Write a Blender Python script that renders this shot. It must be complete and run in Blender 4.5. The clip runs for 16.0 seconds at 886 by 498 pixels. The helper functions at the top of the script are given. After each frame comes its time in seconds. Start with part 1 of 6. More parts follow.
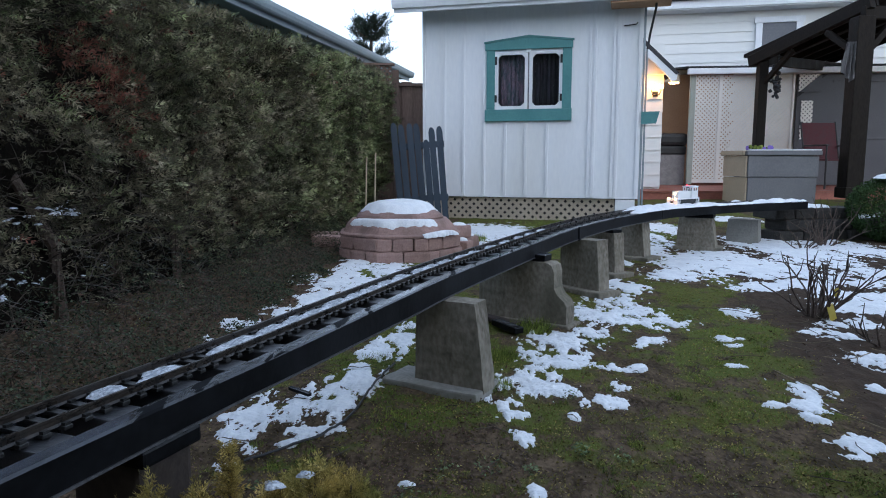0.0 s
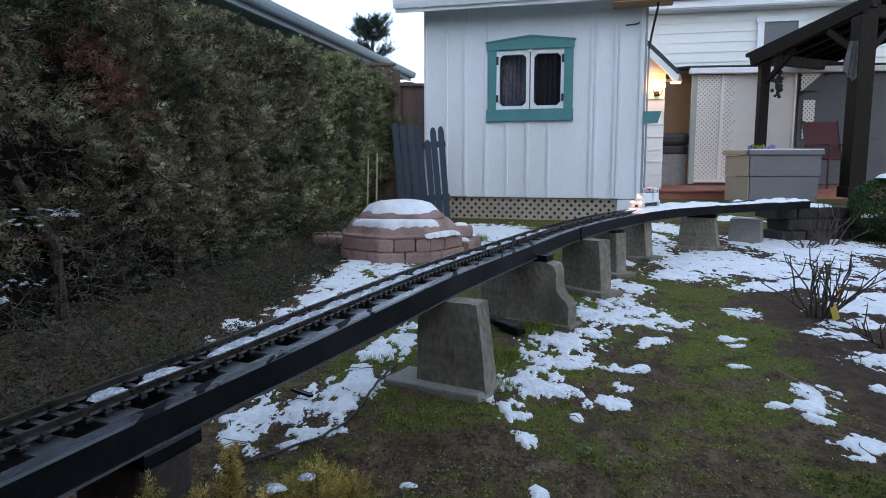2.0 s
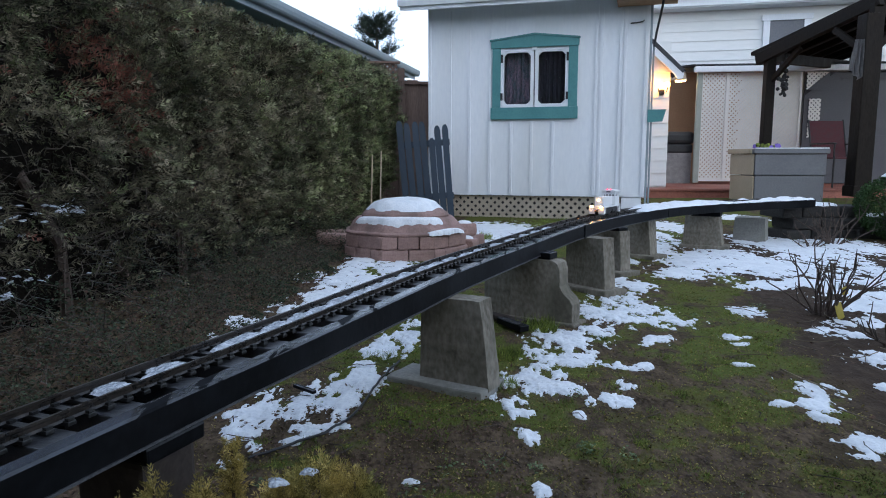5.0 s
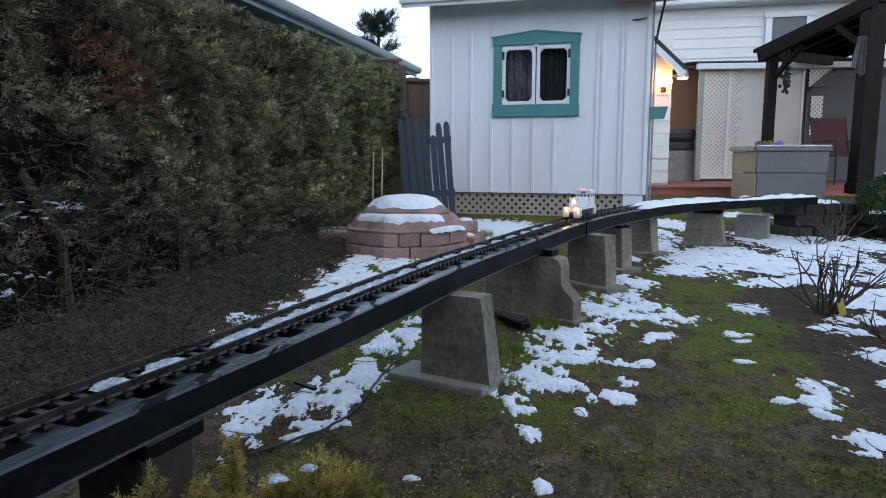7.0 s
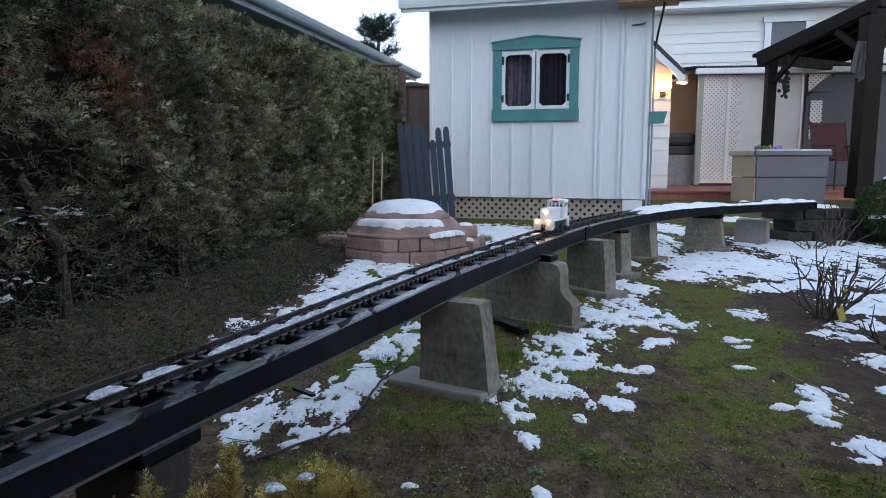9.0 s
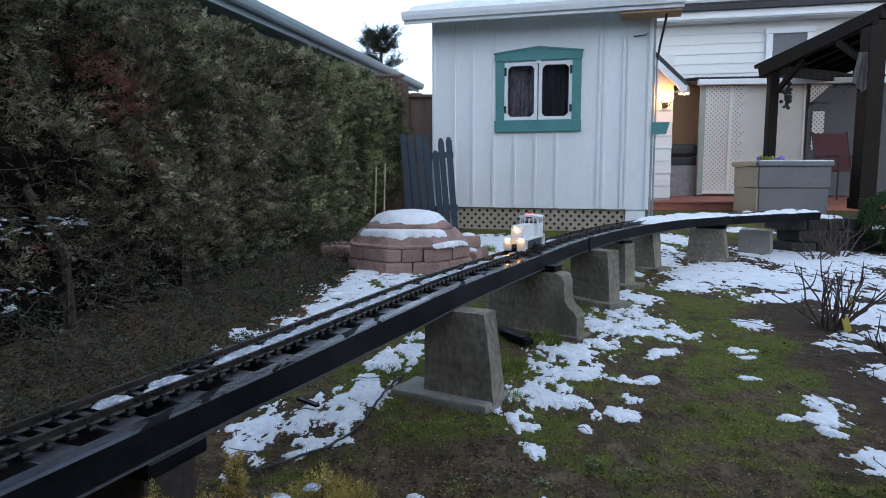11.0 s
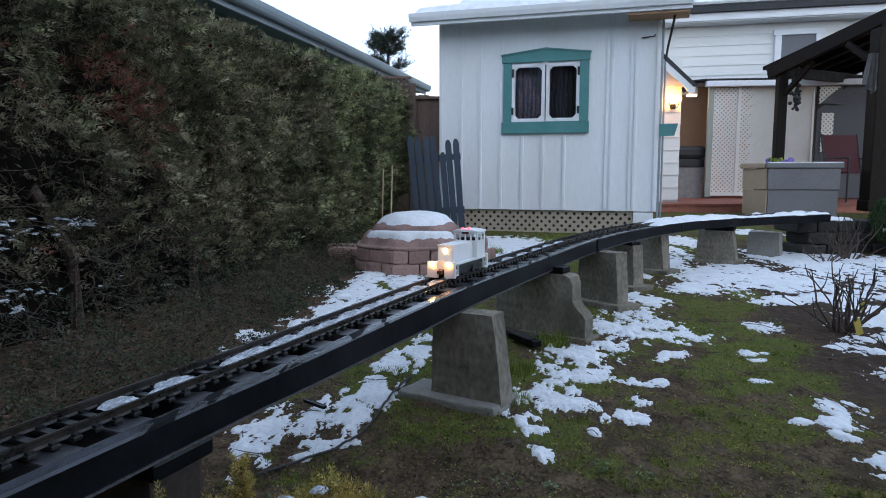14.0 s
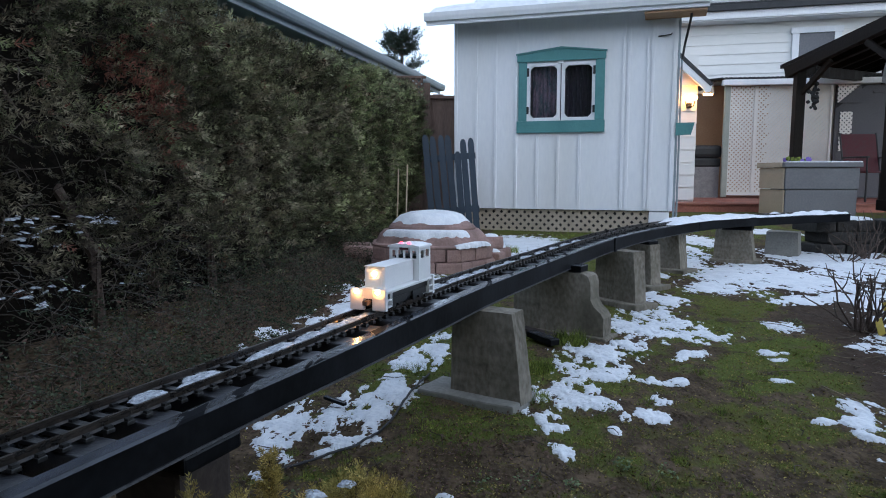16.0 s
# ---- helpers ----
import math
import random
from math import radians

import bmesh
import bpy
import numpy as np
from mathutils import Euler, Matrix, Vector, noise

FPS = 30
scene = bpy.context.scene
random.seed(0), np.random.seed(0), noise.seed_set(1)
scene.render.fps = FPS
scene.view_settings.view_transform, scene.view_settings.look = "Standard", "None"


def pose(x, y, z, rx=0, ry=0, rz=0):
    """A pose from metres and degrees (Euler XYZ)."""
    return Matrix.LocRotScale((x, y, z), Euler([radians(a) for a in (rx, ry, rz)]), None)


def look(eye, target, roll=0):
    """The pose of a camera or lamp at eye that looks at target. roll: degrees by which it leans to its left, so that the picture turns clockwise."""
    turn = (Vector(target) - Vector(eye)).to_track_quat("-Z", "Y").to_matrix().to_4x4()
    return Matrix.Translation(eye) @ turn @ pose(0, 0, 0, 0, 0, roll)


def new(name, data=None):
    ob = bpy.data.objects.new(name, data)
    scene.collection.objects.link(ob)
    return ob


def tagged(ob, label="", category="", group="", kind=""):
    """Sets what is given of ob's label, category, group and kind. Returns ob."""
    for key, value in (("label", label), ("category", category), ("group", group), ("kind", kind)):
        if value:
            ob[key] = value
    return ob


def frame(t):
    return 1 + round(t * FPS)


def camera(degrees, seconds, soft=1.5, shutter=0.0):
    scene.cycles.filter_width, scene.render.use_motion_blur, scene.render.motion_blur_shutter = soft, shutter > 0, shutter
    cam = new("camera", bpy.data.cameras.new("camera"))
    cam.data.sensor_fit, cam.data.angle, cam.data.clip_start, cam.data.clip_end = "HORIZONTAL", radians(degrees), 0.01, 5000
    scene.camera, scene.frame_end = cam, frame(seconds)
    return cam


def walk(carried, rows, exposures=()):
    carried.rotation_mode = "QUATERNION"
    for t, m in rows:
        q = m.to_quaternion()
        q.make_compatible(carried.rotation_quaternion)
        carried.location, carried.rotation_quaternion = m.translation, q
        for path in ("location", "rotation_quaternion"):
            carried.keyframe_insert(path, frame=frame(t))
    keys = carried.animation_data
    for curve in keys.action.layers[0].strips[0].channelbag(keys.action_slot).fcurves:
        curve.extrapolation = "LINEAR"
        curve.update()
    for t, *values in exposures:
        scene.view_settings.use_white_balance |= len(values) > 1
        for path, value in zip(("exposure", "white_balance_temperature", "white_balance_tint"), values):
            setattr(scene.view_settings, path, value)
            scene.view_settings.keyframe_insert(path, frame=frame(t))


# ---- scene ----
cam = camera(66.0, 16.0, soft=1.0)

PATH = [
    (0, (0.003, 0.0, 0.6), (0.001, 1.983, 0.34), -0.0),
    (0.5, (0.002, 0.0, 0.599), (0.0, 1.984, 0.339), -0.0),
    (1, (0.003, 0.001, 0.599), (-0.001, 1.984, 0.339), -0.0),
    (1.5, (0.003, 0.004, 0.599), (-0.002, 1.987, 0.339), -0.0),
    (2, (0.003, 0.004, 0.601), (-0.004, 1.987, 0.341), -0.1),
    (2.5, (0.004, 0.001, 0.6), (-0.005, 1.984, 0.34), -0.0),
    (3, (0.003, 0.001, 0.597), (-0.007, 1.984, 0.337), -0.0),
    (3.5, (0.002, -0.001, 0.597), (-0.01, 1.982, 0.337), -0.0),
    (4, (0.003, 0.002, 0.597), (-0.011, 1.985, 0.335), -0.0),
    (6.5, (0.005, 0.007, 0.594), (-0.018, 1.989, 0.327), -0.0),
    (7, (0.006, 0.009, 0.593), (-0.017, 1.991, 0.322), -0.0),
    (7.5, (0.009, 0.01, 0.593), (-0.015, 1.991, 0.318), 0.0),
    (8, (0.009, 0.006, 0.595), (-0.014, 1.987, 0.32), 0.0),
    (8.5, (0.007, 0.007, 0.599), (-0.016, 1.988, 0.327), 0.0),
    (9, (0.009, 0.01, 0.598), (-0.014, 1.993, 0.339), 0.0),
    (11.5, (0.002, 0.012, 0.596), (-0.03, 1.999, 0.37), 0.0),
    (12, (0.003, 0.013, 0.596), (-0.032, 2.0, 0.372), -0.0),
    (12.5, (0.003, 0.015, 0.596), (-0.035, 2.002, 0.374), -0.0),
    (13, (0.001, 0.018, 0.595), (-0.04, 2.005, 0.373), 0.0),
    (13.5, (0.001, 0.02, 0.593), (-0.044, 2.007, 0.371), -0.0),
    (14, (0.0, 0.022, 0.592), (-0.049, 2.009, 0.37), 0.0),
    (14.5, (-0.002, 0.02, 0.593), (-0.055, 2.007, 0.37), 0.0),
    (15, (-0.004, 0.018, 0.594), (-0.063, 2.004, 0.371), 0.0),
    (15.5, (-0.011, 0.018, 0.595), (-0.081, 2.004, 0.371), 0.1),
    (16, (-0.017, 0.018, 0.588), (-0.104, 2.004, 0.365), 0.0),
]
walk(cam, [(t, look(eye, target, roll)) for t, eye, target, roll in PATH], [(0, 0.90), (9, 0.91), (12, 0.86), (16, 0.82)])

# ---- light ----
world = bpy.data.worlds.new("sky")
scene.world = world
world.use_nodes = True
wn = world.node_tree
sky = wn.nodes.new("ShaderNodeTexSky")
sky.sky_type, sky.sun_disc = "NISHITA", False
sky.sun_elevation, sky.sun_rotation = radians(30), radians(150)
sky.dust_density, sky.air_density, sky.ozone_density = 1.6, 1.0, 0.8
wn.links.new(sky.outputs[0], wn.nodes["Background"].inputs[0])
wn.nodes["Background"].inputs[1].default_value = 0.045
# an even layer of thin cloud over the clear sky
cloud, both = wn.nodes.new("ShaderNodeBackground"), wn.nodes.new("ShaderNodeAddShader")
cloud.inputs[0].default_value = (0.90, 0.98, 1.12, 1)
way, up, veil = wn.nodes.new("ShaderNodeTexCoord"), wn.nodes.new("ShaderNodeSeparateXYZ"), wn.nodes.new("ShaderNodeMapRange")
wn.links.new(way.outputs["Generated"], up.inputs[0])
wn.links.new(up.outputs["Z"], veil.inputs["Value"])
# thicker, brighter veil low over the horizon, thinner overhead
for key, value in (("From Min", 0.0), ("From Max", 0.9), ("To Min", 0.70), ("To Max", 0.33)):
    veil.inputs[key].default_value = value
wn.links.new(veil.outputs[0], cloud.inputs[1])
wn.links.new(wn.nodes["Background"].outputs[0], both.inputs[0])
wn.links.new(cloud.outputs[0], both.inputs[1])
wn.links.new(both.outputs[0], wn.nodes["World Output"].inputs[0])
sun = new("sun", bpy.data.lights.new("sun", "SUN"))
sun.data.energy, sun.data.angle, sun.data.color = 0.2, radians(60), (1.0, 0.95, 0.9)
sun.matrix_world = look((3.8, -6.6, 4.4), (0, 0, 0))
scene.view_settings.use_white_balance = True
scene.view_settings.white_balance_temperature, scene.view_settings.white_balance_tint = 5700, 7


# ---- materials ----
def mat(name, a, b, scale=8.0, rough=0.7, bump=0.2, fine=60.0, metal=0.0, stretch=(1, 1, 1), dirt=None, dirt_scale=2.0, dirt_amount=0.5, spec=0.4, vary=0.0):
    m = bpy.data.materials.new(name)
    m.use_nodes = True
    n, l = m.node_tree.nodes, m.node_tree.links
    bs = n["Principled BSDF"]
    tc = n.new("ShaderNodeTexCoord")
    mp = n.new("ShaderNodeMapping")
    mp.inputs["Scale"].default_value = stretch
    l.new(tc.outputs["Object"], mp.inputs[0])

    def noisy(s, detail=5.0):
        t = n.new("ShaderNodeTexNoise")
        t.inputs["Scale"].default_value, t.inputs["Detail"].default_value = s, detail
        l.new(mp.outputs[0], t.inputs["Vector"])
        return t.outputs["Fac"]

    def ramp(x, lo, hi):
        r = n.new("ShaderNodeMapRange")
        r.inputs["From Min"].default_value, r.inputs["From Max"].default_value = lo, hi
        l.new(x, r.inputs["Value"])
        return r.outputs[0]

    def mix(f, x, y):
        k = n.new("ShaderNodeMix")
        k.data_type = "RGBA"
        l.new(f, k.inputs[0])
        for value, sock in ((x, k.inputs[6]), (y, k.inputs[7])):
            if isinstance(value, tuple):
                sock.default_value = (*value, 1)
            else:
                l.new(value, sock)
        return k.outputs[2]

    f1, f2 = noisy(scale), noisy(fine, 3.0)
    add = n.new("ShaderNodeMath")
    add.operation = "MULTIPLY_ADD"
    add.inputs[1].default_value = 0.5
    l.new(f2, add.inputs[0])
    half = n.new("ShaderNodeMath")
    half.operation = "MULTIPLY"
    half.inputs[1].default_value = 0.5
    l.new(f1, half.inputs[0])
    l.new(half.outputs[0], add.inputs[2])
    col = mix(ramp(add.outputs[0], 0.36, 0.64), a, b)
    if dirt:
        d = n.new("ShaderNodeMath")
        d.operation = "MULTIPLY"
        d.inputs[1].default_value = dirt_amount
        l.new(ramp(noisy(dirt_scale, 8.0), 0.48, 0.68), d.inputs[0])
        col = mix(d.outputs[0], col, dirt)
    if vary:
        oi = n.new("ShaderNodeObjectInfo")
        geo = n.new("ShaderNodeNewGeometry")
        both = n.new("ShaderNodeMath")
        both.operation = "ADD"
        l.new(oi.outputs["Random"], both.inputs[0])
        l.new(geo.outputs["Random Per Island"], both.inputs[1])
        fr = n.new("ShaderNodeMath")
        fr.operation = "FRACT"
        l.new(both.outputs[0], fr.inputs[0])
        hs = n.new("ShaderNodeHueSaturation")
        l.new(ramp(fr.outputs[0], 0, 1), hs.inputs["Value"])
        hs.inputs["Value"].links[0].from_node.inputs["To Min"].default_value = 1 - vary
        hs.inputs["Value"].links[0].from_node.inputs["To Max"].default_value = 1 + vary
        l.new(col, hs.inputs["Color"])
        col = hs.outputs[0]
    l.new(col, bs.inputs["Base Color"])
    rr = ramp(f1, 0.3, 0.7)
    rr.node.inputs["To Min"].default_value, rr.node.inputs["To Max"].default_value = max(rough - 0.12, 0.03), min(rough + 0.12, 1)
    l.new(rr, bs.inputs["Roughness"])
    bs.inputs["Metallic"].default_value = metal
    bs.inputs["Specular IOR Level"].default_value = spec
    if bump:
        bp = n.new("ShaderNodeBump")
        bp.inputs["Strength"].default_value, bp.inputs["Distance"].default_value = bump, 0.01
        l.new(add.outputs[0], bp.inputs["Height"])
        l.new(bp.outputs[0], bs.inputs["Normal"])
    return m


def glow(name, colour, strength):
    m = bpy.data.materials.new(name)
    m.use_nodes = True
    bs = m.node_tree.nodes["Principled BSDF"]
    bs.inputs["Base Color"].default_value = (*colour, 1)
    bs.inputs["Emission Color"].default_value = (*colour, 1)
    bs.inputs["Emission Strength"].default_value = strength
    return m


def leafy(name, a, b, vary=0.35, rough=0.6):
    m = mat(name, a, b, 3.0, rough, 0.0, 20.0, vary=vary, spec=0.1)
    n, l = m.node_tree.nodes, m.node_tree.links
    bs, out = n["Principled BSDF"], n["Material Output"]
    tr, mx = n.new("ShaderNodeBsdfTranslucent"), n.new("ShaderNodeMixShader")
    mx.inputs[0].default_value = 0.2
    l.new(bs.inputs["Base Color"].links[0].from_socket, tr.inputs[0])
    l.new(bs.outputs[0], mx.inputs[1])
    l.new(tr.outputs[0], mx.inputs[2])
    l.new(mx.outputs[0], out.inputs[0])
    return m


WHITE = mat("white_paint", (0.73, 0.755, 0.80), (0.80, 0.82, 0.85), 3, 0.55, 0.08, 40, stretch=(1, 1, 0.25), dirt=(0.55, 0.55, 0.52), dirt_scale=1.5, dirt_amount=0.35)
SIDING = mat("white_siding", (0.74, 0.75, 0.74), (0.8, 0.8, 0.79), 2, 0.5, 0.05, 30, stretch=(0.2, 1, 1), dirt=(0.6, 0.6, 0.57), dirt_amount=0.25)
TEAL = mat("teal_paint", (0.075, 0.21, 0.22), (0.10, 0.26, 0.26), 6, 0.55, 0.15, 70, dirt=(0.05, 0.17, 0.18), dirt_amount=0.4)
CREAM = mat("cream_lattice_wood", (0.38, 0.325, 0.26), (0.52, 0.45, 0.365), 8, 0.7, 0.15, 60, dirt=(0.35, 0.31, 0.25), dirt_amount=0.4)
WHITELAT = mat("white_lattice", (0.74, 0.71, 0.66), (0.82, 0.79, 0.74), 6, 0.6, 0.1, 60)
BLUEGREY = mat("blue_grey_paint", (0.022, 0.036, 0.058), (0.036, 0.053, 0.078), 6, 0.6, 0.2, 60, stretch=(1, 1, 0.3), dirt=(0.12, 0.14, 0.16), dirt_amount=0.25, vary=0.15)
BLACKWOOD = mat("black_stained_timber", (0.004, 0.0042, 0.005), (0.010, 0.0105, 0.0125), 9, 0.34, 0.1, 60, stretch=(1, 1, 1), dirt=(0.026, 0.028, 0.034), dirt_scale=7, dirt_amount=0.35, spec=0.2)


def wet_patches_and_painted_sheen(m):
    """Damp sheen over most of the wood, with ragged dull patches, plus painted sky sheen."""
    n, l = m.node_tree.nodes, m.node_tree.links
    bs = n["Principled BSDF"]
    tc, t = n.new("ShaderNodeTexCoord"), n.new("ShaderNodeTexNoise")
    t.inputs["Scale"].default_value, t.inputs["Detail"].default_value, t.inputs["Distortion"].default_value = 9.0, 4.0, 0.6
    mp, geo, xyz = n.new("ShaderNodeMapping"), n.new("ShaderNodeNewGeometry"), n.new("ShaderNodeSeparateXYZ")
    mp.inputs["Scale"].default_value, mp.inputs["Rotation"].default_value = (3.4, 0.6, 3.4), (0, 0, radians(20))
    l.new(tc.outputs["Object"], mp.inputs[0])
    l.new(mp.outputs[0], t.inputs["Vector"])
    l.new(geo.outputs["Normal"], xyz.inputs[0])
    # water stays on level tops only
    for name, lo, hi, side in (("Specular IOR Level", 0.75, 0.03, 0.06), ("Roughness", 0.17, 0.6, 0.45)):
        r = n.new("ShaderNodeMapRange")
        for key, value in (("From Min", 0.585), ("From Max", 0.61), ("To Min", lo), ("To Max", hi)):
            r.inputs[key].default_value = value
        l.new(t.outputs["Fac"], r.inputs["Value"])
        k = n.new("ShaderNodeMix")
        k.inputs[2].default_value = side
        l.new(xyz.outputs["Z"], k.inputs[0])
        l.new(r.outputs[0], k.inputs[3])
        l.new(k.outputs[0], bs.inputs[name])
    # grey sky sheen put into the base colour of upward faces, in patches
    painted_sheen, up, c = n.new("ShaderNodeMapRange"), n.new("ShaderNodeMath"), n.new("ShaderNodeMix")
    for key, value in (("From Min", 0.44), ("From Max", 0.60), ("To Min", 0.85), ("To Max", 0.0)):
        painted_sheen.inputs[key].default_value = value
    l.new(t.outputs["Fac"], painted_sheen.inputs["Value"])
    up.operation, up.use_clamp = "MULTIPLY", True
    l.new(painted_sheen.outputs[0], up.inputs[0])
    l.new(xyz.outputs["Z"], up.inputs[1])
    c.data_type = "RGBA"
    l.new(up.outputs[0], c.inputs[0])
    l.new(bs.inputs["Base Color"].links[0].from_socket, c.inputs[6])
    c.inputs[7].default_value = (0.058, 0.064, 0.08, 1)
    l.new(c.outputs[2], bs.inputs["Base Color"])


wet_patches_and_painted_sheen(BLACKWOOD)
EDGE_HIGHLIGHT = mat("painted_edge_highlight", (0.02, 0.02, 0.022), (0.06, 0.06, 0.064), 25, 0.5, 0.2, 120, spec=0.3)
BLOCKWOOD = mat("weathered_black_block", (0.012, 0.012, 0.014), (0.04, 0.04, 0.044), 14, 0.28, 0.2, 110, dirt=(0.06, 0.062, 0.068), dirt_scale=9, dirt_amount=0.4, spec=0.4, vary=0.3)
TIE = mat("black_plastic_tie", (0.008, 0.008, 0.008), (0.02, 0.019, 0.018), 30, 0.36, 0.2, 160, vary=0.3, spec=0.5)
RAIL = mat("weathered_rail", (0.010, 0.009, 0.008), (0.045, 0.034, 0.026), 30, 0.3, 0.1, 150, metal=0.0, spec=0.4)
CONCRETE = mat("mossy_concrete", (0.13, 0.115, 0.09), (0.32, 0.29, 0.24), 5, 0.9, 0.3, 55, spec=0.15, stretch=(1.3, 1.3, 0.8), dirt=(0.09, 0.084, 0.06), dirt_scale=4, dirt_amount=0.65)
CONCRETE_PALE = mat("pale_concrete", (0.2, 0.195, 0.18), (0.31, 0.3, 0.275), 8, 0.9, 0.4, 90, dirt=(0.16, 0.16, 0.12), dirt_scale=4, dirt_amount=0.6)
STONE = mat("red_brown_stone", (0.25, 0.16, 0.138), (0.38, 0.255, 0.228), 9, 0.85, 0.5, 80, dirt=(0.13, 0.09, 0.075), dirt_scale=6, dirt_amount=0.6, vary=0.12)
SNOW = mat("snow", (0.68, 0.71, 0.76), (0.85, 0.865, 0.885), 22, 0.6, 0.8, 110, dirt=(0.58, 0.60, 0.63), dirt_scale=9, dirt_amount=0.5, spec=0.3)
ICE = mat("half_melted_snow", (0.28, 0.31, 0.36), (0.66, 0.69, 0.74), 60, 0.25, 1.0, 180, spec=0.5)
BROWNWOOD = mat("brown_fence_wood", (0.13, 0.083, 0.062), (0.22, 0.145, 0.11), 8, 0.75, 0.3, 60, stretch=(1, 1, 0.2), vary=0.2)
DARKWOOD = mat("dark_brown_timber", (0.008, 0.006, 0.005), (0.018, 0.014, 0.011), 8, 0.6, 0.3, 60, spec=0.12, stretch=(1, 1, 0.3))
POSTWOOD = mat("brown_post", (0.03, 0.022, 0.018), (0.06, 0.045, 0.038), 10, 0.7, 0.3, 80)
GREYPAINT = mat("grey_paint", (0.12, 0.125, 0.14), (0.165, 0.17, 0.185), 4, 0.55, 0.1, 50, dirt=(0.09, 0.09, 0.1), dirt_amount=0.3)
TANPAINT = mat("tan_paint", (0.42, 0.34, 0.24), (0.5, 0.41, 0.3), 5, 0.55, 0.1, 50)
DECK = mat("red_brown_deck", (0.2, 0.07, 0.05), (0.3, 0.11, 0.08), 6, 0.6, 0.2, 50, vary=0.2)
# darker copy of grey_paint, with the gazebo's shade put into the colour
GREYPAINT_SHADED = mat("grey_paint_shaded", (0.068, 0.069, 0.08), (0.1, 0.1, 0.113), 4, 0.6, 0.1, 50, dirt=(0.055, 0.055, 0.062), dirt_amount=0.3)
BROWNPANEL = mat("brown_panel", (0.3, 0.18, 0.1), (0.4, 0.25, 0.145), 2, 0.6, 0.05, 40)
NEARBLACK = mat("black_metal", (0.012, 0.012, 0.013), (0.025, 0.025, 0.027), 10, 0.45, 0.1, 60)
REDCLOTH = mat("dark_red_sling", (0.045, 0.006, 0.010), (0.075, 0.011, 0.018), 20, 0.7, 0.1, 150)
GREYCLOTH = mat("grey_cloth", (0.18, 0.17, 0.17), (0.3, 0.28, 0.275), 12, 0.9, 0.3, 90)
SHINGLE = mat("dark_shingle", (0.03, 0.032, 0.035), (0.06, 0.06, 0.065), 12, 0.85, 0.4, 90)
GUTTER = mat("pale_gutter", (0.2, 0.25, 0.28), (0.27, 0.32, 0.35), 3, 0.4, 0.03, 30, dirt=(0.3, 0.32, 0.32), dirt_amount=0.4)
SOFFIT = mat("green_grey_wall", (0.14, 0.19, 0.18), (0.19, 0.24, 0.23), 3, 0.7, 0.1, 40)
CURTAIN = mat("printed_curtain", (0.05, 0.09, 0.11), (0.34, 0.24, 0.30), 9, 0.9, 0.2, 40, stretch=(1.5, 1.5, 0.8), dirt=(0.10, 0.16, 0.18), dirt_scale=7, dirt_amount=0.8)
PANE_SHADE = mat("painted_pane_shade", (0.02, 0.024, 0.035), (0.06, 0.05, 0.07), 7, 0.9, 0.2, 40, stretch=(1.5, 1.5, 0.7))
# near-black colour in place of shade inside rooms and behind lattice
INTERIOR_SHADE = mat("painted_interior_shade", (0.02, 0.02, 0.024), (0.035, 0.035, 0.04), 2, 0.9, 0.0)
LOCOWHITE = mat("white_plastic", (0.78, 0.79, 0.8), (0.84, 0.84, 0.85), 20, 0.4, 0.05, 200)
RUBBER = mat("black_cable", (0.01, 0.01, 0.011), (0.02, 0.02, 0.022), 30, 0.4, 0.05, 200)
BARK = mat("brown_bark", (0.055, 0.038, 0.03), (0.11, 0.08, 0.065), 30, 0.85, 0.5, 150)
TWIG = mat("grey_brown_twig", (0.05, 0.042, 0.035), (0.115, 0.095, 0.08), 30, 0.85, 0.3, 150, vary=0.4, spec=0.1)
DRYSTEM = mat("dry_stem", (0.08, 0.06, 0.04), (0.24, 0.19, 0.12), 12, 0.8, 0.2, 120, vary=0.5)
YELLOW = mat("yellow_tag", (0.42, 0.33, 0.05), (0.52, 0.42, 0.08), 10, 0.5, 0.05, 60)
DEADLEAF = mat("dead_leaf", (0.06, 0.034, 0.025), (0.13, 0.075, 0.052), 20, 0.8, 0.2, 100, vary=0.4)
WIRE = mat("galvanised_wire", (0.07, 0.072, 0.07), (0.14, 0.14, 0.135), 30, 0.6, 0.0, 100, metal=0.0, spec=0.2)
CEDAR = leafy("cedar_foliage", (0.022, 0.027, 0.016), (0.29, 0.29, 0.17), 0.9)
CEDAR_FRESH = leafy("fresh_cedar", (0.045, 0.062, 0.028), (0.33, 0.37, 0.18), 0.85)
CEDAR_DRY = leafy("browned_cedar", (0.07, 0.028, 0.02), (0.3, 0.13, 0.095))
CEDAR_DUSTY = leafy("dull_cedar", (0.024, 0.023, 0.017), (0.29, 0.255, 0.175), 0.9)
GOLD = leafy("golden_cypress", (0.12, 0.14, 0.04), (0.56, 0.42, 0.14), 0.6)
IVY = leafy("ivy_leaf", (0.025, 0.038, 0.022), (0.085, 0.10, 0.062), 0.6)
GRASS = leafy("grass_blade", (0.05, 0.085, 0.018), (0.27, 0.32, 0.07), 0.7)
MOSS = leafy("moss_and_weeds", (0.06, 0.045, 0.016), (0.3, 0.25, 0.085), 0.75)
WEED = leafy("grey_green_weed", (0.07, 0.10, 0.05), (0.22, 0.27, 0.14), 0.4)
BOX = leafy("box_foliage", (0.03, 0.06, 0.02), (0.07, 0.11, 0.04))
CONIFER = leafy("far_conifer", (0.025, 0.035, 0.03), (0.05, 0.065, 0.05))
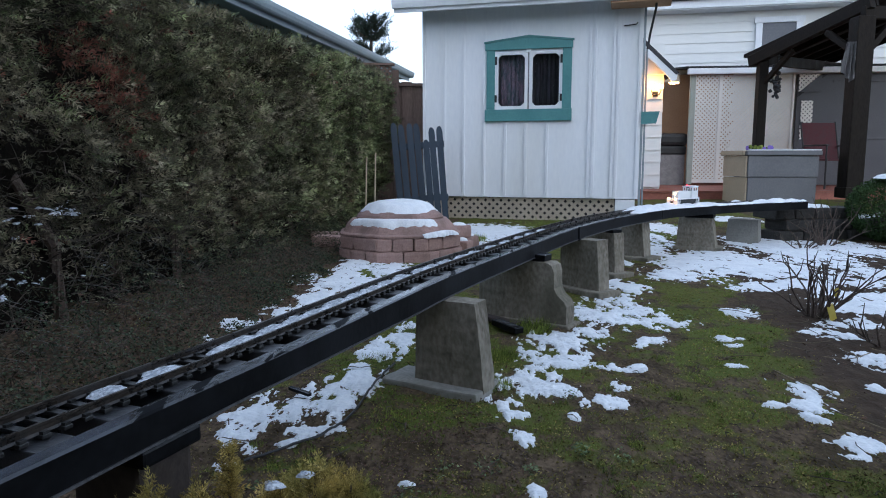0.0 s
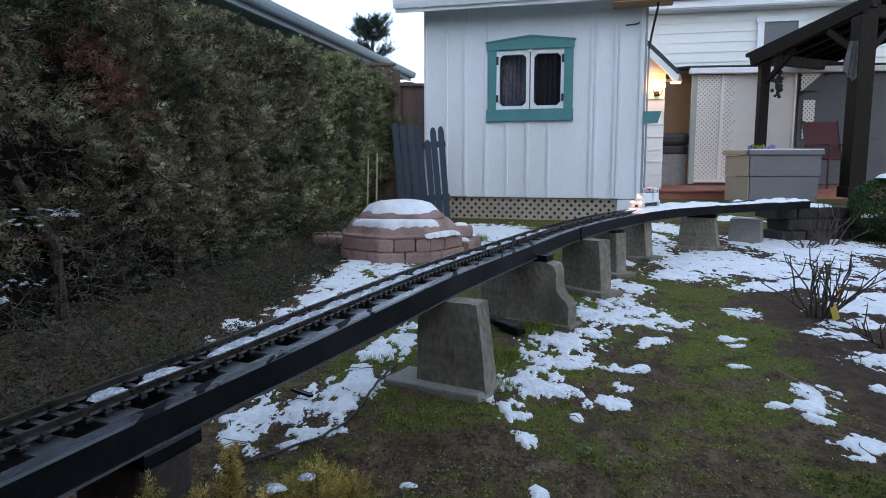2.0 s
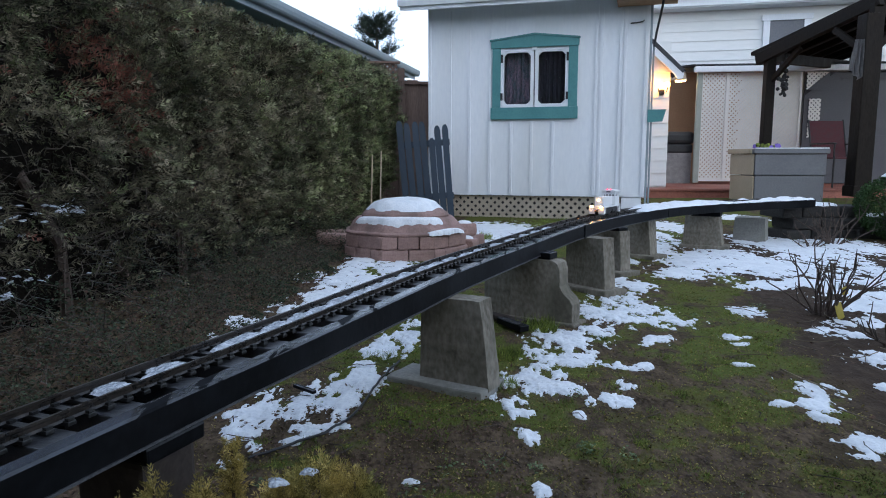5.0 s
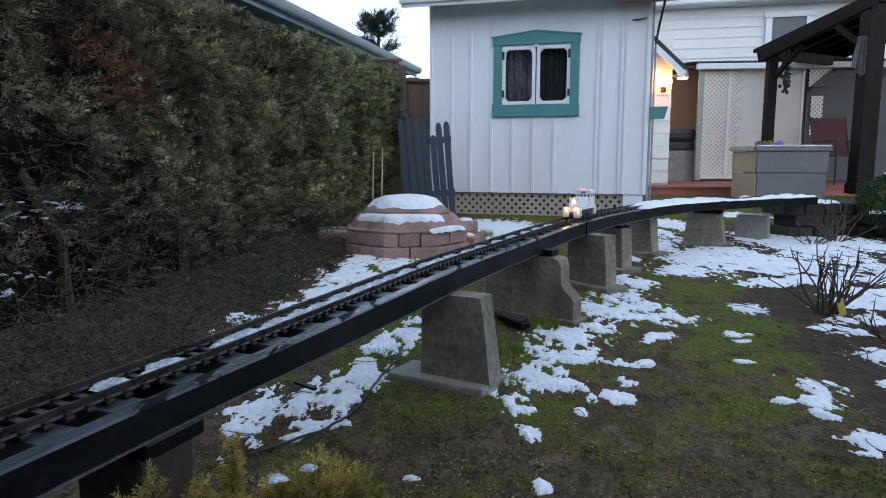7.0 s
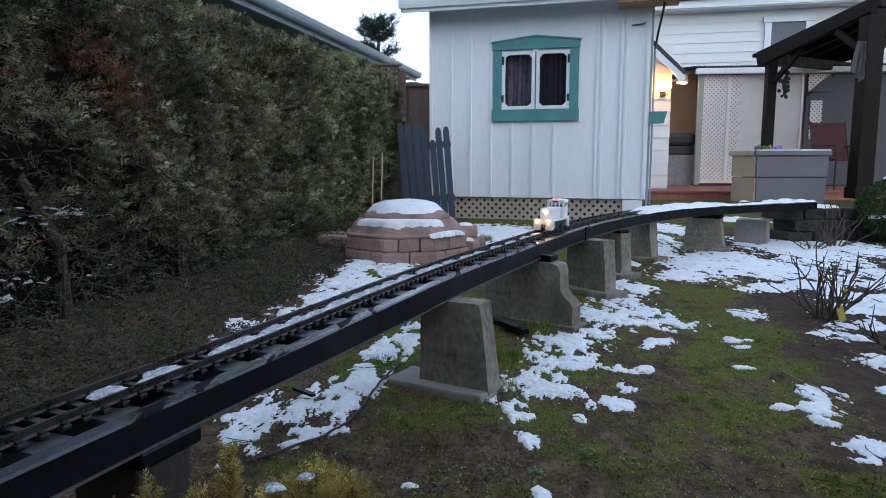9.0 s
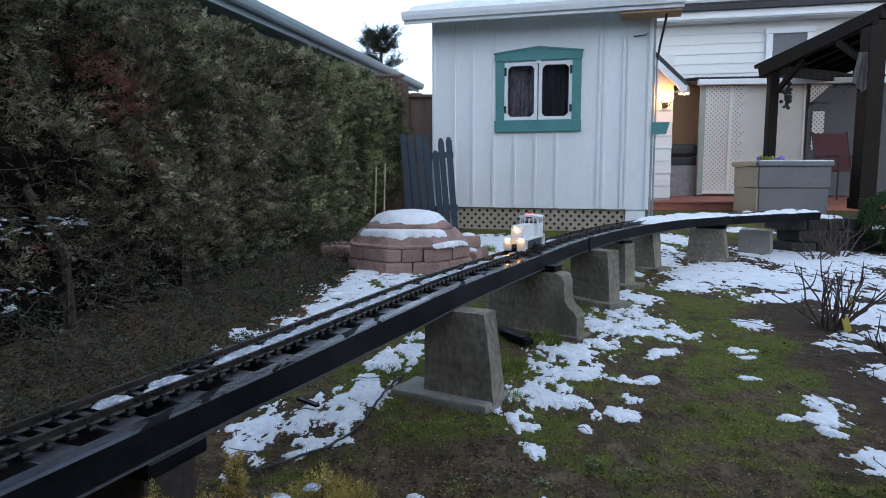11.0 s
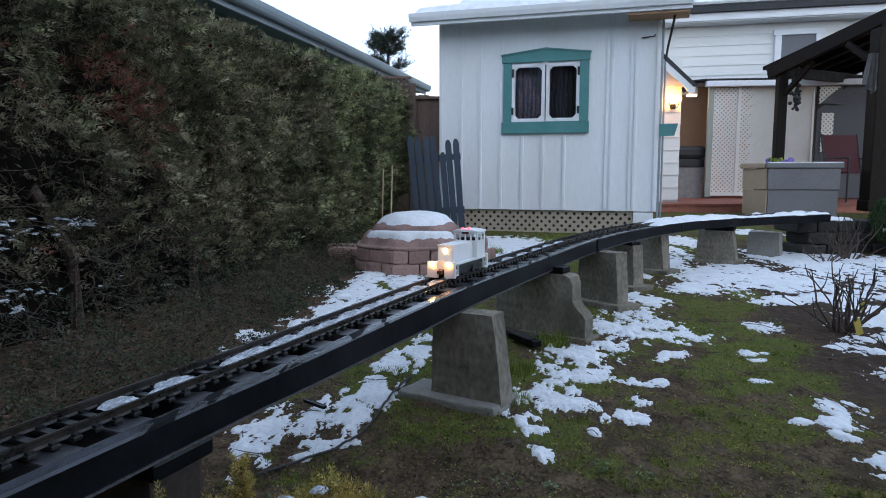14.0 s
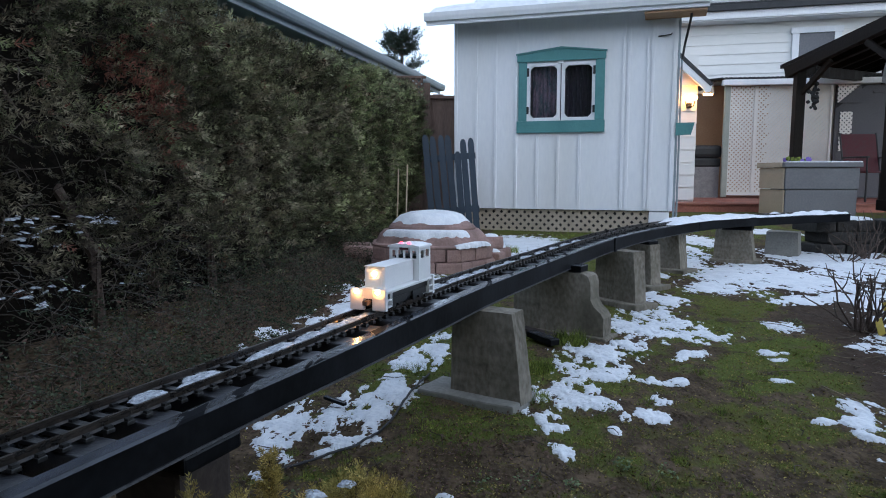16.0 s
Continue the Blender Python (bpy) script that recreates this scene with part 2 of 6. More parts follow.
FLOWER = mat("violet_petal", (0.16, 0.10, 0.45), (0.25, 0.18, 0.6), 10, 0.6, 0.0)
HEADLIGHT = glow("warm_headlight", (1.0, 0.38, 0.08), 75.0)
HOODLIGHT = glow("warm_hood_lamp", (1.0, 0.5, 0.16), 26.0)
PORCHLIGHT = glow("warm_porch_bulb", (1.0, 0.38, 0.06), 50.0)
REDLAMP = glow("red_marker", (1.0, 0.03, 0.05), 7.0)
GLASS = bpy.data.materials.new("window_glass")
GLASS.use_nodes = True
_g = GLASS.node_tree.nodes["Principled BSDF"]
_g.inputs["Base Color"].default_value, _g.inputs["Roughness"].default_value = (0.9, 0.93, 0.95, 1), 0.02
_g.inputs["Transmission Weight"].default_value, _g.inputs["IOR"].default_value = 1.0, 1.45


# ---- builders ----
def part(name, bm, material, parent=None, label="", m=None):
    me = bpy.data.meshes.new(name)
    bm.to_mesh(me)
    bm.free()
    me.materials.append(material)
    ob = new(name, me)
    if parent:
        ob.parent = parent
    if m is not None:
        ob.matrix_basis = m
    if label:
        ob["label"] = label
    return ob


def share(name, me, parent, m):
    ob = new(name, me)
    ob.parent = parent
    ob.matrix_basis = m
    return ob


def thing(name, label, category, m=None, group="", kind=""):
    ob = new(name)
    ob.empty_display_size = 0.1
    if m is not None:
        ob.matrix_basis = m
    return tagged(ob, label, category, group, kind)


def box(bm, x0, x1, y0, y1, z0, z1, bevel=0.0, m=None):
    """A box with rounded edges, added to bm."""
    made = bmesh.ops.create_cube(bm, size=1)["verts"]
    bmesh.ops.scale(bm, vec=(x1 - x0, y1 - y0, z1 - z0), verts=made)
    bmesh.ops.translate(bm, vec=((x0 + x1) / 2, (y0 + y1) / 2, (z0 + z1) / 2), verts=made)
    if bevel:
        edges = list({e for v in made for e in v.link_edges})
        made = list({v for f in bmesh.ops.bevel(bm, geom=edges, offset=bevel, segments=2, affect="EDGES", profile=0.6)["faces"] for v in f.verts} | {v for v in made if v.is_valid})
    if m is not None:
        bmesh.ops.transform(bm, matrix=m, verts=made)
    return bm


def boxed(*a, **k):
    return box(bmesh.new(), *a, **k)


def prism(bm, poly, y0, y1, m=None):
    """A polygon in x and z, pulled from y0 to y1."""
    a, b = [bm.verts.new((x, y0, z)) for x, z in poly], [bm.verts.new((x, y1, z)) for x, z in poly]
    bm.faces.new(a)
    bm.faces.new(b[::-1])
    for i in range(len(poly)):
        j = (i + 1) % len(poly)
        bm.faces.new((a[j], a[i], b[i], b[j]))
    bmesh.ops.recalc_face_normals(bm, faces=bm.faces)
    if m is not None:
        bmesh.ops.transform(bm, matrix=m, verts=a + b)
    return bm


def rod(bm, a, b, r0, r1, n=6):
    a, b = Vector(a), Vector(b)
    d = b - a
    made = bmesh.ops.create_cone(bm, cap_ends=True, segments=n, radius1=r0, radius2=r1, depth=d.length)["verts"]
    bmesh.ops.transform(bm, matrix=Matrix.Translation((a + b) / 2) @ d.to_track_quat("Z", "Y").to_matrix().to_4x4(), verts=made)
    return bm


def tube(bm, pts, r, n=6):
    """A bent tube through pts."""
    rings = []
    for i, p in enumerate(pts):
        d = (Vector(pts[min(i + 1, len(pts) - 1)]) - Vector(pts[max(i - 1, 0)])).normalized()
        q = d.to_track_quat("Z", "Y")
        rad = r[i] if isinstance(r, (list, tuple)) else r
        rings.append([bm.verts.new(Vector(p) + q @ Vector((rad * math.cos(k * math.tau / n), rad * math.sin(k * math.tau / n), 0))) for k in range(n)])
    for a, b in zip(rings, rings[1:]):
        for k in range(n):
            bm.faces.new((a[k], a[(k + 1) % n], b[(k + 1) % n], b[k]))
    bm.faces.new(rings[0][::-1])
    bm.faces.new(rings[-1])
    return bm


def raw(name, verts, faces, material, parent=None, smooth=False):
    """A mesh from arrays of corners and of equal-sided faces."""
    verts, faces = np.asarray(verts, np.float32), np.asarray(faces, np.int32)
    me = bpy.data.meshes.new(name)
    me.vertices.add(len(verts))
    me.vertices.foreach_set("co", verts.ravel())
    k = faces.shape[1]
    me.loops.add(faces.size)
    me.loops.foreach_set("vertex_index", faces.ravel())
    me.polygons.add(len(faces))
    me.polygons.foreach_set("loop_start", np.arange(len(faces), dtype=np.int32) * k)
    me.polygons.foreach_set("use_smooth", np.full(len(faces), smooth))
    me.update(calc_edges=True)
    me.materials.append(material)
    ob = new(name, me)
    if parent:
        ob.parent = parent
    return ob


def scatter(verts, faces, places, turns, sizes):
    """Copies of a small template, as arrays: one for every place, with its own turn (3 x 3) and size."""
    n, k = len(places), len(verts)
    v = np.einsum("nij,kj->nki", turns, verts) * np.asarray(sizes)[:, None, None] + np.asarray(places)[:, None, :]
    f = np.asarray(faces)[None] + (np.arange(n) * k)[:, None, None]
    return v.reshape(-1, 3), f.reshape(-1, len(faces[0]))


def turns_from(ahead, up, spin):
    """Turns whose x axis points ahead, with z near up, spun about ahead."""
    a = ahead / np.linalg.norm(ahead, axis=1, keepdims=True)
    s = np.cross(up, a)
    s /= np.linalg.norm(s, axis=1, keepdims=True) + 1e-9
    u = np.cross(a, s)
    c, d = np.cos(spin)[:, None], np.sin(spin)[:, None]
    return np.stack([a, s * c + u * d, u * c - s * d], -1)


def vnoise(x, y, scale, seed=0.0):
    """Smooth noise from -1 to 1 for arrays of places, from a few lattices of random values."""
    out, amp, tot = 0, 1.0, 0
    for o in range(4):
        u, v = np.asarray(x) * scale + seed * 7.3 + o * 3.7, np.asarray(y) * scale + seed * 5.1 + o * 9.2
        i, j = np.floor(u).astype(int), np.floor(v).astype(int)
        f, g = u - i, v - j
        f, g = f * f * (3 - 2 * f), g * g * (3 - 2 * g)

        def h(a, b):
            k = (a * 374761393 + b * 668265263 + o * 97531) & 0x7FFFFFFF
            k = ((k ^ (k >> 13)) * 1274126177) & 0x7FFFFFFF
            return ((k ^ (k >> 16)) & 0xFFFF) / 32767.5 - 1
        out = out + amp * ((h(i, j) * (1 - f) + h(i + 1, j) * f) * (1 - g) + (h(i, j + 1) * (1 - f) + h(i + 1, j + 1) * f) * g)
        tot += amp
        amp, scale = amp * 0.55, scale * 2.1
    return out / tot


def clip_strip(x, w, h, half, slope):
    """The part of a slanting slat, centred at x on the base line, that lies in a panel w by h: corner points in x and z."""
    poly = [(x - half, 0.0), (x + half, 0.0), (x + half + slope * h, h), (x - half + slope * h, h)]
    for limit, sign in ((0.0, 1), (w, -1)):
        out = []
        for (x0, z0), (x1, z1) in zip(poly, poly[1:] + poly[:1]):
            a, b = sign * (x0 - limit), sign * (x1 - limit)
            if a >= 0:
                out.append((x0, z0))
            if a * b < 0:
                k = a / (a - b)
                out.append((x0 + k * (x1 - x0), z0 + k * (z1 - z0)))
        poly = out
        if len(poly) < 3:
            return []
    return poly


def lattice(parent, w, h, pitch, wide, material, m, thick=0.008):
    """A panel of crossed slats in x and z of m, its outside towards -y."""
    for layer, slope in ((0, 1.0), (1, -1.0)):
        x = -h if slope > 0 else 0.0
        while x < w + h:
            poly = clip_strip(x, w, h, wide * 0.707, slope)
            if len(poly) >= 3:
                part("slat", prism(bmesh.new(), poly, layer * thick, (layer + 1) * thick), material, parent, m=m)
            x += pitch


# ---- garden shed ----
SHED = pose(-0.212, 7.1, 0, 0, 0, -15.6)


def holed(x0, x1, a0, a1, z0, z1, b0, b1, thick):
    """A wall in x and z with one opening through it."""
    bm, us, zs = bmesh.new(), (x0, a0, a1, x1), (z0, b0, b1, z1)
    g = [[[bm.verts.new((u, y, z)) for u in us] for z in zs] for y in (0.0, thick)]
    for j in range(3):
        for i in range(3):
            if (i, j) == (1, 1):
                continue
            for y in (0, 1):
                q = (g[y][j][i], g[y][j][i + 1], g[y][j + 1][i + 1], g[y][j + 1][i])
                bm.faces.new(q if y == 0 else q[::-1])
    for k in range(3):
        for p in ((0, k, 0, k + 1), (3, k + 1, 3, k), (k + 1, 0, k, 0), (k, 3, k + 1, 3)):
            bm.faces.new((g[0][p[2]][p[3]], g[0][p[0]][p[1]], g[1][p[0]][p[1]], g[1][p[2]][p[3]]))
    for a, b in (((1, 1), (1, 2)), ((1, 2), (2, 2)), ((2, 2), (2, 1)), ((2, 1), (1, 1))):
        bm.faces.new((g[0][a[0]][a[1]], g[0][b[0]][b[1]], g[1][b[0]][b[1]], g[1][a[0]][a[1]]))
    bmesh.ops.recalc_face_normals(bm, faces=bm.faces)
    return bm


def build_shed():
    shed = thing("garden_shed", "white board-and-batten garden shed with teal window trim and snowy roof", "shed", SHED)
    W, Z0, Z1, T = 2.145, 0.225, 2.03, 0.05
    u0, u1, w0, w1 = 0.75, 1.41, 1.09, 1.665
    wall = holed(0, W, u0, u1, Z0, Z1 + 0.08, w0, w1, T)
    front = part("wall", wall, WHITE, shed)
    turn = Matrix(((0, 1, 0, 0), (1, 0, 0, 0), (0, 0, 1, 0), (0, 0, 0, 1)))
    for a in (0, W - T):
        part("wall", prism(bmesh.new(), [(T, Z0), (2.5, Z0), (2.5, Z1 + 0.72), (T, Z1 + 0.085)], a, a + T, turn), WHITE, shed)
    part("wall", boxed(T, W - T, 2.45, 2.5, Z0, Z1 + 0.69), WHITE, shed)
    part("floor", boxed(T, W - T, T, 2.45, Z0, Z0 + 0.04), INTERIOR_SHADE, shed)
    for u, a, b in ((0.02, Z0, Z1), (0.235, Z0, Z1), (0.432, Z0, Z1), (0.643, Z0, Z1), (0.858, Z0, 0.972), (1.062, Z0, 0.972), (1.27, Z0, 0.972), (1.67, Z0, Z1), (1.715, Z0, Z1), (1.89, Z0, Z1), (1.93, Z0, Z1), (2.12, Z0, Z1)):
        part("batten", boxed(u - 0.014, u + 0.014, -0.014, -0.001, a + 0.01, b + (0.05 if b > 1 else -0.015), 0.003), WHITE, front)
    # skirting lattice under the wall
    lattice(shed, 1.93, 0.22, 0.0805, 0.031, CREAM, pose(0.0, 0.03, 0.0))
    # dark sheet paints the shade under the shed, behind the slats
    part("skirting_backing", boxed(0.0, 1.93, 0.2, 0.22, 0, Z0), INTERIOR_SHADE, shed)
    part("foundation_block", boxed(1.935, 2.12, 0.0, 0.3, -0.02, 0.216, 0.008), WHITE, shed)
    # window
    win = part("window", boxed(u0, u1, 0.0, 0.045, w1 - 0.02, w1), WHITE, shed)
    part("trim", boxed(0.668, u0, -0.022, -0.001, w0 + 0.001, w1 - 0.006, 0.003), TEAL, win)
    part("trim", boxed(u1, 1.497, -0.022, -0.001, w0 + 0.001, w1 - 0.006, 0.003), TEAL, win)
    part("window_sill", boxed(0.655, 1.505, -0.034, -0.001, 0.975, w0 - 0.001, 0.004), TEAL, win)
    part("head_trim", prism(bmesh.new(), [(0.655, 1.66), (1.505, 1.66), (1.505, 1.725), (1.085, 1.775), (0.655, 1.725)], -0.03, -0.001), TEAL, win)
    part("cap_moulding", prism(bmesh.new(), [(0.645, 1.725), (1.085, 1.775), (1.515, 1.725), (1.515, 1.74), (1.085, 1.79), (0.645, 1.74)], -0.04, -0.001), TEAL, win)
    for a, b in ((u0, 1.076), (1.088, u1)):
        sash = bmesh.new()
        box(sash, a, a + 0.032, -0.012, 0.02, w0, w1 - 0.02, 0.003)
        box(sash, b - 0.032, b, -0.012, 0.02, w0, w1 - 0.02, 0.003)
        box(sash, a + 0.032, b - 0.032, -0.012, 0.02, w0, w0 + 0.032, 0.003)
        box(sash, a + 0.032, b - 0.032, -0.012, 0.02, w1 - 0.052, w1 - 0.02, 0.003)
        for cx, cz, sx, sz in ((a + 0.032, w0 + 0.032, 1, 1), (b - 0.032, w0 + 0.032, -1, 1), (a + 0.032, w1 - 0.052, 1, -1), (b - 0.032, w1 - 0.052, -1, -1)):
            prism(sash, [(cx - 0.002 * sx, cz - 0.002 * sz), (cx + 0.036 * sx, cz - 0.002 * sz), (cx + 0.016 * sx, cz + 0.016 * sz), (cx - 0.002 * sx, cz + 0.036 * sz)], -0.010, 0.018)
        part("sash", sash, WHITE, win)
        pane = part("pane", boxed(a + 0.03, b - 0.03, 0.003, 0.007, w0 + 0.03, w1 - 0.05), GLASS, win)
        pane.visible_shadow = False
    part("hinge", boxed(u0 - 0.006, u0 + 0.022, -0.02, -0.012, 1.52, 1.6, 0.002), NEARBLACK, win)
    part("hinge", boxed(u0 - 0.006, u0 + 0.022, -0.02, -0.012, 1.16, 1.23, 0.002), NEARBLACK, win)
    part("hinge", boxed(u1 - 0.022, u1 + 0.006, -0.02, -0.012, 1.52, 1.6, 0.002), NEARBLACK, win)
    part("hinge", boxed(u1 - 0.022, u1 + 0.006, -0.02, -0.012, 1.16, 1.23, 0.002), NEARBLACK, win)
    part("latch", boxed(1.06, 1.105, -0.026, -0.012, 1.63, 1.685, 0.004), WHITE, win, "white window catch")
    # the right-hand sheet only paints the unlit room behind its pane
    for a, b, cloth, words in ((u0 + 0.02, 1.085, CURTAIN, "teal and pink printed curtain"), (1.095, u1 - 0.02, PANE_SHADE, "folded dark sheet painted as the unlit room behind the glass")):
        cur, cols = bmesh.new(), []
        for i in range(33):
            u = a + (b - a) * i / 32
            y = 0.10 + 0.018 * math.sin(i * 1.15 + a) + 0.008 * math.sin(i * 2.7)
            cols.append((cur.verts.new((u, y, w0)), cur.verts.new((u, y * 0.7 + 0.03, w1))))
        for p, q in zip(cols, cols[1:]):
            cur.faces.new((p[0], q[0], q[1], p[1]))
        part("curtain", cur, cloth, win, words)
    # roof
    slope = 0.26
    rm = Matrix.Translation((0, -0.3, 2.022)) @ Matrix.Rotation(math.atan(slope), 4, "X")
    part("roof", boxed(-0.20, 2.40, 0.0, 3.2, 0.055, 0.095), SHINGLE, shed, m=rm)
    part("soffit", boxed(-0.18, 2.38, 0.02, 3.15, 0.02, 0.052), WHITE, shed, m=rm)
    part("fascia", boxed(-0.19, 2.39, -0.315, -0.295, 2.008, 2.098, 0.003), WHITE, shed)
    gut = bmesh.new()
    prism(gut, [(-0.345, 2.043), (-0.36, 2.083), (-0.365, 2.118), (-0.345, 2.118), (-0.317, 2.118), (-0.317, 2.043)], -0.20, 2.40, Matrix(((0, 1, 0, 0), (1, 0, 0, 0), (0, 0, 1, 0), (0, 0, 0, 1))))
    part("gutter", gut, WHITE, shed)
    bm = bmesh.new()
    nx, ny = 70, 30
    grid = [[bm.verts.new((-0.18 + 2.56 * i / nx, 0.05 + 3.1 * j / ny, 0.10 + (0.05 if 0 < i < nx and 0 < j < ny else 0) + 0.012 * noise.noise((i * 0.3, j * 0.3, 1)))) for i in range(nx + 1)] for j in range(ny + 1)]
    for j in range(ny):
        for i in range(nx):
            bm.faces.new((grid[j][i], grid[j][i + 1], grid[j + 1][i + 1], grid[j + 1][i]))
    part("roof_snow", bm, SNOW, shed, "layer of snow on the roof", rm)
    # corner board, downspout and rafter end on the side towards the house
    part("corner_board", boxed(2.147, 2.168, 0.0, 0.05, 0.02, Z1, 0.003), GUTTER, shed)
    bracket = bmesh.new()
    tube(bracket, [(2.25, -0.2, 2.03), (2.245, -0.18, 1.95), (2.205, 0.02, 1.76), (2.185, 0.03, 1.62)], 0.011, 8)
    part("rafter_bracket", bracket, NEARBLACK, shed, "dark iron bracket under the eaves")
    part("downspout", tube(bmesh.new(), [(2.184, 0.03, 1.64), (2.184, 0.03, 1.0), (2.184, 0.03, 0.03)], 0.009, 8), GUTTER, shed, "thin grey rainwater pipe")
    part("gable_end_board", boxed(1.85, 2.375, -0.292, -0.016, 1.985, 2.003, 0.003), BROWNPANEL, shed, "bare plywood soffit end")
    hook = bmesh.new()
    tube(hook, [(1.97, -0.006, 1.835), (2.03, -0.03, 1.835), (2.08, -0.03, 1.84), (2.09, -0.02, 1.855)], 0.006, 6)
    part("hook", hook, NEARBLACK, shed, "small black iron hook")
    plate = bmesh.new()
    prism(plate, [(2.15, 0.93), (2.285, 0.935), (2.315, 1.045), (2.15, 1.045)], -0.02, 0.01)
    part("sign_plate", plate, TEAL, shed, "teal shaped board fixed to the corner")


build_shed()


def build_picket_gate():
    gate = thing("picket_gate", "blue-grey wooden picket panel leaning on the white shed", "gate", pose(-0.432, 6.72, -0.03, -4, 0, 0) @ pose(0, 0, 0, 0, -4.6, 0))
    for i, (x, h, tilt) in enumerate(((0.03, 0.99, -0.6), (0.105, 0.965, -0.9), (0.18, 0.97, -0.4), (0.253, 0.965, -0.8), (0.322, 0.80, 0.2), (0.389, 0.915, -0.2), (0.458, 0.92, 0.3))):
        bm = bmesh.new()
        prism(bm, [(-0.030, 0.0), (0.030, 0.0), (0.030, h - 0.05), (0.022, h - 0.016), (0.009, h), (-0.009, h), (-0.022, h - 0.016), (-0.030, h - 0.05)], -0.018, 0.0)
        part("picket", bm, BLUEGREY, gate, m=pose(x, -0.003 * (i % 2), 0.0, 0, tilt, 0))
    for z in (0.2, 0.72):
        part("rail", boxed(-0.01, 0.5, 0.001, 0.03, z, z + 0.06, 0.004), BLUEGREY, gate)


build_picket_gate()


def build_fence():
    fence = thing("wooden_fence", "brown wooden board fence with lattice top behind the hedge", "fence", pose(-1.35, 9.3, 0, 0, 0, 8))
    for i in range(8):
        part("board", boxed(0.0, 0.1475, 0, 0.02, 0.05, 1.62, 0.002), BROWNWOOD, fence, m=pose(0.05 + i * 0.148, 0, 0.01 * (i % 3)))
    for x in (0.66, 1.28):
        part("post", boxed(x, x + 0.09, -0.1, -0.012, 0, 1.78, 0.006), BROWNWOOD, fence)
    part("rail", boxed(0, 1.28, -0.05, -0.002, 1.58, 1.62, 0.003), BROWNWOOD, fence)
    lattice(fence, 0.66, 0.22, 0.075, 0.028, BROWNWOOD, pose(0.0, 0.0, 1.63))
    part("cap", boxed(0, 0.7, -0.02, 0.04, 1.85, 1.88, 0.004), BROWNWOOD, fence)


build_fence()

# ---- white house with its lean-to porch ----
HOUSE = pose(3.0, 14.6, 0, 0, 0, -13)


def build_house():
    house = thing("white_house", "white house with horizontal lap siding, warm porch light and snowy roof", "house", HOUSE)
    wall = part("wall", boxed(-3.0, 14, 0.03, 0.25, 0, 3.5), SIDING, house)
    lap = bmesh.new()
    prism(lap, [(0.0, 0.0), (0.024, 0.0), (0.006, 0.196), (0.0, 0.196)], -3.0, 14.0, Matrix(((0, 1, 0, 0), (-1, 0, 0, 0.029), (0, 0, 1, 0), (0, 0, 0, 1))))
    me = bpy.data.meshes.new("siding_board")
    lap.to_mesh(me)
    lap.free()
    me.materials.append(SIDING)
    for i in range(18):
        share("siding_board", me, wall, pose(0, 0, 0.02 + i * 0.193))
    u0 = 3.22
    win = part("window", boxed(u0 + 0.1, u0 + 0.75, -0.012, -0.005, 2.3, 3.24), INTERIOR_SHADE, house, "curtained upper window")
    fr = bmesh.new()
    box(fr, u0, u0 + 0.12, -0.06, 0.0, 2.2, 3.27, 0.006)
    box(fr, u0 + 0.73, u0 + 0.85, -0.06, 0.0, 2.2, 3.27, 0.006)
    box(fr, u0 - 0.03, u0 + 0.88, -0.07, 0.0, 3.25, 3.36, 0.006)
    part("window_frame", fr, WHITE, win)
    part("pane", boxed(u0 + 0.1, u0 + 0.75, -0.03, -0.022, 2.3, 3.26), GREYPAINT, win, "pane with a drawn grey blind")
    part("fascia", boxed(-3.2, 14, -0.42, -0.38, 3.52, 3.7, 0.004), WHITE, house)
    part("soffit", boxed(-3.2, 14, -0.38, 0.25, 3.5, 3.53), WHITE, house)
    part("gutter", boxed(-3.2, 14, -0.5, -0.421, 3.66, 3.77, 0.012), SHINGLE, house, "dark eaves gutter")
    rm = Matrix.Translation((0, -0.45, 3.75)) @ Matrix.Rotation(radians(28), 4, "X")
    part("roof", boxed(-3.2, 14, 0, 6, 0, 0.05), SHINGLE, house, m=rm)
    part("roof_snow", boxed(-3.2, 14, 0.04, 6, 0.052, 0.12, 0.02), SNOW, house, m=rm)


build_house()


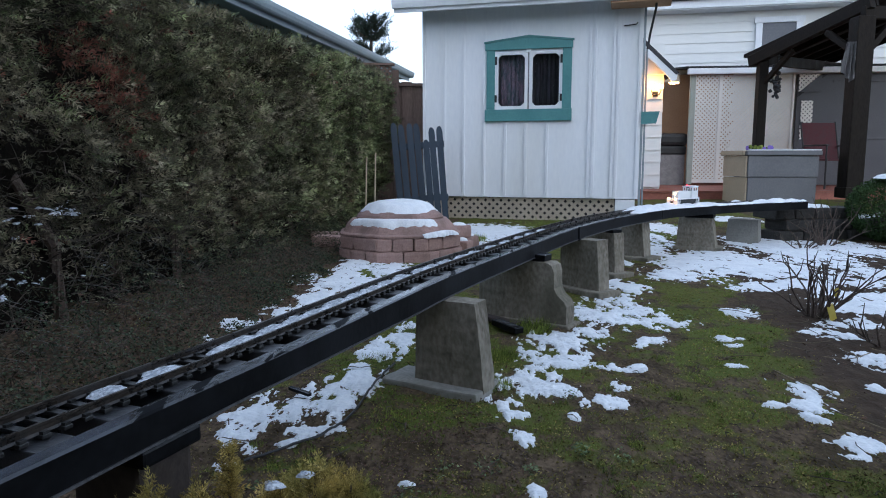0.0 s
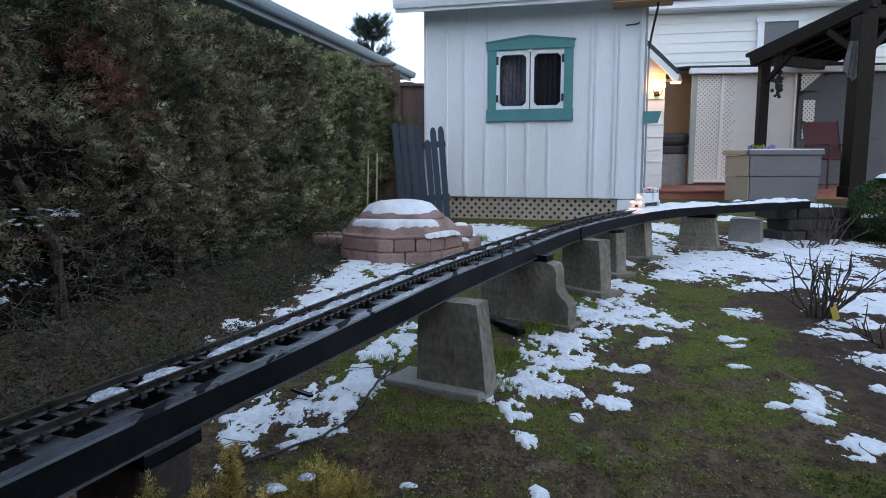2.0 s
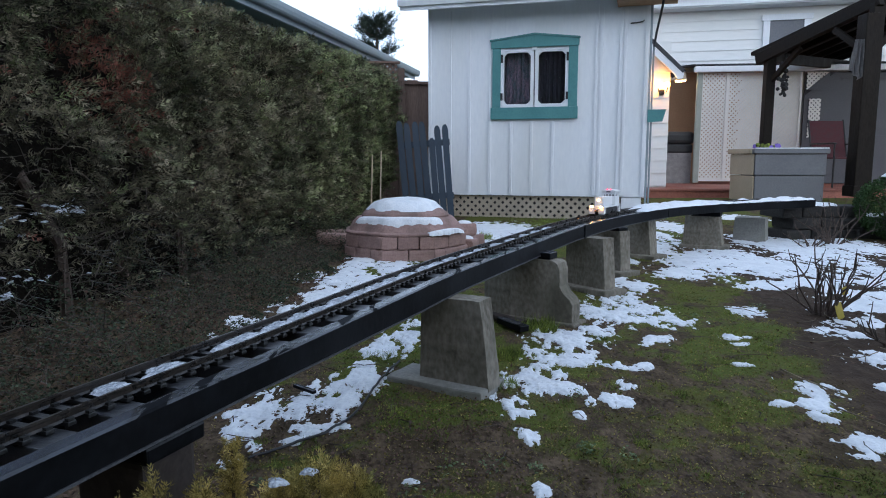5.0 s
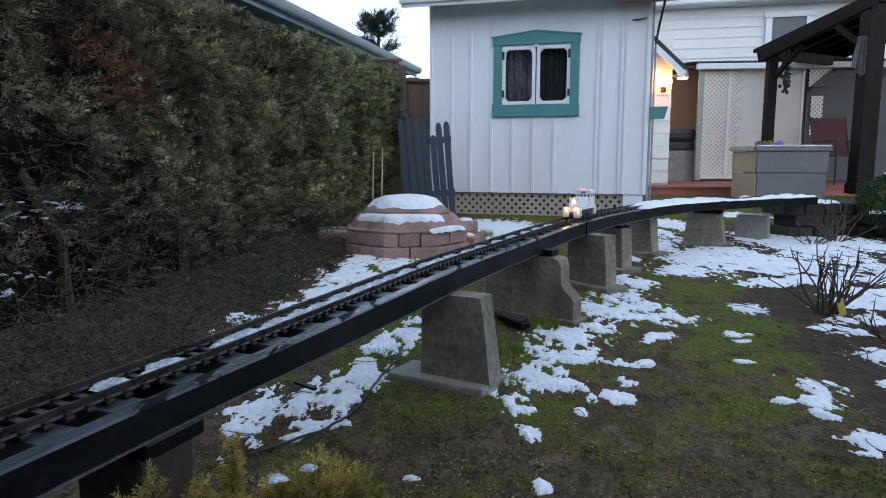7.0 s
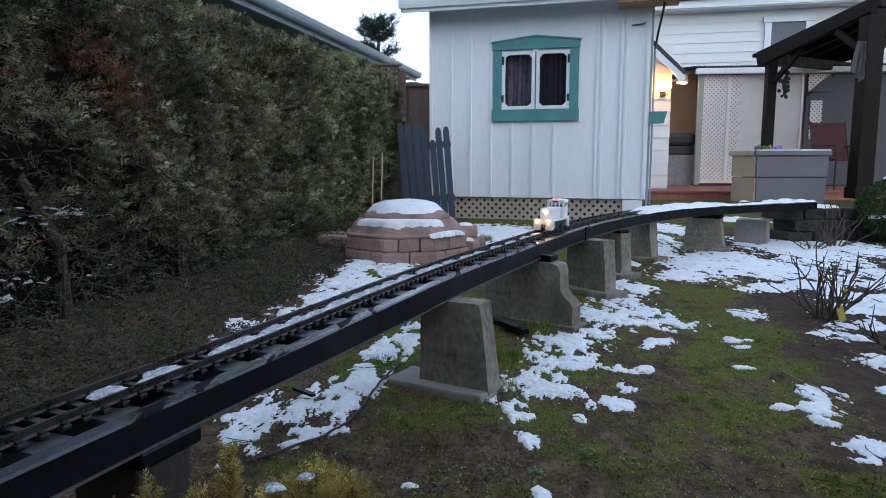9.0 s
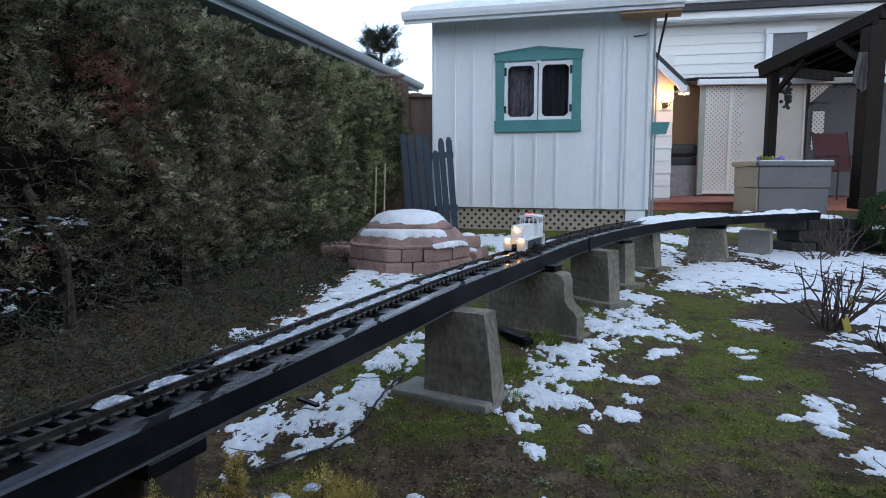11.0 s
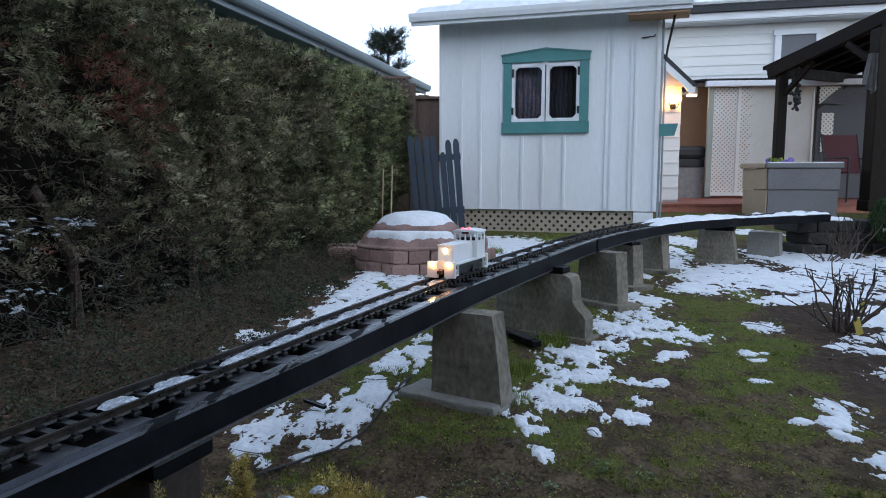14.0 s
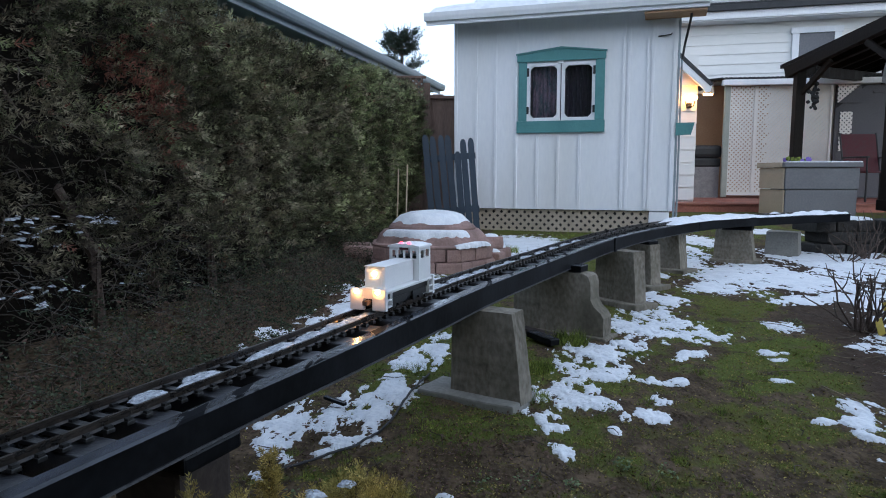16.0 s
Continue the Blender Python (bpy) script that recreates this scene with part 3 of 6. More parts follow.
def build_entry():
    entry = thing("entry_annex", "small white gabled annex with a lit wall lantern", "house", pose(3.05, 11.0, 0, 0, 0, -6))
    part("wall", boxed(-0.9, 0.41, 0.03, 0.2, 0.12, 2.4), SIDING, entry)
    for i in range(9):
        bm = bmesh.new()
        prism(bm, [(0.0, 0.0), (0.026, 0.0), (0.006, 0.2), (0.0, 0.2)], -0.9, 0.41 - 0.012 * (i % 2), Matrix(((0, 1, 0, 0), (-1, 0, 0, 0.029), (0, 0, 1, 0), (0, 0, 0, 1))))
        part("siding_board", bm, SIDING, entry, m=pose(0, 0, 0.16 + i * 0.197))
    gable = bmesh.new()
    prism(gable, [(-0.9, 1.95), (0.52, 1.92), (0.52, 1.98), (0.02, 2.42), (-0.9, 3.3)], -0.02, 0.028)
    part("gable", gable, WHITE, entry)
    rake = bmesh.new()
    prism(rake, [(0.56, 1.9), (0.61, 1.93), (-0.9, 3.36), (-0.95, 3.3)], -0.14, 0.6)
    part("roof_edge", rake, SHINGLE, entry)
    board = bmesh.new()
    prism(board, [(0.50, 1.80), (0.57, 1.82), (0.585, 1.895), (-0.9, 3.29), (-0.9, 3.13), (0.40, 1.92)], -0.135, -0.11)
    part("rake_board", board, WHITE, entry, "thick cream-lit barge board")
    lamp = part("wall_lantern", boxed(0.24, 0.32, -0.04, 0.0, 1.58, 1.66, 0.008), NEARBLACK, entry, "lit brass wall lantern")
    for dx in (-0.07, 0.07):
        bm = bmesh.new()
        bmesh.ops.create_uvsphere(bm, u_segments=12, v_segments=8, radius=0.038, matrix=Matrix.Translation((0.28 + dx, -0.1, 1.73)))
        part("bulb", bm, PORCHLIGHT, lamp)
        arm = bmesh.new()
        tube(arm, [(0.28, -0.03, 1.62), (0.28 + dx * 0.7, -0.09, 1.6), (0.28 + dx, -0.1, 1.66), (0.28 + dx, -0.1, 1.7)], 0.008, 6)
        part("arm", arm, NEARBLACK, lamp)


build_entry()


def build_porch():
    porch = thing("lean_to_porch", "lean-to porch closed with white diagonal lattice under a corrugated roof", "porch", pose(4.5, 12.6, 0, 0, 0, -6))
    # lattice panels with their frames
    for a, w in ((0.06, 0.40), (0.52, 1.2)):
        panel = part("lattice_panel", boxed(a - 0.03, a, -0.03, 0.02, 0.18, 2.1), WHITELAT, porch)
        part("stile", boxed(a + w, a + w + 0.03, -0.03, 0.02, 0.18, 2.1), WHITELAT, panel)
        part("bottom_rail", boxed(a, a + w, -0.025, 0.02, 0.18, 0.24), WHITELAT, panel)
        lattice(panel, w, 1.86, 0.076, 0.031, WHITELAT, pose(a, 0.0, 0.24))
    part("post", boxed(-0.05, 0.045, -0.05, 0.03, 0.15, 2.15, 0.006), mat("green_grey_post", (0.3, 0.33, 0.28), (0.4, 0.42, 0.37), 6, 0.7), porch)
    part("gutter", boxed(-0.12, 5.2, -0.16, -0.05, 2.11, 2.21, 0.012), WHITE, porch)
    rm = Matrix.Translation((0, -0.15, 2.22)) @ Matrix.Rotation(radians(6), 4, "X")
    bm = bmesh.new()
    rows = []
    for i in range(420):
        x = -0.15 + i * 0.0128
        rows.append([bm.verts.new((x, y, 0.018 + 0.012 * math.sin(i * math.tau / 6))) for y in (0, 2.1)] + [bm.verts.new((x, y, 0.012 * math.sin(i * math.tau / 6))) for y in (2.1, 0)])
    for p, q in zip(rows, rows[1:]):
        for k in range(4):
            bm.faces.new((p[k], q[k], q[(k + 1) % 4], p[(k + 1) % 4]))
    part("corrugated_roof", bm, SHINGLE, porch, "dark corrugated roofing sheet", rm)
    part("end_beam", boxed(-0.75, -0.1, -0.03, 0.03, 2.02, 2.12, 0.004), TANPAINT, porch, "bare timber beam lit by the lantern", Matrix.Rotation(radians(-4), 4, "Y"))
    part("back_wall", boxed(-1.2, 5.2, 1.5, 1.55, 0.1, 2.3), BROWNPANEL, porch, "brown panelled back wall")
    part("partition", boxed(-0.72, -0.56, 0.5, 0.62, 0.1, 2.15), DARKWOOD, porch)
    lamp = part("ceiling_lamp", boxed(-0.42, -0.22, 0.02, 0.1, 1.99, 2.02, 0.006), WHITE, porch, "small lit ceiling lamp")
    part("lamp_glass", boxed(-0.4, -0.24, 0.03, 0.09, 1.965, 1.989, 0.008), glow("warm_ceiling_lamp", (1.0, 0.5, 0.17), 40.0), lamp)
    # grey tool store at the far end
    part("grey_wall", boxed(1.81, 5.2, 0.0, 0.05, 0.15, 2.1), GREYPAINT_SHADED, porch)
    for x in (2.62, 3.4, 4.2):
        part("panel_strip", boxed(x, x + 0.05, -0.014, -0.001, 0.15, 1.95, 0.003), GREYPAINT_SHADED, porch)
    part("panel_strip", boxed(2.4, 5.2, -0.014, -0.001, 1.96, 2.0, 0.003), GREYPAINT_SHADED, porch)
    part("panel_strip", boxed(2.4, 5.2, -0.014, -0.001, 0.95, 0.99, 0.003), GREYPAINT_SHADED, porch)
    # dark sheets here and in the corner paint the shade behind the slats
    vent = part("lattice_window", boxed(1.88, 2.08, -0.012, -0.002, 0.96, 1.64), INTERIOR_SHADE, porch)
    lattice(vent, 0.2, 0.68, 0.076, 0.031, WHITELAT, pose(1.88, -0.03, 0.96))
    corner = bmesh.new()
    prism(corner, [(1.81, 1.7), (2.3, 2.1), (1.81, 2.1)], -0.02, -0.002)
    cp = part("corner_panel", corner, INTERIOR_SHADE, porch, "triangular lattice corner")
    lattice(cp, 0.36, 0.3, 0.076, 0.031, WHITELAT, pose(1.82, -0.036, 1.8))
    part("corner_brace", prism(bmesh.new(), [(1.82, 1.79), (2.19, 1.79), (2.19, 2.1), (1.86, 1.82)], -0.056, -0.04), GREYPAINT_SHADED, porch)


build_porch()


def build_grill():
    grill = thing("covered_grill", "black covered barbecue grill in the dim porch opening", "grill", pose(4.2, 12.9, 0.13))
    part("lid", boxed(-0.3, 0.3, -0.2, 0.2, 0.72, 0.95, 0.07), NEARBLACK, grill)
    part("body", boxed(-0.28, 0.28, -0.18, 0.18, 0.56, 0.72, 0.03), NEARBLACK, grill)
    part("cabinet", boxed(-0.26, 0.26, -0.17, 0.17, 0.0, 0.56, 0.01), GREYCLOTH, grill)
    part("side_shelf", boxed(-0.52, -0.29, -0.15, 0.15, 0.7, 0.73, 0.006), NEARBLACK, grill)


build_grill()


def build_deck():
    deck = tagged(part("deck", boxed(2.2, 14.0, 10.35, 14.2, 0.0, 0.1), DECK), "red-brown plank patio deck", "deck", kind="structure")
    for i in range(29):
        part("plank", boxed(0, 11.8, 0, 0.125, 0, 0.03, 0.004), DECK, deck, m=pose(2.2, 10.33 + i * 0.131, 0.102))


build_deck()


def build_planter():
    planter = thing("patio_planter", "square grey panelled planter box with tan side and snowy rim", "planter", pose(4.1, 9.25, 0.0, 0, 0, -6))
    for z0, z1, g in ((0.0, 0.34, 0.0), (0.35, 0.63, 0.012)):
        part("front_panel", boxed(0 - g, 0.88 + g, -0.02 - g, 0.02, z0 + 0.02, z1 + 0.02, 0.008), GREYPAINT, planter)
        part("side_panel", boxed(-0.022 - g, -0.001 - g, 0.0, 0.6, z0 + 0.02, z1 + 0.02, 0.006), TANPAINT, planter, m=pose(0, 0, 0, 0, 0, 12))
    part("body", boxed(0.01, 0.87, 0.02, 0.62, 0.0, 0.62), GREYPAINT, planter)
    part("rim", boxed(-0.04, 0.92, -0.06, 0.05, 0.655, 0.72, 0.012), GREYPAINT, planter)
    part("side_rim", boxed(-0.06, 0.03, 0.03, 0.62, 0.655, 0.72, 0.012), TANPAINT, planter, m=pose(-0.01, 0, 0, 0, 0, 12))
    part("rim", boxed(0.83, 0.92, 0.05, 0.62, 0.655, 0.72, 0.012), GREYPAINT, planter)
    part("soil", boxed(0.03, 0.83, 0.05, 0.6, 0.6, 0.66), BARK, planter, "dark potting soil")
    sn = bmesh.new()
    box(sn, 0.0, 0.91, -0.055, 0.045, 0.718, 0.735, 0.008)
    part("snow", sn, SNOW, planter, "thin line of snow along the rim")
    fl = thing("pansies", "violet pansies with green leaves growing in the planter", "flowers", pose(4.17, 9.42, 0.64, 0, 0, 0))
    rng = np.random.default_rng(3)
    for k in range(16):
        x, y, h = rng.uniform(-0.05, 0.28), rng.uniform(-0.12, 0.2), rng.uniform(0.06, 0.15)
        bm = bmesh.new()
        tube(bm, [(x, y, 0), (x + 0.01, y, h * 0.6), (x + 0.02, y - 0.01, h)], 0.003, 4)
        part("stem", bm, GRASS, fl)
        bm = bmesh.new()
        for j in range(5):
            a = j * math.tau / 5
            bmesh.ops.create_icosphere(bm, subdivisions=1, radius=0.017, matrix=Matrix.Translation((x + 0.02 + 0.016 * math.cos(a), y - 0.012, h + 0.016 * math.sin(a))) @ Matrix.Diagonal((1, 0.3, 1, 1)))
        part("flower" if k % 2 else "leaf", bm, FLOWER if k % 2 else GRASS, fl)


build_planter()


def build_gazebo():
    gaz = thing("gazebo", "dark brown timber gazebo with a pitched roof and braced posts", "gazebo")
    posts = ((4.83, 10.6, 0.068, 2.1), (5.34, 9.0, 0.11, 2.4), (7.6, 13.2, 0.075, 2.5), (8.0, 9.5, 0.11, 2.5))
    for x, y, r, top in posts:
        p = part("post", boxed(x - r, x + r, y - r, y + r, 0.1, top, 0.012), DARKWOOD, gaz)
        part("post_base", boxed(x - r - 0.02, x + r + 0.02, y - r - 0.02, y + r + 0.02, 0.1, 0.24, 0.01), DARKWOOD, p)
    def beam(a, b, w, h, name="beam"):
        a, b = Vector(a), Vector(b)
        m = Matrix.Translation(a) @ (b - a).to_track_quat("X", "Z").to_matrix().to_4x4()
        part(name, boxed(0, (b - a).length, -w / 2, w / 2, -h / 2, h / 2, 0.008), DARKWOOD, gaz, m=m)
    beam((4.70, 10.74, 2.08), (5.42, 8.95, 2.58), 0.1, 0.16)
    beam((4.83, 10.6, 2.1), (7.6, 13.2, 2.3), 0.09, 0.16)
    beam((5.34, 9.0, 2.46), (8.0, 9.5, 2.46), 0.09, 0.16)
    beam((4.85, 10.56, 1.75), (5.02, 10.1, 2.16), 0.06, 0.07, "brace")
    beam((5.32, 9.1, 1.98), (5.17, 9.5, 2.3), 0.07, 0.08, "brace")
    beam((5.42, 9.02, 1.95), (5.8, 9.09, 2.38), 0.07, 0.08, "brace")
    roof = bmesh.new()
    # one tilted sheet with its thickness
    for pts in (((4.62, 10.8, 2.15), (5.46, 8.85, 2.66), (8.7, 10.4, 3.2), (7.4, 13.6, 2.5)),):
        a = [roof.verts.new(p) for p in pts]
        b = [roof.verts.new((p[0], p[1], p[2] + 0.05)) for p in pts]
        roof.faces.new(a[::-1])
        roof.faces.new(b)
        for i in range(4):
            roof.faces.new((a[i], a[(i + 1) % 4], b[(i + 1) % 4], b[i]))
    part("roof", roof, DARKWOOD, gaz)
    for k in range(6):
        f = k / 5
        beam((4.72 + f * 2.6, 10.74 + f * 2.65, 2.1 + 0.33 * f), (5.5 + f * 3.0, 8.98 + f * 1.45, 2.58 + 0.52 * f), 0.05, 0.09, "rafter")
    cloth = bmesh.new()
    cols = []
    for i in range(19):
        x = -0.12 + 0.24 * i / 18
        cols.append([cloth.verts.new((x * (0.55 + 0.45 * j / 6), 0.03 * math.sin(i * 1.3 + j * 0.4), -0.5 * j / 6 * (1 - 0.25 * abs(x) / 0.12))) for j in range(7)])
    for p, q in zip(cols, cols[1:]):
        for j in range(6):
            cloth.faces.new((p[j], q[j], q[j + 1], p[j + 1]))
    bmesh.ops.solidify(cloth, geom=cloth.faces[:], thickness=0.008)
    tagged(part("hanging_cloth", cloth, GREYCLOTH, m=pose(5.19, 8.92, 2.08)), "grey cloth hung on the gazebo post", "cloth")
    orn = thing("hanging_ornament", "dark bundled ornament hanging beside the gazebo post", "ornament", pose(4.98, 10.45, 1.72))
    rng = random.Random(4)
    bm = bmesh.new()
    for k in range(34):
        bmesh.ops.create_icosphere(bm, subdivisions=1, radius=rng.uniform(0.02, 0.045), matrix=Matrix.Translation((rng.gauss(0, 0.026), rng.gauss(0, 0.026), rng.uniform(-0.2, 0.34))))
    part("bundle", bm, NEARBLACK, orn)
    bm = bmesh.new()
    tube(bm, [(0, 0, 0.3), (0.02, 0, 0.5), (0, 0, 0.62)], 0.012)
    part("hook", bm, NEARBLACK, orn)


build_gazebo()


def build_chair():
    ch = thing("patio_chair", "dark red sling patio chair with black metal frame on the deck", "chair", pose(6.33, 11.2, 0.13, 0, 0, 6) @ Matrix.Scale(1.1, 4))
    part("seat", boxed(-0.25, 0.25, -0.25, 0.25, 0.41, 0.435, 0.008), REDCLOTH, ch)
    part("backrest", boxed(-0.27, 0.27, -0.012, 0.012, 0, 0.58, 0.008), REDCLOTH, ch, m=pose(0, 0.26, 0.42, -14, 0, 0))
    for sx in (-0.28, 0.28):
        for sy in (-0.26, 0.24):
            part("leg", rod(bmesh.new(), (sx, sy, 0), (sx, sy, 0.45), 0.014, 0.014, 8), NEARBLACK, ch)
        part("armrest", boxed(sx - 0.025, sx + 0.025, -0.27, 0.28, 0.62, 0.645, 0.008), NEARBLACK, ch)
        part("arm_post", rod(bmesh.new(), (sx, -0.25, 0.44), (sx, -0.25, 0.63), 0.012, 0.012, 8), NEARBLACK, ch)
        part("back_post", rod(bmesh.new(), (sx, 0.25, 0.42), (sx, 0.4, 1.0), 0.013, 0.013, 8), NEARBLACK, ch)


build_chair()


def build_neighbour():
    d = (Vector((-0.73, 13.7)) - Vector((-2.07, 7.28)))
    a = math.degrees(math.atan2(d.y, d.x))
    m = pose(-2.17, 7.28, 0.03, 0, 0, a)
    nb = thing("neighbour_house", "low green-grey neighbouring house with pale gutter along the eaves", "house", m)
    part("wall", boxed(-6, 7.2, 0.35, 0.5, 0, 2.3), SOFFIT, nb)
    part("soffit", boxed(-6, 7.2, 0.03, 0.5, 2.2, 2.22), SOFFIT, nb)
    part("fascia", boxed(-6, 7.2, 0.0, 0.03, 2.16, 2.3, 0.004), GUTTER, nb)
    g = bmesh.new()
    prism(g, [(-0.09, 2.24), (-0.105, 2.28), (-0.11, 2.33), (-0.095, 2.335), (-0.001, 2.33), (-0.001, 2.22), (-0.07, 2.22)], -6, 7.2, Matrix(((0, 1, 0, 0), (1, 0, 0, 0), (0, 0, 1, 0), (0, 0, 0, 1))))
    part("gutter", g, GUTTER, nb)
    rm = Matrix.Translation((0, -0.02, 2.31)) @ Matrix.Rotation(radians(14), 4, "X")
    part("roof", boxed(-6, 7.2, 0, 4, 0, 0.03), SHINGLE, nb, m=rm)


build_neighbour()


def build_rear_light_screen():
    """Unseen screen behind the camera, added to block low sky light and darken reflections."""
    ys = np.linspace(-9, 9, 113)
    zs = np.linspace(-0.1, 3.2, 30)
    A, Z = np.meshgrid(ys, zs)
    top = 0.35 * vnoise(A, Z, 0.7, 61)
    B = -2.6 + 0.4 * vnoise(A, Z, 0.9, 62) + 0.2 * vnoise(A, Z, 4, 63)
    i = np.arange(112 * 29)
    j = i // 112 * 113 + i % 112
    tagged(raw("backdrop", np.stack([A, B, Z * (1 + top * 0.4)], -1).reshape(-1, 3), np.stack([j, j + 113, j + 114, j + 1], -1), mat("dark_rear_screen", (0.02, 0.03, 0.014), (0.06, 0.07, 0.035), 6, 0.9, 0.8, 40), smooth=True), "unseen dark green screen behind the camera, added to block sky light", "hedge", kind="structure")


build_rear_light_screen()


# ---- raised garden railway ----
EDGE = [(-0.72, -0.35), (-0.60, 0.08), (-0.47, 0.45), (-0.365, 0.74), (-0.24, 1.06), (-0.10, 1.44), (0.03, 1.78), (0.24, 2.25), (0.61, 3.04), (1.0, 3.68), (1.47, 4.24), (1.97, 4.59), (2.55, 4.90), (3.2, 5.2), (3.9, 5.5)]
DECK_Z = 0.300


def smooth_line(pts, n=40):
    out = []
    for i in range(1, len(pts) - 2):
        p0, p1, p2, p3 = (np.array(p) for p in pts[i - 1:i + 3])
        for k in range(n):
            t = k / n
            out.append(0.5 * (2 * p1 + (p2 - p0) * t + (2 * p0 - 5 * p1 + 4 * p2 - p3) * t * t + (3 * p1 - p0 - 3 * p2 + p3) * t ** 3))
    return np.array(out)


LINE = smooth_line(EDGE)
RUN = np.concatenate([[0], np.cumsum(np.linalg.norm(np.diff(LINE, axis=0), axis=1))])


def on_line(s, lateral=0.0):
    """Place and heading on the railway, s metres along it and lateral metres to the right of the middle."""
    p = np.array([np.interp(s, RUN, LINE[:, 0]), np.interp(s, RUN, LINE[:, 1])])
    q = np.array([np.interp(s + 0.04, RUN, LINE[:, 0]), np.interp(s + 0.04, RUN, LINE[:, 1])]) - np.array([np.interp(s - 0.04, RUN, LINE[:, 0]), np.interp(s - 0.04, RUN, LINE[:, 1])])
    h = q / np.linalg.norm(q)
    off = lateral - 0.075
    return p + off * np.array([h[1], -h[0]]), math.atan2(h[1], h[0])


def sweep(profile, s0, s1, step=0.04):
    """A bar along the line with a profile of (lateral, height)."""
    n = max(2, int((s1 - s0) / step) + 1)
    bm, rings = bmesh.new(), []
    for i in range(n):
        s = s0 + (s1 - s0) * i / (n - 1)
        ring = []
        for lat, z in profile:
            p, _ = on_line(s, lat)
            ring.append(bm.verts.new((p[0], p[1], z)))
        rings.append(ring)
    k = len(profile)
    for a, b in zip(rings, rings[1:]):
        for j in range(k):
            bm.faces.new((a[j], a[(j + 1) % k], b[(j + 1) % k], b[j]))
    bm.faces.new(rings[0][::-1])
    bm.faces.new(rings[-1])
    bmesh.ops.recalc_face_normals(bm, faces=bm.faces)
    return bm


def bar(l0, l1, z0, z1, c=0.003):
    return [(l0 + c, z0), (l1 - c, z0), (l1, z0 + c), (l1, z1 - c), (l1 - c, z1), (l0 + c, z1), (l0, z1 - c), (l0, z0 + c)]


S_END = float(RUN[np.argmin(np.linalg.norm(LINE - np.array([2.64, 4.94]), axis=1))])
S_SNOW = float(RUN[np.argmin(np.linalg.norm(LINE - np.array([1.12, 3.84]), axis=1))])
S_JOINT = float(RUN[np.argmin(np.linalg.norm(LINE - np.array([0.61, 3.04]), axis=1))])


def build_roadbed():
    bed = thing("trestle_roadbed", "black-stained timber ladder roadbed of a raised garden railway", "trestle")
    for a, b in ((0.0, S_JOINT - 0.003), (S_JOINT + 0.003, S_JOINT + 1.25), (S_JOINT + 1.256, S_END)):
        for bm in (sweep(bar(0.049, 0.075, DECK_Z - 0.056, DECK_Z), a, b), sweep(bar(-0.075, -0.05, DECK_Z - 0.056, DECK_Z - 0.004), a, b)):
            for v in bm.verts:
                if v.co.z < DECK_Z - 0.03:
                    # the first beam is planed thinner towards its start
                    v.co.z += 0.013 * min(1.0, max(0.0, (1.55 - v.co.y) / 0.6))
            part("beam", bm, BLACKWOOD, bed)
    # added paler strip: the lower edge's highlight put into colour
    for a, b in ((0.0, S_JOINT - 0.003), (S_JOINT + 0.003, S_JOINT + 1.25)):
        bm = sweep([(0.0745, DECK_Z - 0.0565), (0.0775, DECK_Z - 0.0565), (0.0765, DECK_Z - 0.0535), (0.0745, DECK_Z - 0.0535)], a, b)
        for v in bm.verts:
            v.co.z += 0.013 * min(1.0, max(0.0, (1.55 - v.co.y) / 0.6))
        part("drip_strip", bm, EDGE_HIGHLIGHT, bed, "thin paler strip painted as a highlight along the beam foot")
    part("joint_plate", sweep(bar(0.0745, 0.081, DECK_Z - 0.06, DECK_Z + 0.003, 0.001), S_JOINT - 0.012, S_JOINT + 0.012, 0.01), BLACKWOOD, bed, "dark splice plate on the beam")
    me = bpy.data.meshes.new("spacer_block")
    bm = boxed(-0.025, 0.025, -0.049, 0.05, -0.042, 0.0, 0.003)
    bm.to_mesh(me)
    bm.free()
    me.materials.append(BLOCKWOOD)
    rng = random.Random(8)
    s = 0.06
    while s < S_SNOW + 0.2:
        p, a = on_line(s)
        share("spacer_block", me, bed, pose(p[0], p[1], DECK_Z - 0.003 + rng.uniform(-0.002, 0.0), 0, 0, math.degrees(a) + rng.uniform(-2, 2)))
        s += 0.1 + rng.uniform(-0.006, 0.006)


build_roadbed()


def build_track():
    track = thing("railway_track", "small-gauge railway track with dark rails on black plastic ties", "track")
    for lat in (-0.044, 0.012):
        prof = [(lat - 0.004, 0.302), (lat + 0.004, 0.302), (lat + 0.001, 0.3045), (lat + 0.001, 0.309), (lat + 0.002, 0.3105), (lat + 0.002, 0.3135), (lat - 0.002, 0.3135), (lat - 0.002, 0.3105), (lat - 0.001, 0.309), (lat - 0.001, 0.3045)]
        part("rail", sweep(prof, 0.0, S_END), RAIL, track)
    me = bpy.data.meshes.new("tie")
    bm = boxed(-0.0058, 0.0058, -0.023, 0.066, 0.0, 0.005, 0.001)
    for y in (0.051, 0.037, -0.005, -0.019):
        box(bm, -0.004, 0.004, y - 0.003, y + 0.003, 0.005, 0.0085)
    bm.to_mesh(me)
    bm.free()
    me.materials.append(TIE)
    s = 0.02
    while s < S_SNOW + 0.12:
        p, a = on_line(s)
        share("tie", me, track, pose(p[0], p[1], 0.2972, 0, 0, math.degrees(a)))
        s += 0.0275


build_track()


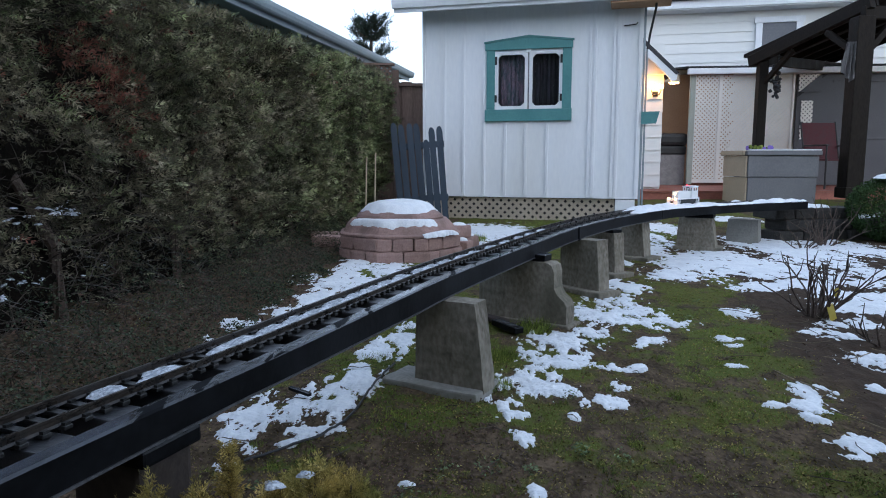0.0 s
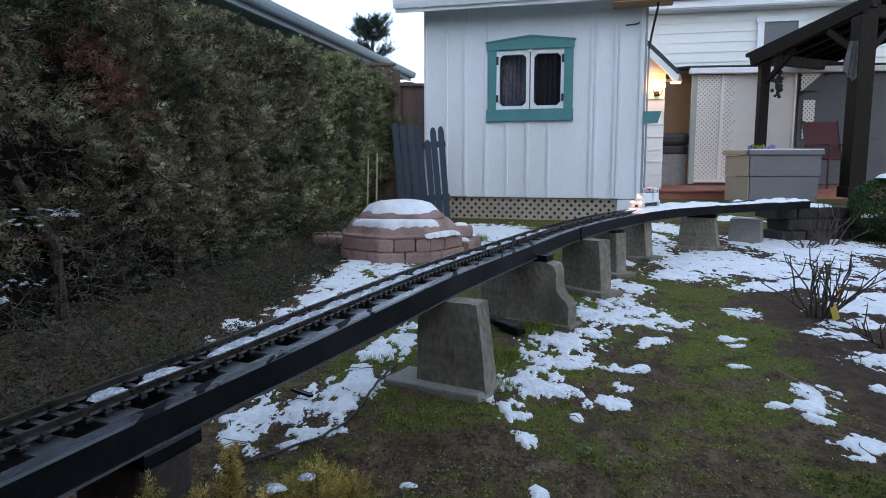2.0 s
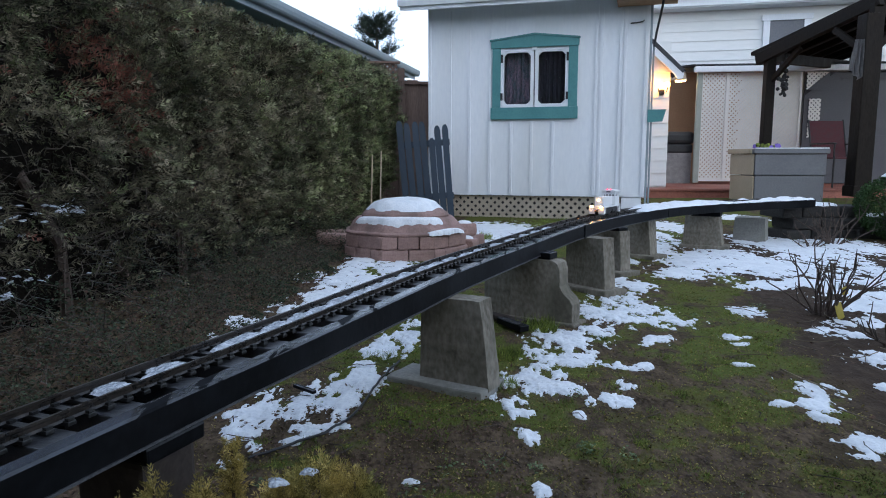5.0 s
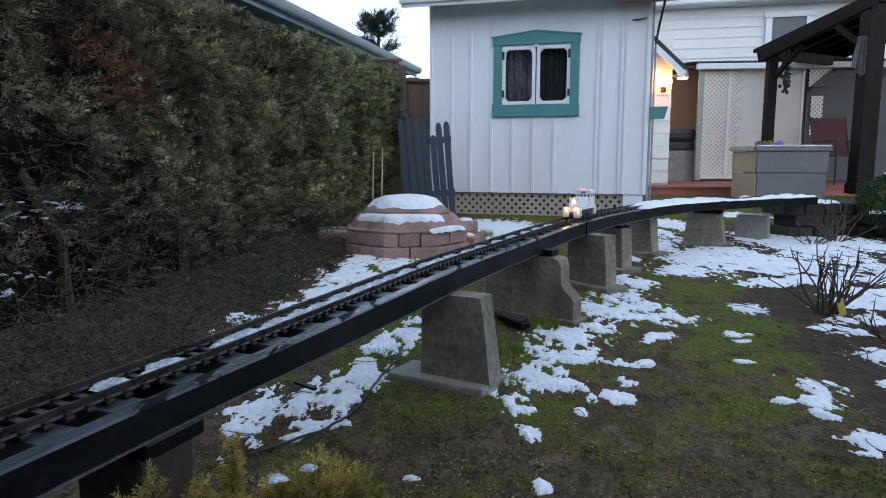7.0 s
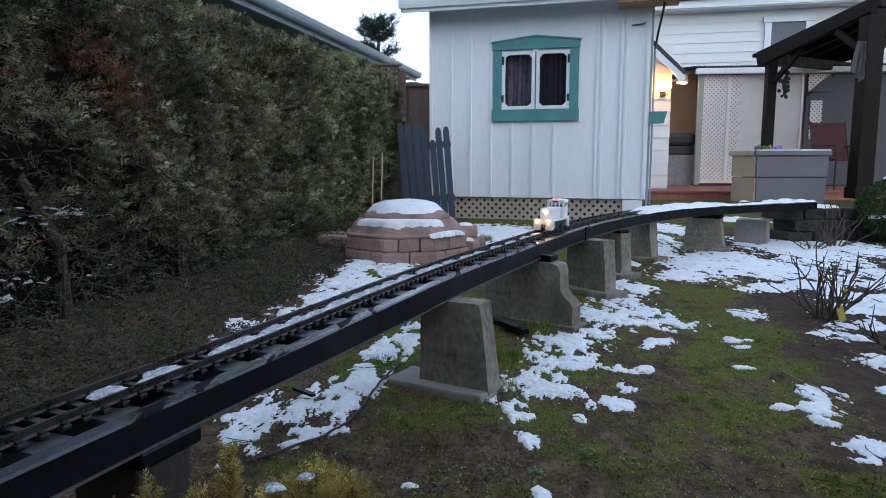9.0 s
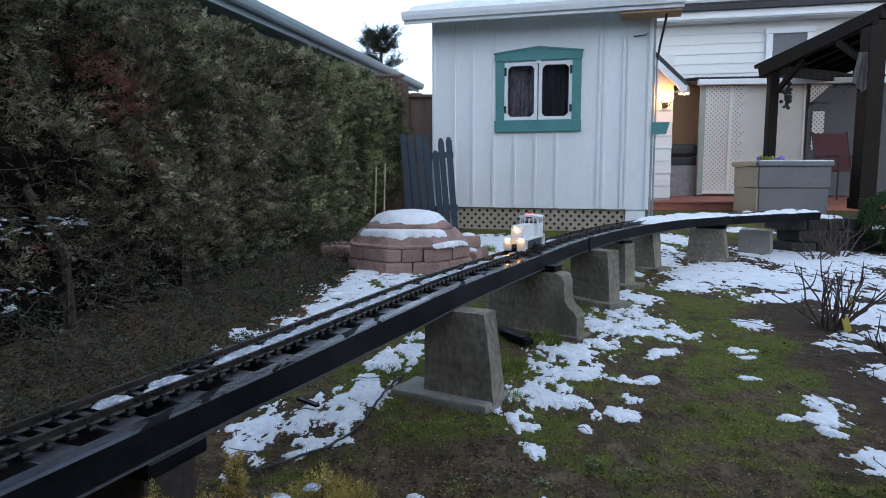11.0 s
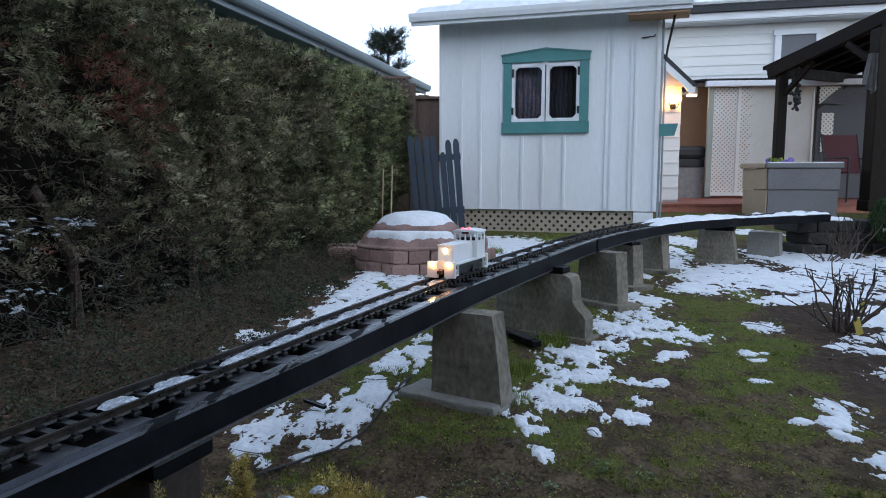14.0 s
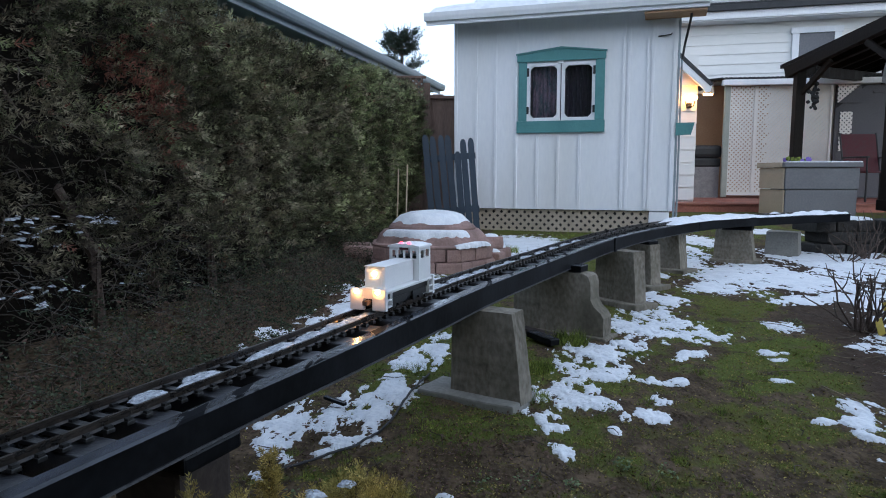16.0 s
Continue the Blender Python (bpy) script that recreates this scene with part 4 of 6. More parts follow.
def lump(bm, x, y, z, rx, ry, h, seed, turn=0.0, rough=0.35):
    """A softened heap of snow with an uneven outline."""
    n, rings = 22, 5
    top = bm.verts.new((x, y, z + h))
    prev = None
    for r in range(1, rings + 1):
        f = r / rings
        ring = []
        for k in range(n):
            a = k * math.tau / n
            w = f * (1 + rough * noise.noise((math.cos(a) * 1.3 + seed, math.sin(a) * 1.3, seed * 0.7)) + 0.5 * rough * noise.noise((math.cos(a) * 4 + seed, math.sin(a) * 4, seed)))
            dx, dy = rx * w * math.cos(a), ry * w * math.sin(a)
            ring.append(bm.verts.new((x + dx * math.cos(turn) - dy * math.sin(turn), y + dx * math.sin(turn) + dy * math.cos(turn), z + h * math.sqrt(max(0, 1 - f ** 2.4)) * (1 + 0.25 * min(1.0, 0.03 / rx) * noise.noise((dx * 60, dy * 60, seed)) + 0.06 * noise.noise((dx * 9, dy * 9, seed))))))
        for k in range(n):
            if prev:
                bm.faces.new((prev[k], ring[k], ring[(k + 1) % n], prev[(k + 1) % n]))
            else:
                bm.faces.new((top, ring[k], ring[(k + 1) % n]))
        prev = ring
    for f in bm.faces:
        f.smooth = True
    return bm


def build_track_snow():
    rng = random.Random(21)
    for s, long in ((0.78, 0.018), (0.86, 0.03), (1.03, 0.034), (1.13, 0.026), (1.21, 0.02), (1.28, 0.024), (1.36, 0.034), (1.45, 0.03), (1.53, 0.03), (1.61, 0.036), (1.70, 0.03), (1.80, 0.026), (1.88, 0.03), (1.98, 0.02), (2.1, 0.03), (2.2, 0.025), (2.35, 0.03), (2.5, 0.03), (2.66, 0.03), (2.8, 0.03), (2.95, 0.04)):
        p, a = on_line(s, -0.017)
        tagged(part("snow_chunk", lump(bmesh.new(), 0, 0, 0, long * (1.6 if 0.95 < s < 2.0 else 1.3), 0.021, 0.0075, rng.uniform(0, 50), 0.0, 0.6), ICE, m=pose(p[0], p[1], 0.3015, 0, 0, math.degrees(a))), "melting chunk of snow lying between the rails", "snow", "snow chunks on the track")
    # the unbroken cover on the far stretch
    n, k = 150, 13
    bm, rings = bmesh.new(), []
    for i in range(n):
        s = S_SNOW - 0.05 + (S_END - S_SNOW + 0.05) * i / (n - 1)
        grow = min(1.0, i / 14)
        ring = []
        for j in range(k):
            f = j / (k - 1)
            edge = 0.006 * noise.noise((s * 9, f * 3, 2))
            lat = -0.078 + 0.156 * f + edge
            p, _ = on_line(s, lat)
            dip = 0.012 * max(0, noise.noise((s * 4.5, 3, 1))) + 0.006 * noise.noise((s * 14, f * 4, 5))
            h = 0.001 + grow * (1 - abs(2 * f - 1) ** 4) * (0.027 - 1.2 * dip + 0.006 * noise.noise((s * 30, f * 5, 8)))
            h -= 0.022 * max(0.0, noise.noise((s * 2.6, f * 1.2, 7)) - 0.05) + 0.02 * min(1.0, max(0.0, (s - S_END + 1.25) / 0.5)) * (0.55 + noise.noise((s * 7, f * 2, 4)))
            ring.append(bm.verts.new((p[0], p[1], 0.2985 + max(h, -0.001))))
        rings.append(ring)
    for a, b in zip(rings, rings[1:]):
        for j in range(k - 1):
            f = bm.faces.new((a[j], a[j + 1], b[j + 1], b[j]))
            f.smooth = True
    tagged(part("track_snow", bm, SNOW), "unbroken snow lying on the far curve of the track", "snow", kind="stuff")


build_track_snow()


def pier(label, a, b, thick, height, taper=(0.0, 0.0), foot=None, shim=0.0, material=CONCRETE, seed=0.0):
    """A concrete slab on edge from a to b (its broad face), thick behind; foot: a slab it stands on; shim: a board under the roadbed."""
    a, b = Vector((*a, 0)), Vector((*b, 0))
    w = (b - a).length
    m = Matrix.Translation(a) @ pose(0, 0, 0, 0, 0, math.degrees(math.atan2((b - a).y, (b - a).x)))
    th = thing("concrete_pier", label, "pier", m, "piers under the railway")
    bm = bmesh.new()
    z0 = 0.012 if foot else -0.03
    cols = 11
    prism(bm, [(0, z0), (w, z0), (w - taper[1], height), (taper[0], height)], 0, thick)
    bmesh.ops.subdivide_edges(bm, edges=bm.edges[:], cuts=cols, use_grid_fill=True)
    for v in bm.verts:
        q = v.co * 22
        v.co += 0.0022 * noise.noise_vector(q + Vector((seed, 0, 0))) + 0.004 * noise.noise_vector(v.co * 7 + Vector((seed, 3, 0)))
    part("slab", bm, material, th)
    if foot:
        x0, x1, y0, y1 = foot
        fb = boxed(x0, x1, y0, y1, -0.03, 0.02, 0.006)
        bmesh.ops.subdivide_edges(fb, edges=fb.edges[:], cuts=3, use_grid_fill=True)
        for v in fb.verts:
            v.co += 0.006 * noise.noise_vector(v.co * 14 + Vector((seed, 1, 0)))
        part("foot_slab", fb, CONCRETE_PALE if seed == 1 else CONCRETE, th, "rough concrete foot slab")
    if shim:
        part("shim_board", boxed(w * 0.2, w * 0.92, -0.004, thick * 0.9, height - 0.001, height + shim, 0.003), BLACKWOOD, th, "black packing board")
    return th


pier("tapered mossy concrete slab pier standing on a pale foot slab", (-0.073, 1.759), (0.105, 1.660), 0.066, 0.242, (0.006, 0.03), (-0.085, 0.2, -0.035, 0.1), 0.0, seed=1)


def build_stepped_pier():
    a, b = Vector((0.14, 2.58, 0)), Vector((0.44, 2.385, 0))
    w = (b - a).length
    m = Matrix.Translation(a) @ pose(0, 0, 0, 0, 0, math.degrees(math.atan2((b - a).y, (b - a).x)))
    th = thing("concrete_pier", "broad concrete slab pier with a curved stepped foot", "pier", m, "piers under the railway")
    bm = bmesh.new()
    poly = [(0, -0.03), (w, -0.03), (w, 0.075), (w - 0.01, 0.095), (w - 0.035, 0.115), (w - 0.048, 0.14), (w - 0.05, 0.2), (w - 0.058, 0.222), (w - 0.075, 0.23), (0.0, 0.235)]
    prism(bm, poly, 0, 0.075)
    bmesh.ops.triangulate(bm, faces=bm.faces[:])
    bmesh.ops.subdivide_edges(bm, edges=[e for e in bm.edges if e.calc_length() > 0.03], cuts=2)
    for v in bm.verts:
        v.co += 0.0025 * noise.noise_vector(v.co * 20)
    part("slab", bm, CONCRETE, th)
    part("shim_board", boxed(0.03, w - 0.09, 0.006, 0.068, 0.2335, 0.2575, 0.003), BLACKWOOD, th, "black packing board")
    part("foot_slab", boxed(-0.03, w + 0.02, -0.02, 0.095, -0.03, 0.012, 0.006), CONCRETE, th, "low damp concrete foot slab")


build_stepped_pier()
pier("mossy concrete slab pier on a rough foot slab", (0.55, 3.16), (0.69, 2.97), 0.07, 0.243, (0, 0.018), (-0.06, 0.27, -0.04, 0.11), 0.0, seed=3)
pier("weathered concrete slab pier with a black packing board", (0.76, 3.66), (0.885, 3.47), 0.07, 0.225, (0, 0.012), (-0.04, 0.27, -0.05, 0.1), 0.018, seed=4)
pier("weathered concrete slab pier with rounded corner", (1.02, 4.22), (1.205, 4.05), 0.09, 0.225, (0, 0.02), (-0.04, 0.3, -0.05, 0.12), 0.018, seed=5)
pier("wide concrete slab pier on a darker damp block", (1.58, 4.60), (1.80, 4.48), 0.13, 0.215, (0.012, 0.03), (-0.02, 0.29, -0.02, 0.16), 0.028, seed=6)
pier("low pale concrete block pier", (2.07, 4.98), (2.26, 4.86), 0.15, 0.17, (0.01, 0.01), None, 0.0, CONCRETE_PALE, seed=7)


def build_near_post():
    s = float(RUN[np.argmin(np.linalg.norm(LINE - np.array([-0.335, 0.82]), axis=1))])
    p, a = on_line(s)
    post = thing("timber_pier", "brown timber block pier with a black cross board", "pier", pose(p[0], p[1], 0, 0, 0, math.degrees(a)))
    part("post", boxed(-0.045, 0.045, -0.062, 0.05, -0.02, 0.231, 0.008), POSTWOOD, post)
    part("cross_board", boxed(-0.05, 0.05, -0.075, 0.064, 0.232, 0.255, 0.004), BLACKWOOD, post)
    p, a = on_line(0.2)
    post = thing("timber_pier", "brown timber block pier under the railway", "pier", pose(p[0], p[1], 0, 0, 0, math.degrees(a)))
    part("post", boxed(-0.045, 0.045, -0.05, 0.05, -0.02, 0.256, 0.008), POSTWOOD, post)


build_near_post()


def build_stone_terrace():
    wall = thing("stone_terrace", "low dark stone terrace with snow on top where the railway ends", "wall", pose(2.52, 4.98, 0, 0, 0, 12))
    rng = random.Random(5)
    for row in range(3):
        x = -0.05 + 0.06 * (row % 2)
        while x < (1.5, 1.5, 0.55)[row]:
            w = rng.uniform(0.13, 0.26)
            bm = boxed(0, w - 0.008, 0, rng.uniform(0.24, 0.28), 0, 0.082, 0.012)
            bmesh.ops.subdivide_edges(bm, edges=[e for e in bm.edges if e.calc_length() > 0.05], cuts=2, use_grid_fill=True)
            for v in bm.verts:
                v.co += 0.008 * noise.noise_vector(v.co * 12 + Vector((x * 5, row, 0)))
            part("stone", bm, mat_stone_dark, wall, m=pose(x, 0.03 * row + rng.uniform(-0.015, 0.015), row * 0.084 - 0.01))
            x += w
    bm = bmesh.new()
    for x, y, rx, ry in ((0.28, 0.2, 0.2, 0.11), (0.35, 0.12, 0.1, 0.05)):
        lump(bm, x, y, 0.235, rx, ry, 0.03, x * 10)
    for x, y, rx, ry in ((0.72, 0.14, 0.15, 0.1), (1.02, 0.16, 0.16, 0.1), (1.3, 0.14, 0.14, 0.09)):
        lump(bm, x, y, 0.15, rx, ry, 0.035, x * 7)
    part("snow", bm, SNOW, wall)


mat_stone_dark = mat("dark_wet_stone", (0.016, 0.015, 0.013), (0.05, 0.046, 0.042), 10, 0.8, 0.5, 80, vary=0.3)
build_stone_terrace()


# ---- locomotive ----
def build_loco():
    loco = thing("toy_locomotive", "small white diesel switcher locomotive with lit warm headlights", "locomotive")
    L, Wd = 0.30, 0.049
    chassis = part("underframe", boxed(-0.13, 0.13, -0.03, 0.03, 0.012, 0.046, 0.004), NEARBLACK, loco, "black underframe")
    part("side_sill", boxed(-0.145, 0.145, -Wd + 0.004, -Wd + 0.012, 0.03, 0.046, 0.002), NEARBLACK, chassis)
    part("side_sill", boxed(-0.145, 0.145, Wd - 0.012, Wd - 0.004, 0.03, 0.046, 0.002), NEARBLACK, chassis)
    part("fuel_tank", boxed(-0.04, 0.04, -0.04, 0.04, 0.014, 0.032, 0.005), NEARBLACK, chassis)
    for x in (-0.085, -0.045, 0.045, 0.085):
        for y in (-0.036, 0.036):
            bm = bmesh.new()
            rod(bm, (x, y - 0.004, 0.016), (x, y + 0.004, 0.016), 0.0155, 0.0155, 18)
            wheel = part("wheel", bm, NEARBLACK, loco)
            bm = bmesh.new()
            rod(bm, (x, y - 0.006, 0.016), (x, y + 0.006, 0.016), 0.005, 0.005, 10)
            part("hub", bm, RAIL, wheel)
    for x in (-0.065, 0.065):
        for y in (-0.046, 0.042):
            part("truck_side", boxed(x - 0.045, x + 0.045, y, y + 0.004, 0.012, 0.03, 0.002), NEARBLACK, loco)
    part("deck", boxed(-0.15, 0.15, -Wd, Wd, 0.046, 0.053, 0.0015), LOCOWHITE, loco)
    for sx in (1, -1):
        bm = bmesh.new()
        x0, x1 = sorted((sx * 0.143, sx * 0.156))
        box(bm, x0, x1, -Wd - 0.004, -0.012, 0.003, 0.06, 0.003)
        box(bm, x0, x1, 0.012, Wd + 0.004, 0.003, 0.06, 0.003)
        box(bm, x0, x1, -0.012, 0.012, 0.034, 0.062, 0.0)
        end = part("pilot", bm, LOCOWHITE, loco)
        cp = bmesh.new()
        box(cp, *sorted((sx * 0.15, sx * 0.172)), -0.008, 0.008, 0.018, 0.032, 0.003)
        part("coupler", cp, BARK, end, "rusty brown coupler")
        for sy in (-1, 1):
            st = bmesh.new()
            y0, y1 = sorted((sy * (Wd + 0.003), sy * (Wd - 0.012)))
            xa, xb = sorted((sx * 0.118, sx * 0.143))
            box(st, xa, xb, y0, y1, 0.01, 0.014)
            box(st, xa, xb, y0, y1, 0.028, 0.031)
            box(st, *sorted((sx * 0.117, sx * 0.119)), y0, y1, 0.01, 0.05)
            part("step", st, LOCOWHITE, end)
    # long hood towards the front
    hood = part("hood", boxed(-0.058, 0.118, -0.031, 0.031, 0.053, 0.112, 0.007), LOCOWHITE, loco)
    part("hood_lid", boxed(-0.058, 0.119, -0.0315, 0.0315, 0.1115, 0.1145, 0.0015), LOCOWHITE, hood)
    for i in range(5):
        part("louvre", boxed(-0.02 + i * 0.025, -0.003 + i * 0.025, -0.0317, -0.0305, 0.07, 0.1, 0.0006), LOCOWHITE, hood)
    part("grille", boxed(0.1175, 0.1192, -0.022, 0.022, 0.06, 0.082, 0.0006), LOCOWHITE, hood)
    # cab with real window openings
    x0, x1, y0, y1, z0, z1 = -0.138, -0.058, -0.047, 0.047, 0.053, 0.1465
    s0, s1 = 0.1155, 0.138
    t = 0.003
    cab = bmesh.new()
    box(cab, x0, x1, y0, y0 + t, z0, s0)
    box(cab, x0, x1, y1 - t, y1, z0, s0)
    box(cab, x0, x0 + t, y0 + t, y1 - t, z0, s0)
    box(cab, x1 - t, x1, y0 + t, y1 - t, z0, s0)
    for y in (y0, y1 - t):
        box(cab, x0, x1, y, y + t, s1, z1)
        for a, b in ((x0, x0 + 0.01), (x0 + 0.034, x0 + 0.042), (x0 + 0.066, x1)):
            box(cab, a, b, y, y + t, s0, s1)
    for x in (x0, x1 - t):
        box(cab, x, x + t, y0 + t, y1 - t, s1, z1)
        for a, b in ((y0 + t, y0 + 0.008), (y0 + 0.022, y0 + 0.028), (-0.003, 0.003), (y1 - 0.028, y1 - 0.022), (y1 - 0.008, y1 - t)):
            box(cab, x, x + t, a, b, s0, s1)
    cabp = part("cab", cab, LOCOWHITE, loco)
    roof = bmesh.new()
    prism(roof, [(y0 - 0.004, z1), (y1 + 0.004, z1), (y1 + 0.002, z1 + 0.005), (0.02, z1 + 0.010), (-0.02, z1 + 0.010), (y0 - 0.002, z1 + 0.005)], x0 - 0.004, x1 + 0.004, Matrix(((0, 1, 0, 0), (1, 0, 0, 0), (0, 0, 1, 0), (0, 0, 0, 1))))
    bmesh.ops.recalc_face_normals(roof, faces=roof.faces)
    part("roof", roof, LOCOWHITE, cabp)
    # black block added in the cab so its windows look unlit
    part("interior", boxed(-0.128, -0.068, -0.036, 0.036, 0.06, 0.122, 0.004), NEARBLACK, cabp, "black block painted as the unlit inside of the cab")
    part("number_board", boxed(x1 - 0.0005, x1 + 0.0025, -0.014, 0.014, 0.1395, 0.1462, 0.0006), REDCLOTH, cabp, "dark red board over the cab windows")
    for y in (-0.012, 0.012):
        bm = bmesh.new()
        rod(bm, (-0.064, y, 0.154), (-0.064, y, 0.1615), 0.0062, 0.0042, 10)
        part("beacon", bm, REDLAMP, cabp, "small glowing red lamp on the cab roof")
    # lights
    for y, z, r, x in ((0.0, 0.094, 0.007, 0.1185), (-0.031, 0.053, 0.0062, 0.158), (0.031, 0.053, 0.0062, 0.158)):
        bm = bmesh.new()
        rod(bm, (x - 0.006, y, z), (x - 0.001, y, z), r + 0.001, r + 0.001, 12)
        ring = part("lamp_socket", bm, LOCOWHITE, loco)
        bm = bmesh.new()
        bmesh.ops.create_uvsphere(bm, u_segments=12, v_segments=8, radius=r, matrix=Matrix.Translation((x, y, z)))
        part("headlight", bm, HEADLIGHT if x > 0.13 else HOODLIGHT, ring, "warm glowing headlight")
    return loco


LOCO = build_loco()
LOCO.scale = (0.77, 0.77, 0.77)


# ---- ground ----
def ground_height(x, y):
    x = np.asarray(x, float)
    return 0.014 * vnoise(x, y, 1.3, 1) + 0.007 * vnoise(x, y, 7.0, 2) + 0.0035 * vnoise(x, y, 26.0, 6) + 0.10 * np.clip((-x - 0.95) / 0.9, 0, 1)


def flower_bed(x, y):
    """Where the ground is dug over as a bed of dark wet soil."""
    x, y = np.asarray(x, float), np.asarray(y, float)
    edge = 0.12 * vnoise(x, y, 4.0, 55)
    return np.clip((x + 1.6 * edge - (0.92 + (y - 1.5) * 0.24)) / 0.12, 0, 1) * np.clip((6 - y) / 2, 0, 1) * np.clip((y + edge - 1.40) / 0.16, 0, 1)


def grassy(x, y):
    """How much grass grows at a place, from 0 to 1: little in the flower bed, under the hedge and in the worn front."""
    x, y = np.asarray(x, float), np.asarray(y, float)
    g = 0.56 + 0.55 * vnoise(x, y, 1.6, 4) + 0.75 * vnoise(x, y, 6.0, 5) + 0.6 * vnoise(x, y, 17.0, 8)
    bed = flower_bed(x, y)
    under = np.clip((-0.42 - x) / 0.15, 0, 1) * np.clip((x + 3.2) / 0.4, 0, 1)
    worn = np.clip((1.65 - y - 0.25 * x) / 0.4, 0, 1) * np.clip((y - 0.2) / 0.6, 0, 1)
    return np.clip(g - 0.95 * bed - 0.7 * under - 0.42 * worn, 0, 1)


def earth_material():
    m = mat("lawn_and_bare_earth", (0.026, 0.018, 0.011), (0.14, 0.102, 0.067), 26, 0.9, 1.0, 110, stretch=(1, 0.55, 1), dirt=(0.045, 0.034, 0.018), dirt_scale=9, dirt_amount=0.8, spec=0.06)
    n, l = m.node_tree.nodes, m.node_tree.links
    bs = n["Principled BSDF"]
    soil = bs.inputs["Base Color"].links[0].from_socket
    at = n.new("ShaderNodeAttribute")
    at.attribute_name = "grass"
    tx = n.new("ShaderNodeTexNoise")
    tx.inputs["Scale"].default_value, tx.inputs["Detail"].default_value = 38, 7
    long = n.new("ShaderNodeMapping")
    long.inputs["Scale"].default_value = (1, 0.55, 1)
    l.new(n["Texture Coordinate"].outputs["Object"], long.inputs[0])
    l.new(long.outputs[0], tx.inputs["Vector"])
    ad = n.new("ShaderNodeMath")
    ad.operation = "ADD"
    l.new(at.outputs["Fac"], ad.inputs[0])
    l.new(tx.outputs["Fac"], ad.inputs[1])
    mr = n.new("ShaderNodeMapRange")
    mr.inputs["From Min"].default_value, mr.inputs["From Max"].default_value = 0.80, 1.1
    l.new(ad.outputs[0], mr.inputs["Value"])
    hue = n.new("ShaderNodeMix")
    hue.data_type = "RGBA"
    hue.inputs[6].default_value, hue.inputs[7].default_value = (0.11, 0.088, 0.03, 1), (0.075, 0.115, 0.022, 1)
    t2 = n.new("ShaderNodeTexNoise")
    t2.inputs["Scale"].default_value, t2.inputs["Detail"].default_value = 9, 6
    l.new(t2.outputs["Fac"], hue.inputs[0])
    k = n.new("ShaderNodeMix")
    k.data_type = "RGBA"
    l.new(mr.outputs[0], k.inputs[0])
    l.new(soil, k.inputs[6])
    l.new(hue.outputs[2], k.inputs[7])
    bed = n.new("ShaderNodeAttribute")
    bed.attribute_name = "bed"
    wet = n.new("ShaderNodeMix")
    wet.data_type = "RGBA"
    l.new(bed.outputs["Fac"], wet.inputs[0])
    l.new(k.outputs[2], wet.inputs[6])
    mulch = n.new("ShaderNodeMix")
    mulch.data_type = "RGBA"
    mulch.inputs[6].default_value, mulch.inputs[7].default_value = (0.012, 0.009, 0.006, 1), (0.095, 0.068, 0.05, 1)
    l.new(tx.outputs["Fac"], mulch.inputs[0])
    l.new(mulch.outputs[2], wet.inputs[7])
    l.new(wet.outputs[2], bs.inputs["Base Color"])
    return m


def build_ground():
    xs = np.concatenate([np.linspace(-300, -4, 12), np.arange(-3.9, -1.4, 0.1), np.arange(-1.4, 3.4, 0.022), np.arange(3.4, 12, 0.3), np.linspace(13, 300, 12)])
    ys = np.concatenate([np.linspace(-300, -2, 12), np.arange(-1.9, 0.7, 0.1), np.arange(0.7, 4.0, 0.018), np.arange(4.0, 6.5, 0.035), np.arange(6.5, 16, 0.2), np.linspace(17, 400, 14)])
    X, Y = np.meshgrid(xs, ys)
    v = np.stack([X, Y, ground_height(X, Y)], -1).reshape(-1, 3)
    nx, ny = len(xs), len(ys)
    i = np.arange((ny - 1) * (nx - 1))
    j = i // (nx - 1) * nx + i % (nx - 1)
    f = np.stack([j, j + 1, j + nx + 1, j + nx], -1)
    ob = raw("ground", v, f, earth_material(), smooth=True)
    a = ob.data.attributes.new("grass", "FLOAT", "POINT")
    a.data.foreach_set("value", grassy(v[:, 0], v[:, 1]).astype(np.float32))
    b = ob.data.attributes.new("bed", "FLOAT", "POINT")
    b.data.foreach_set("value", flower_bed(v[:, 0], v[:, 1]).astype(np.float32))
    return tagged(ob, "patchy lawn with bare brown earth", "ground", kind="structure")


build_ground()

# patches of old snow on the ground: middle x, y and half-widths
SNOW_BEYOND = [(-0.46, 3.87, 0.127, 0.315), (-0.51, 3.34, 0.164, 0.345), (-0.28, 3.64, 0.134, 0.335), (-0.55, 2.9, 0.096, 0.168), (-0.64, 2.67, 0.066, 0.092), (-0.75, 2.44, 0.05, 0.069), (-0.79, 2.25, 0.022, 0.052), (-0.5, 4.19, 0.087, 0.198), (0.42, 5.96, 0.294, 0.491), (0.25, 5.53, 0.181, 0.59), (0.54, 5.63, 0.278, 0.439)]
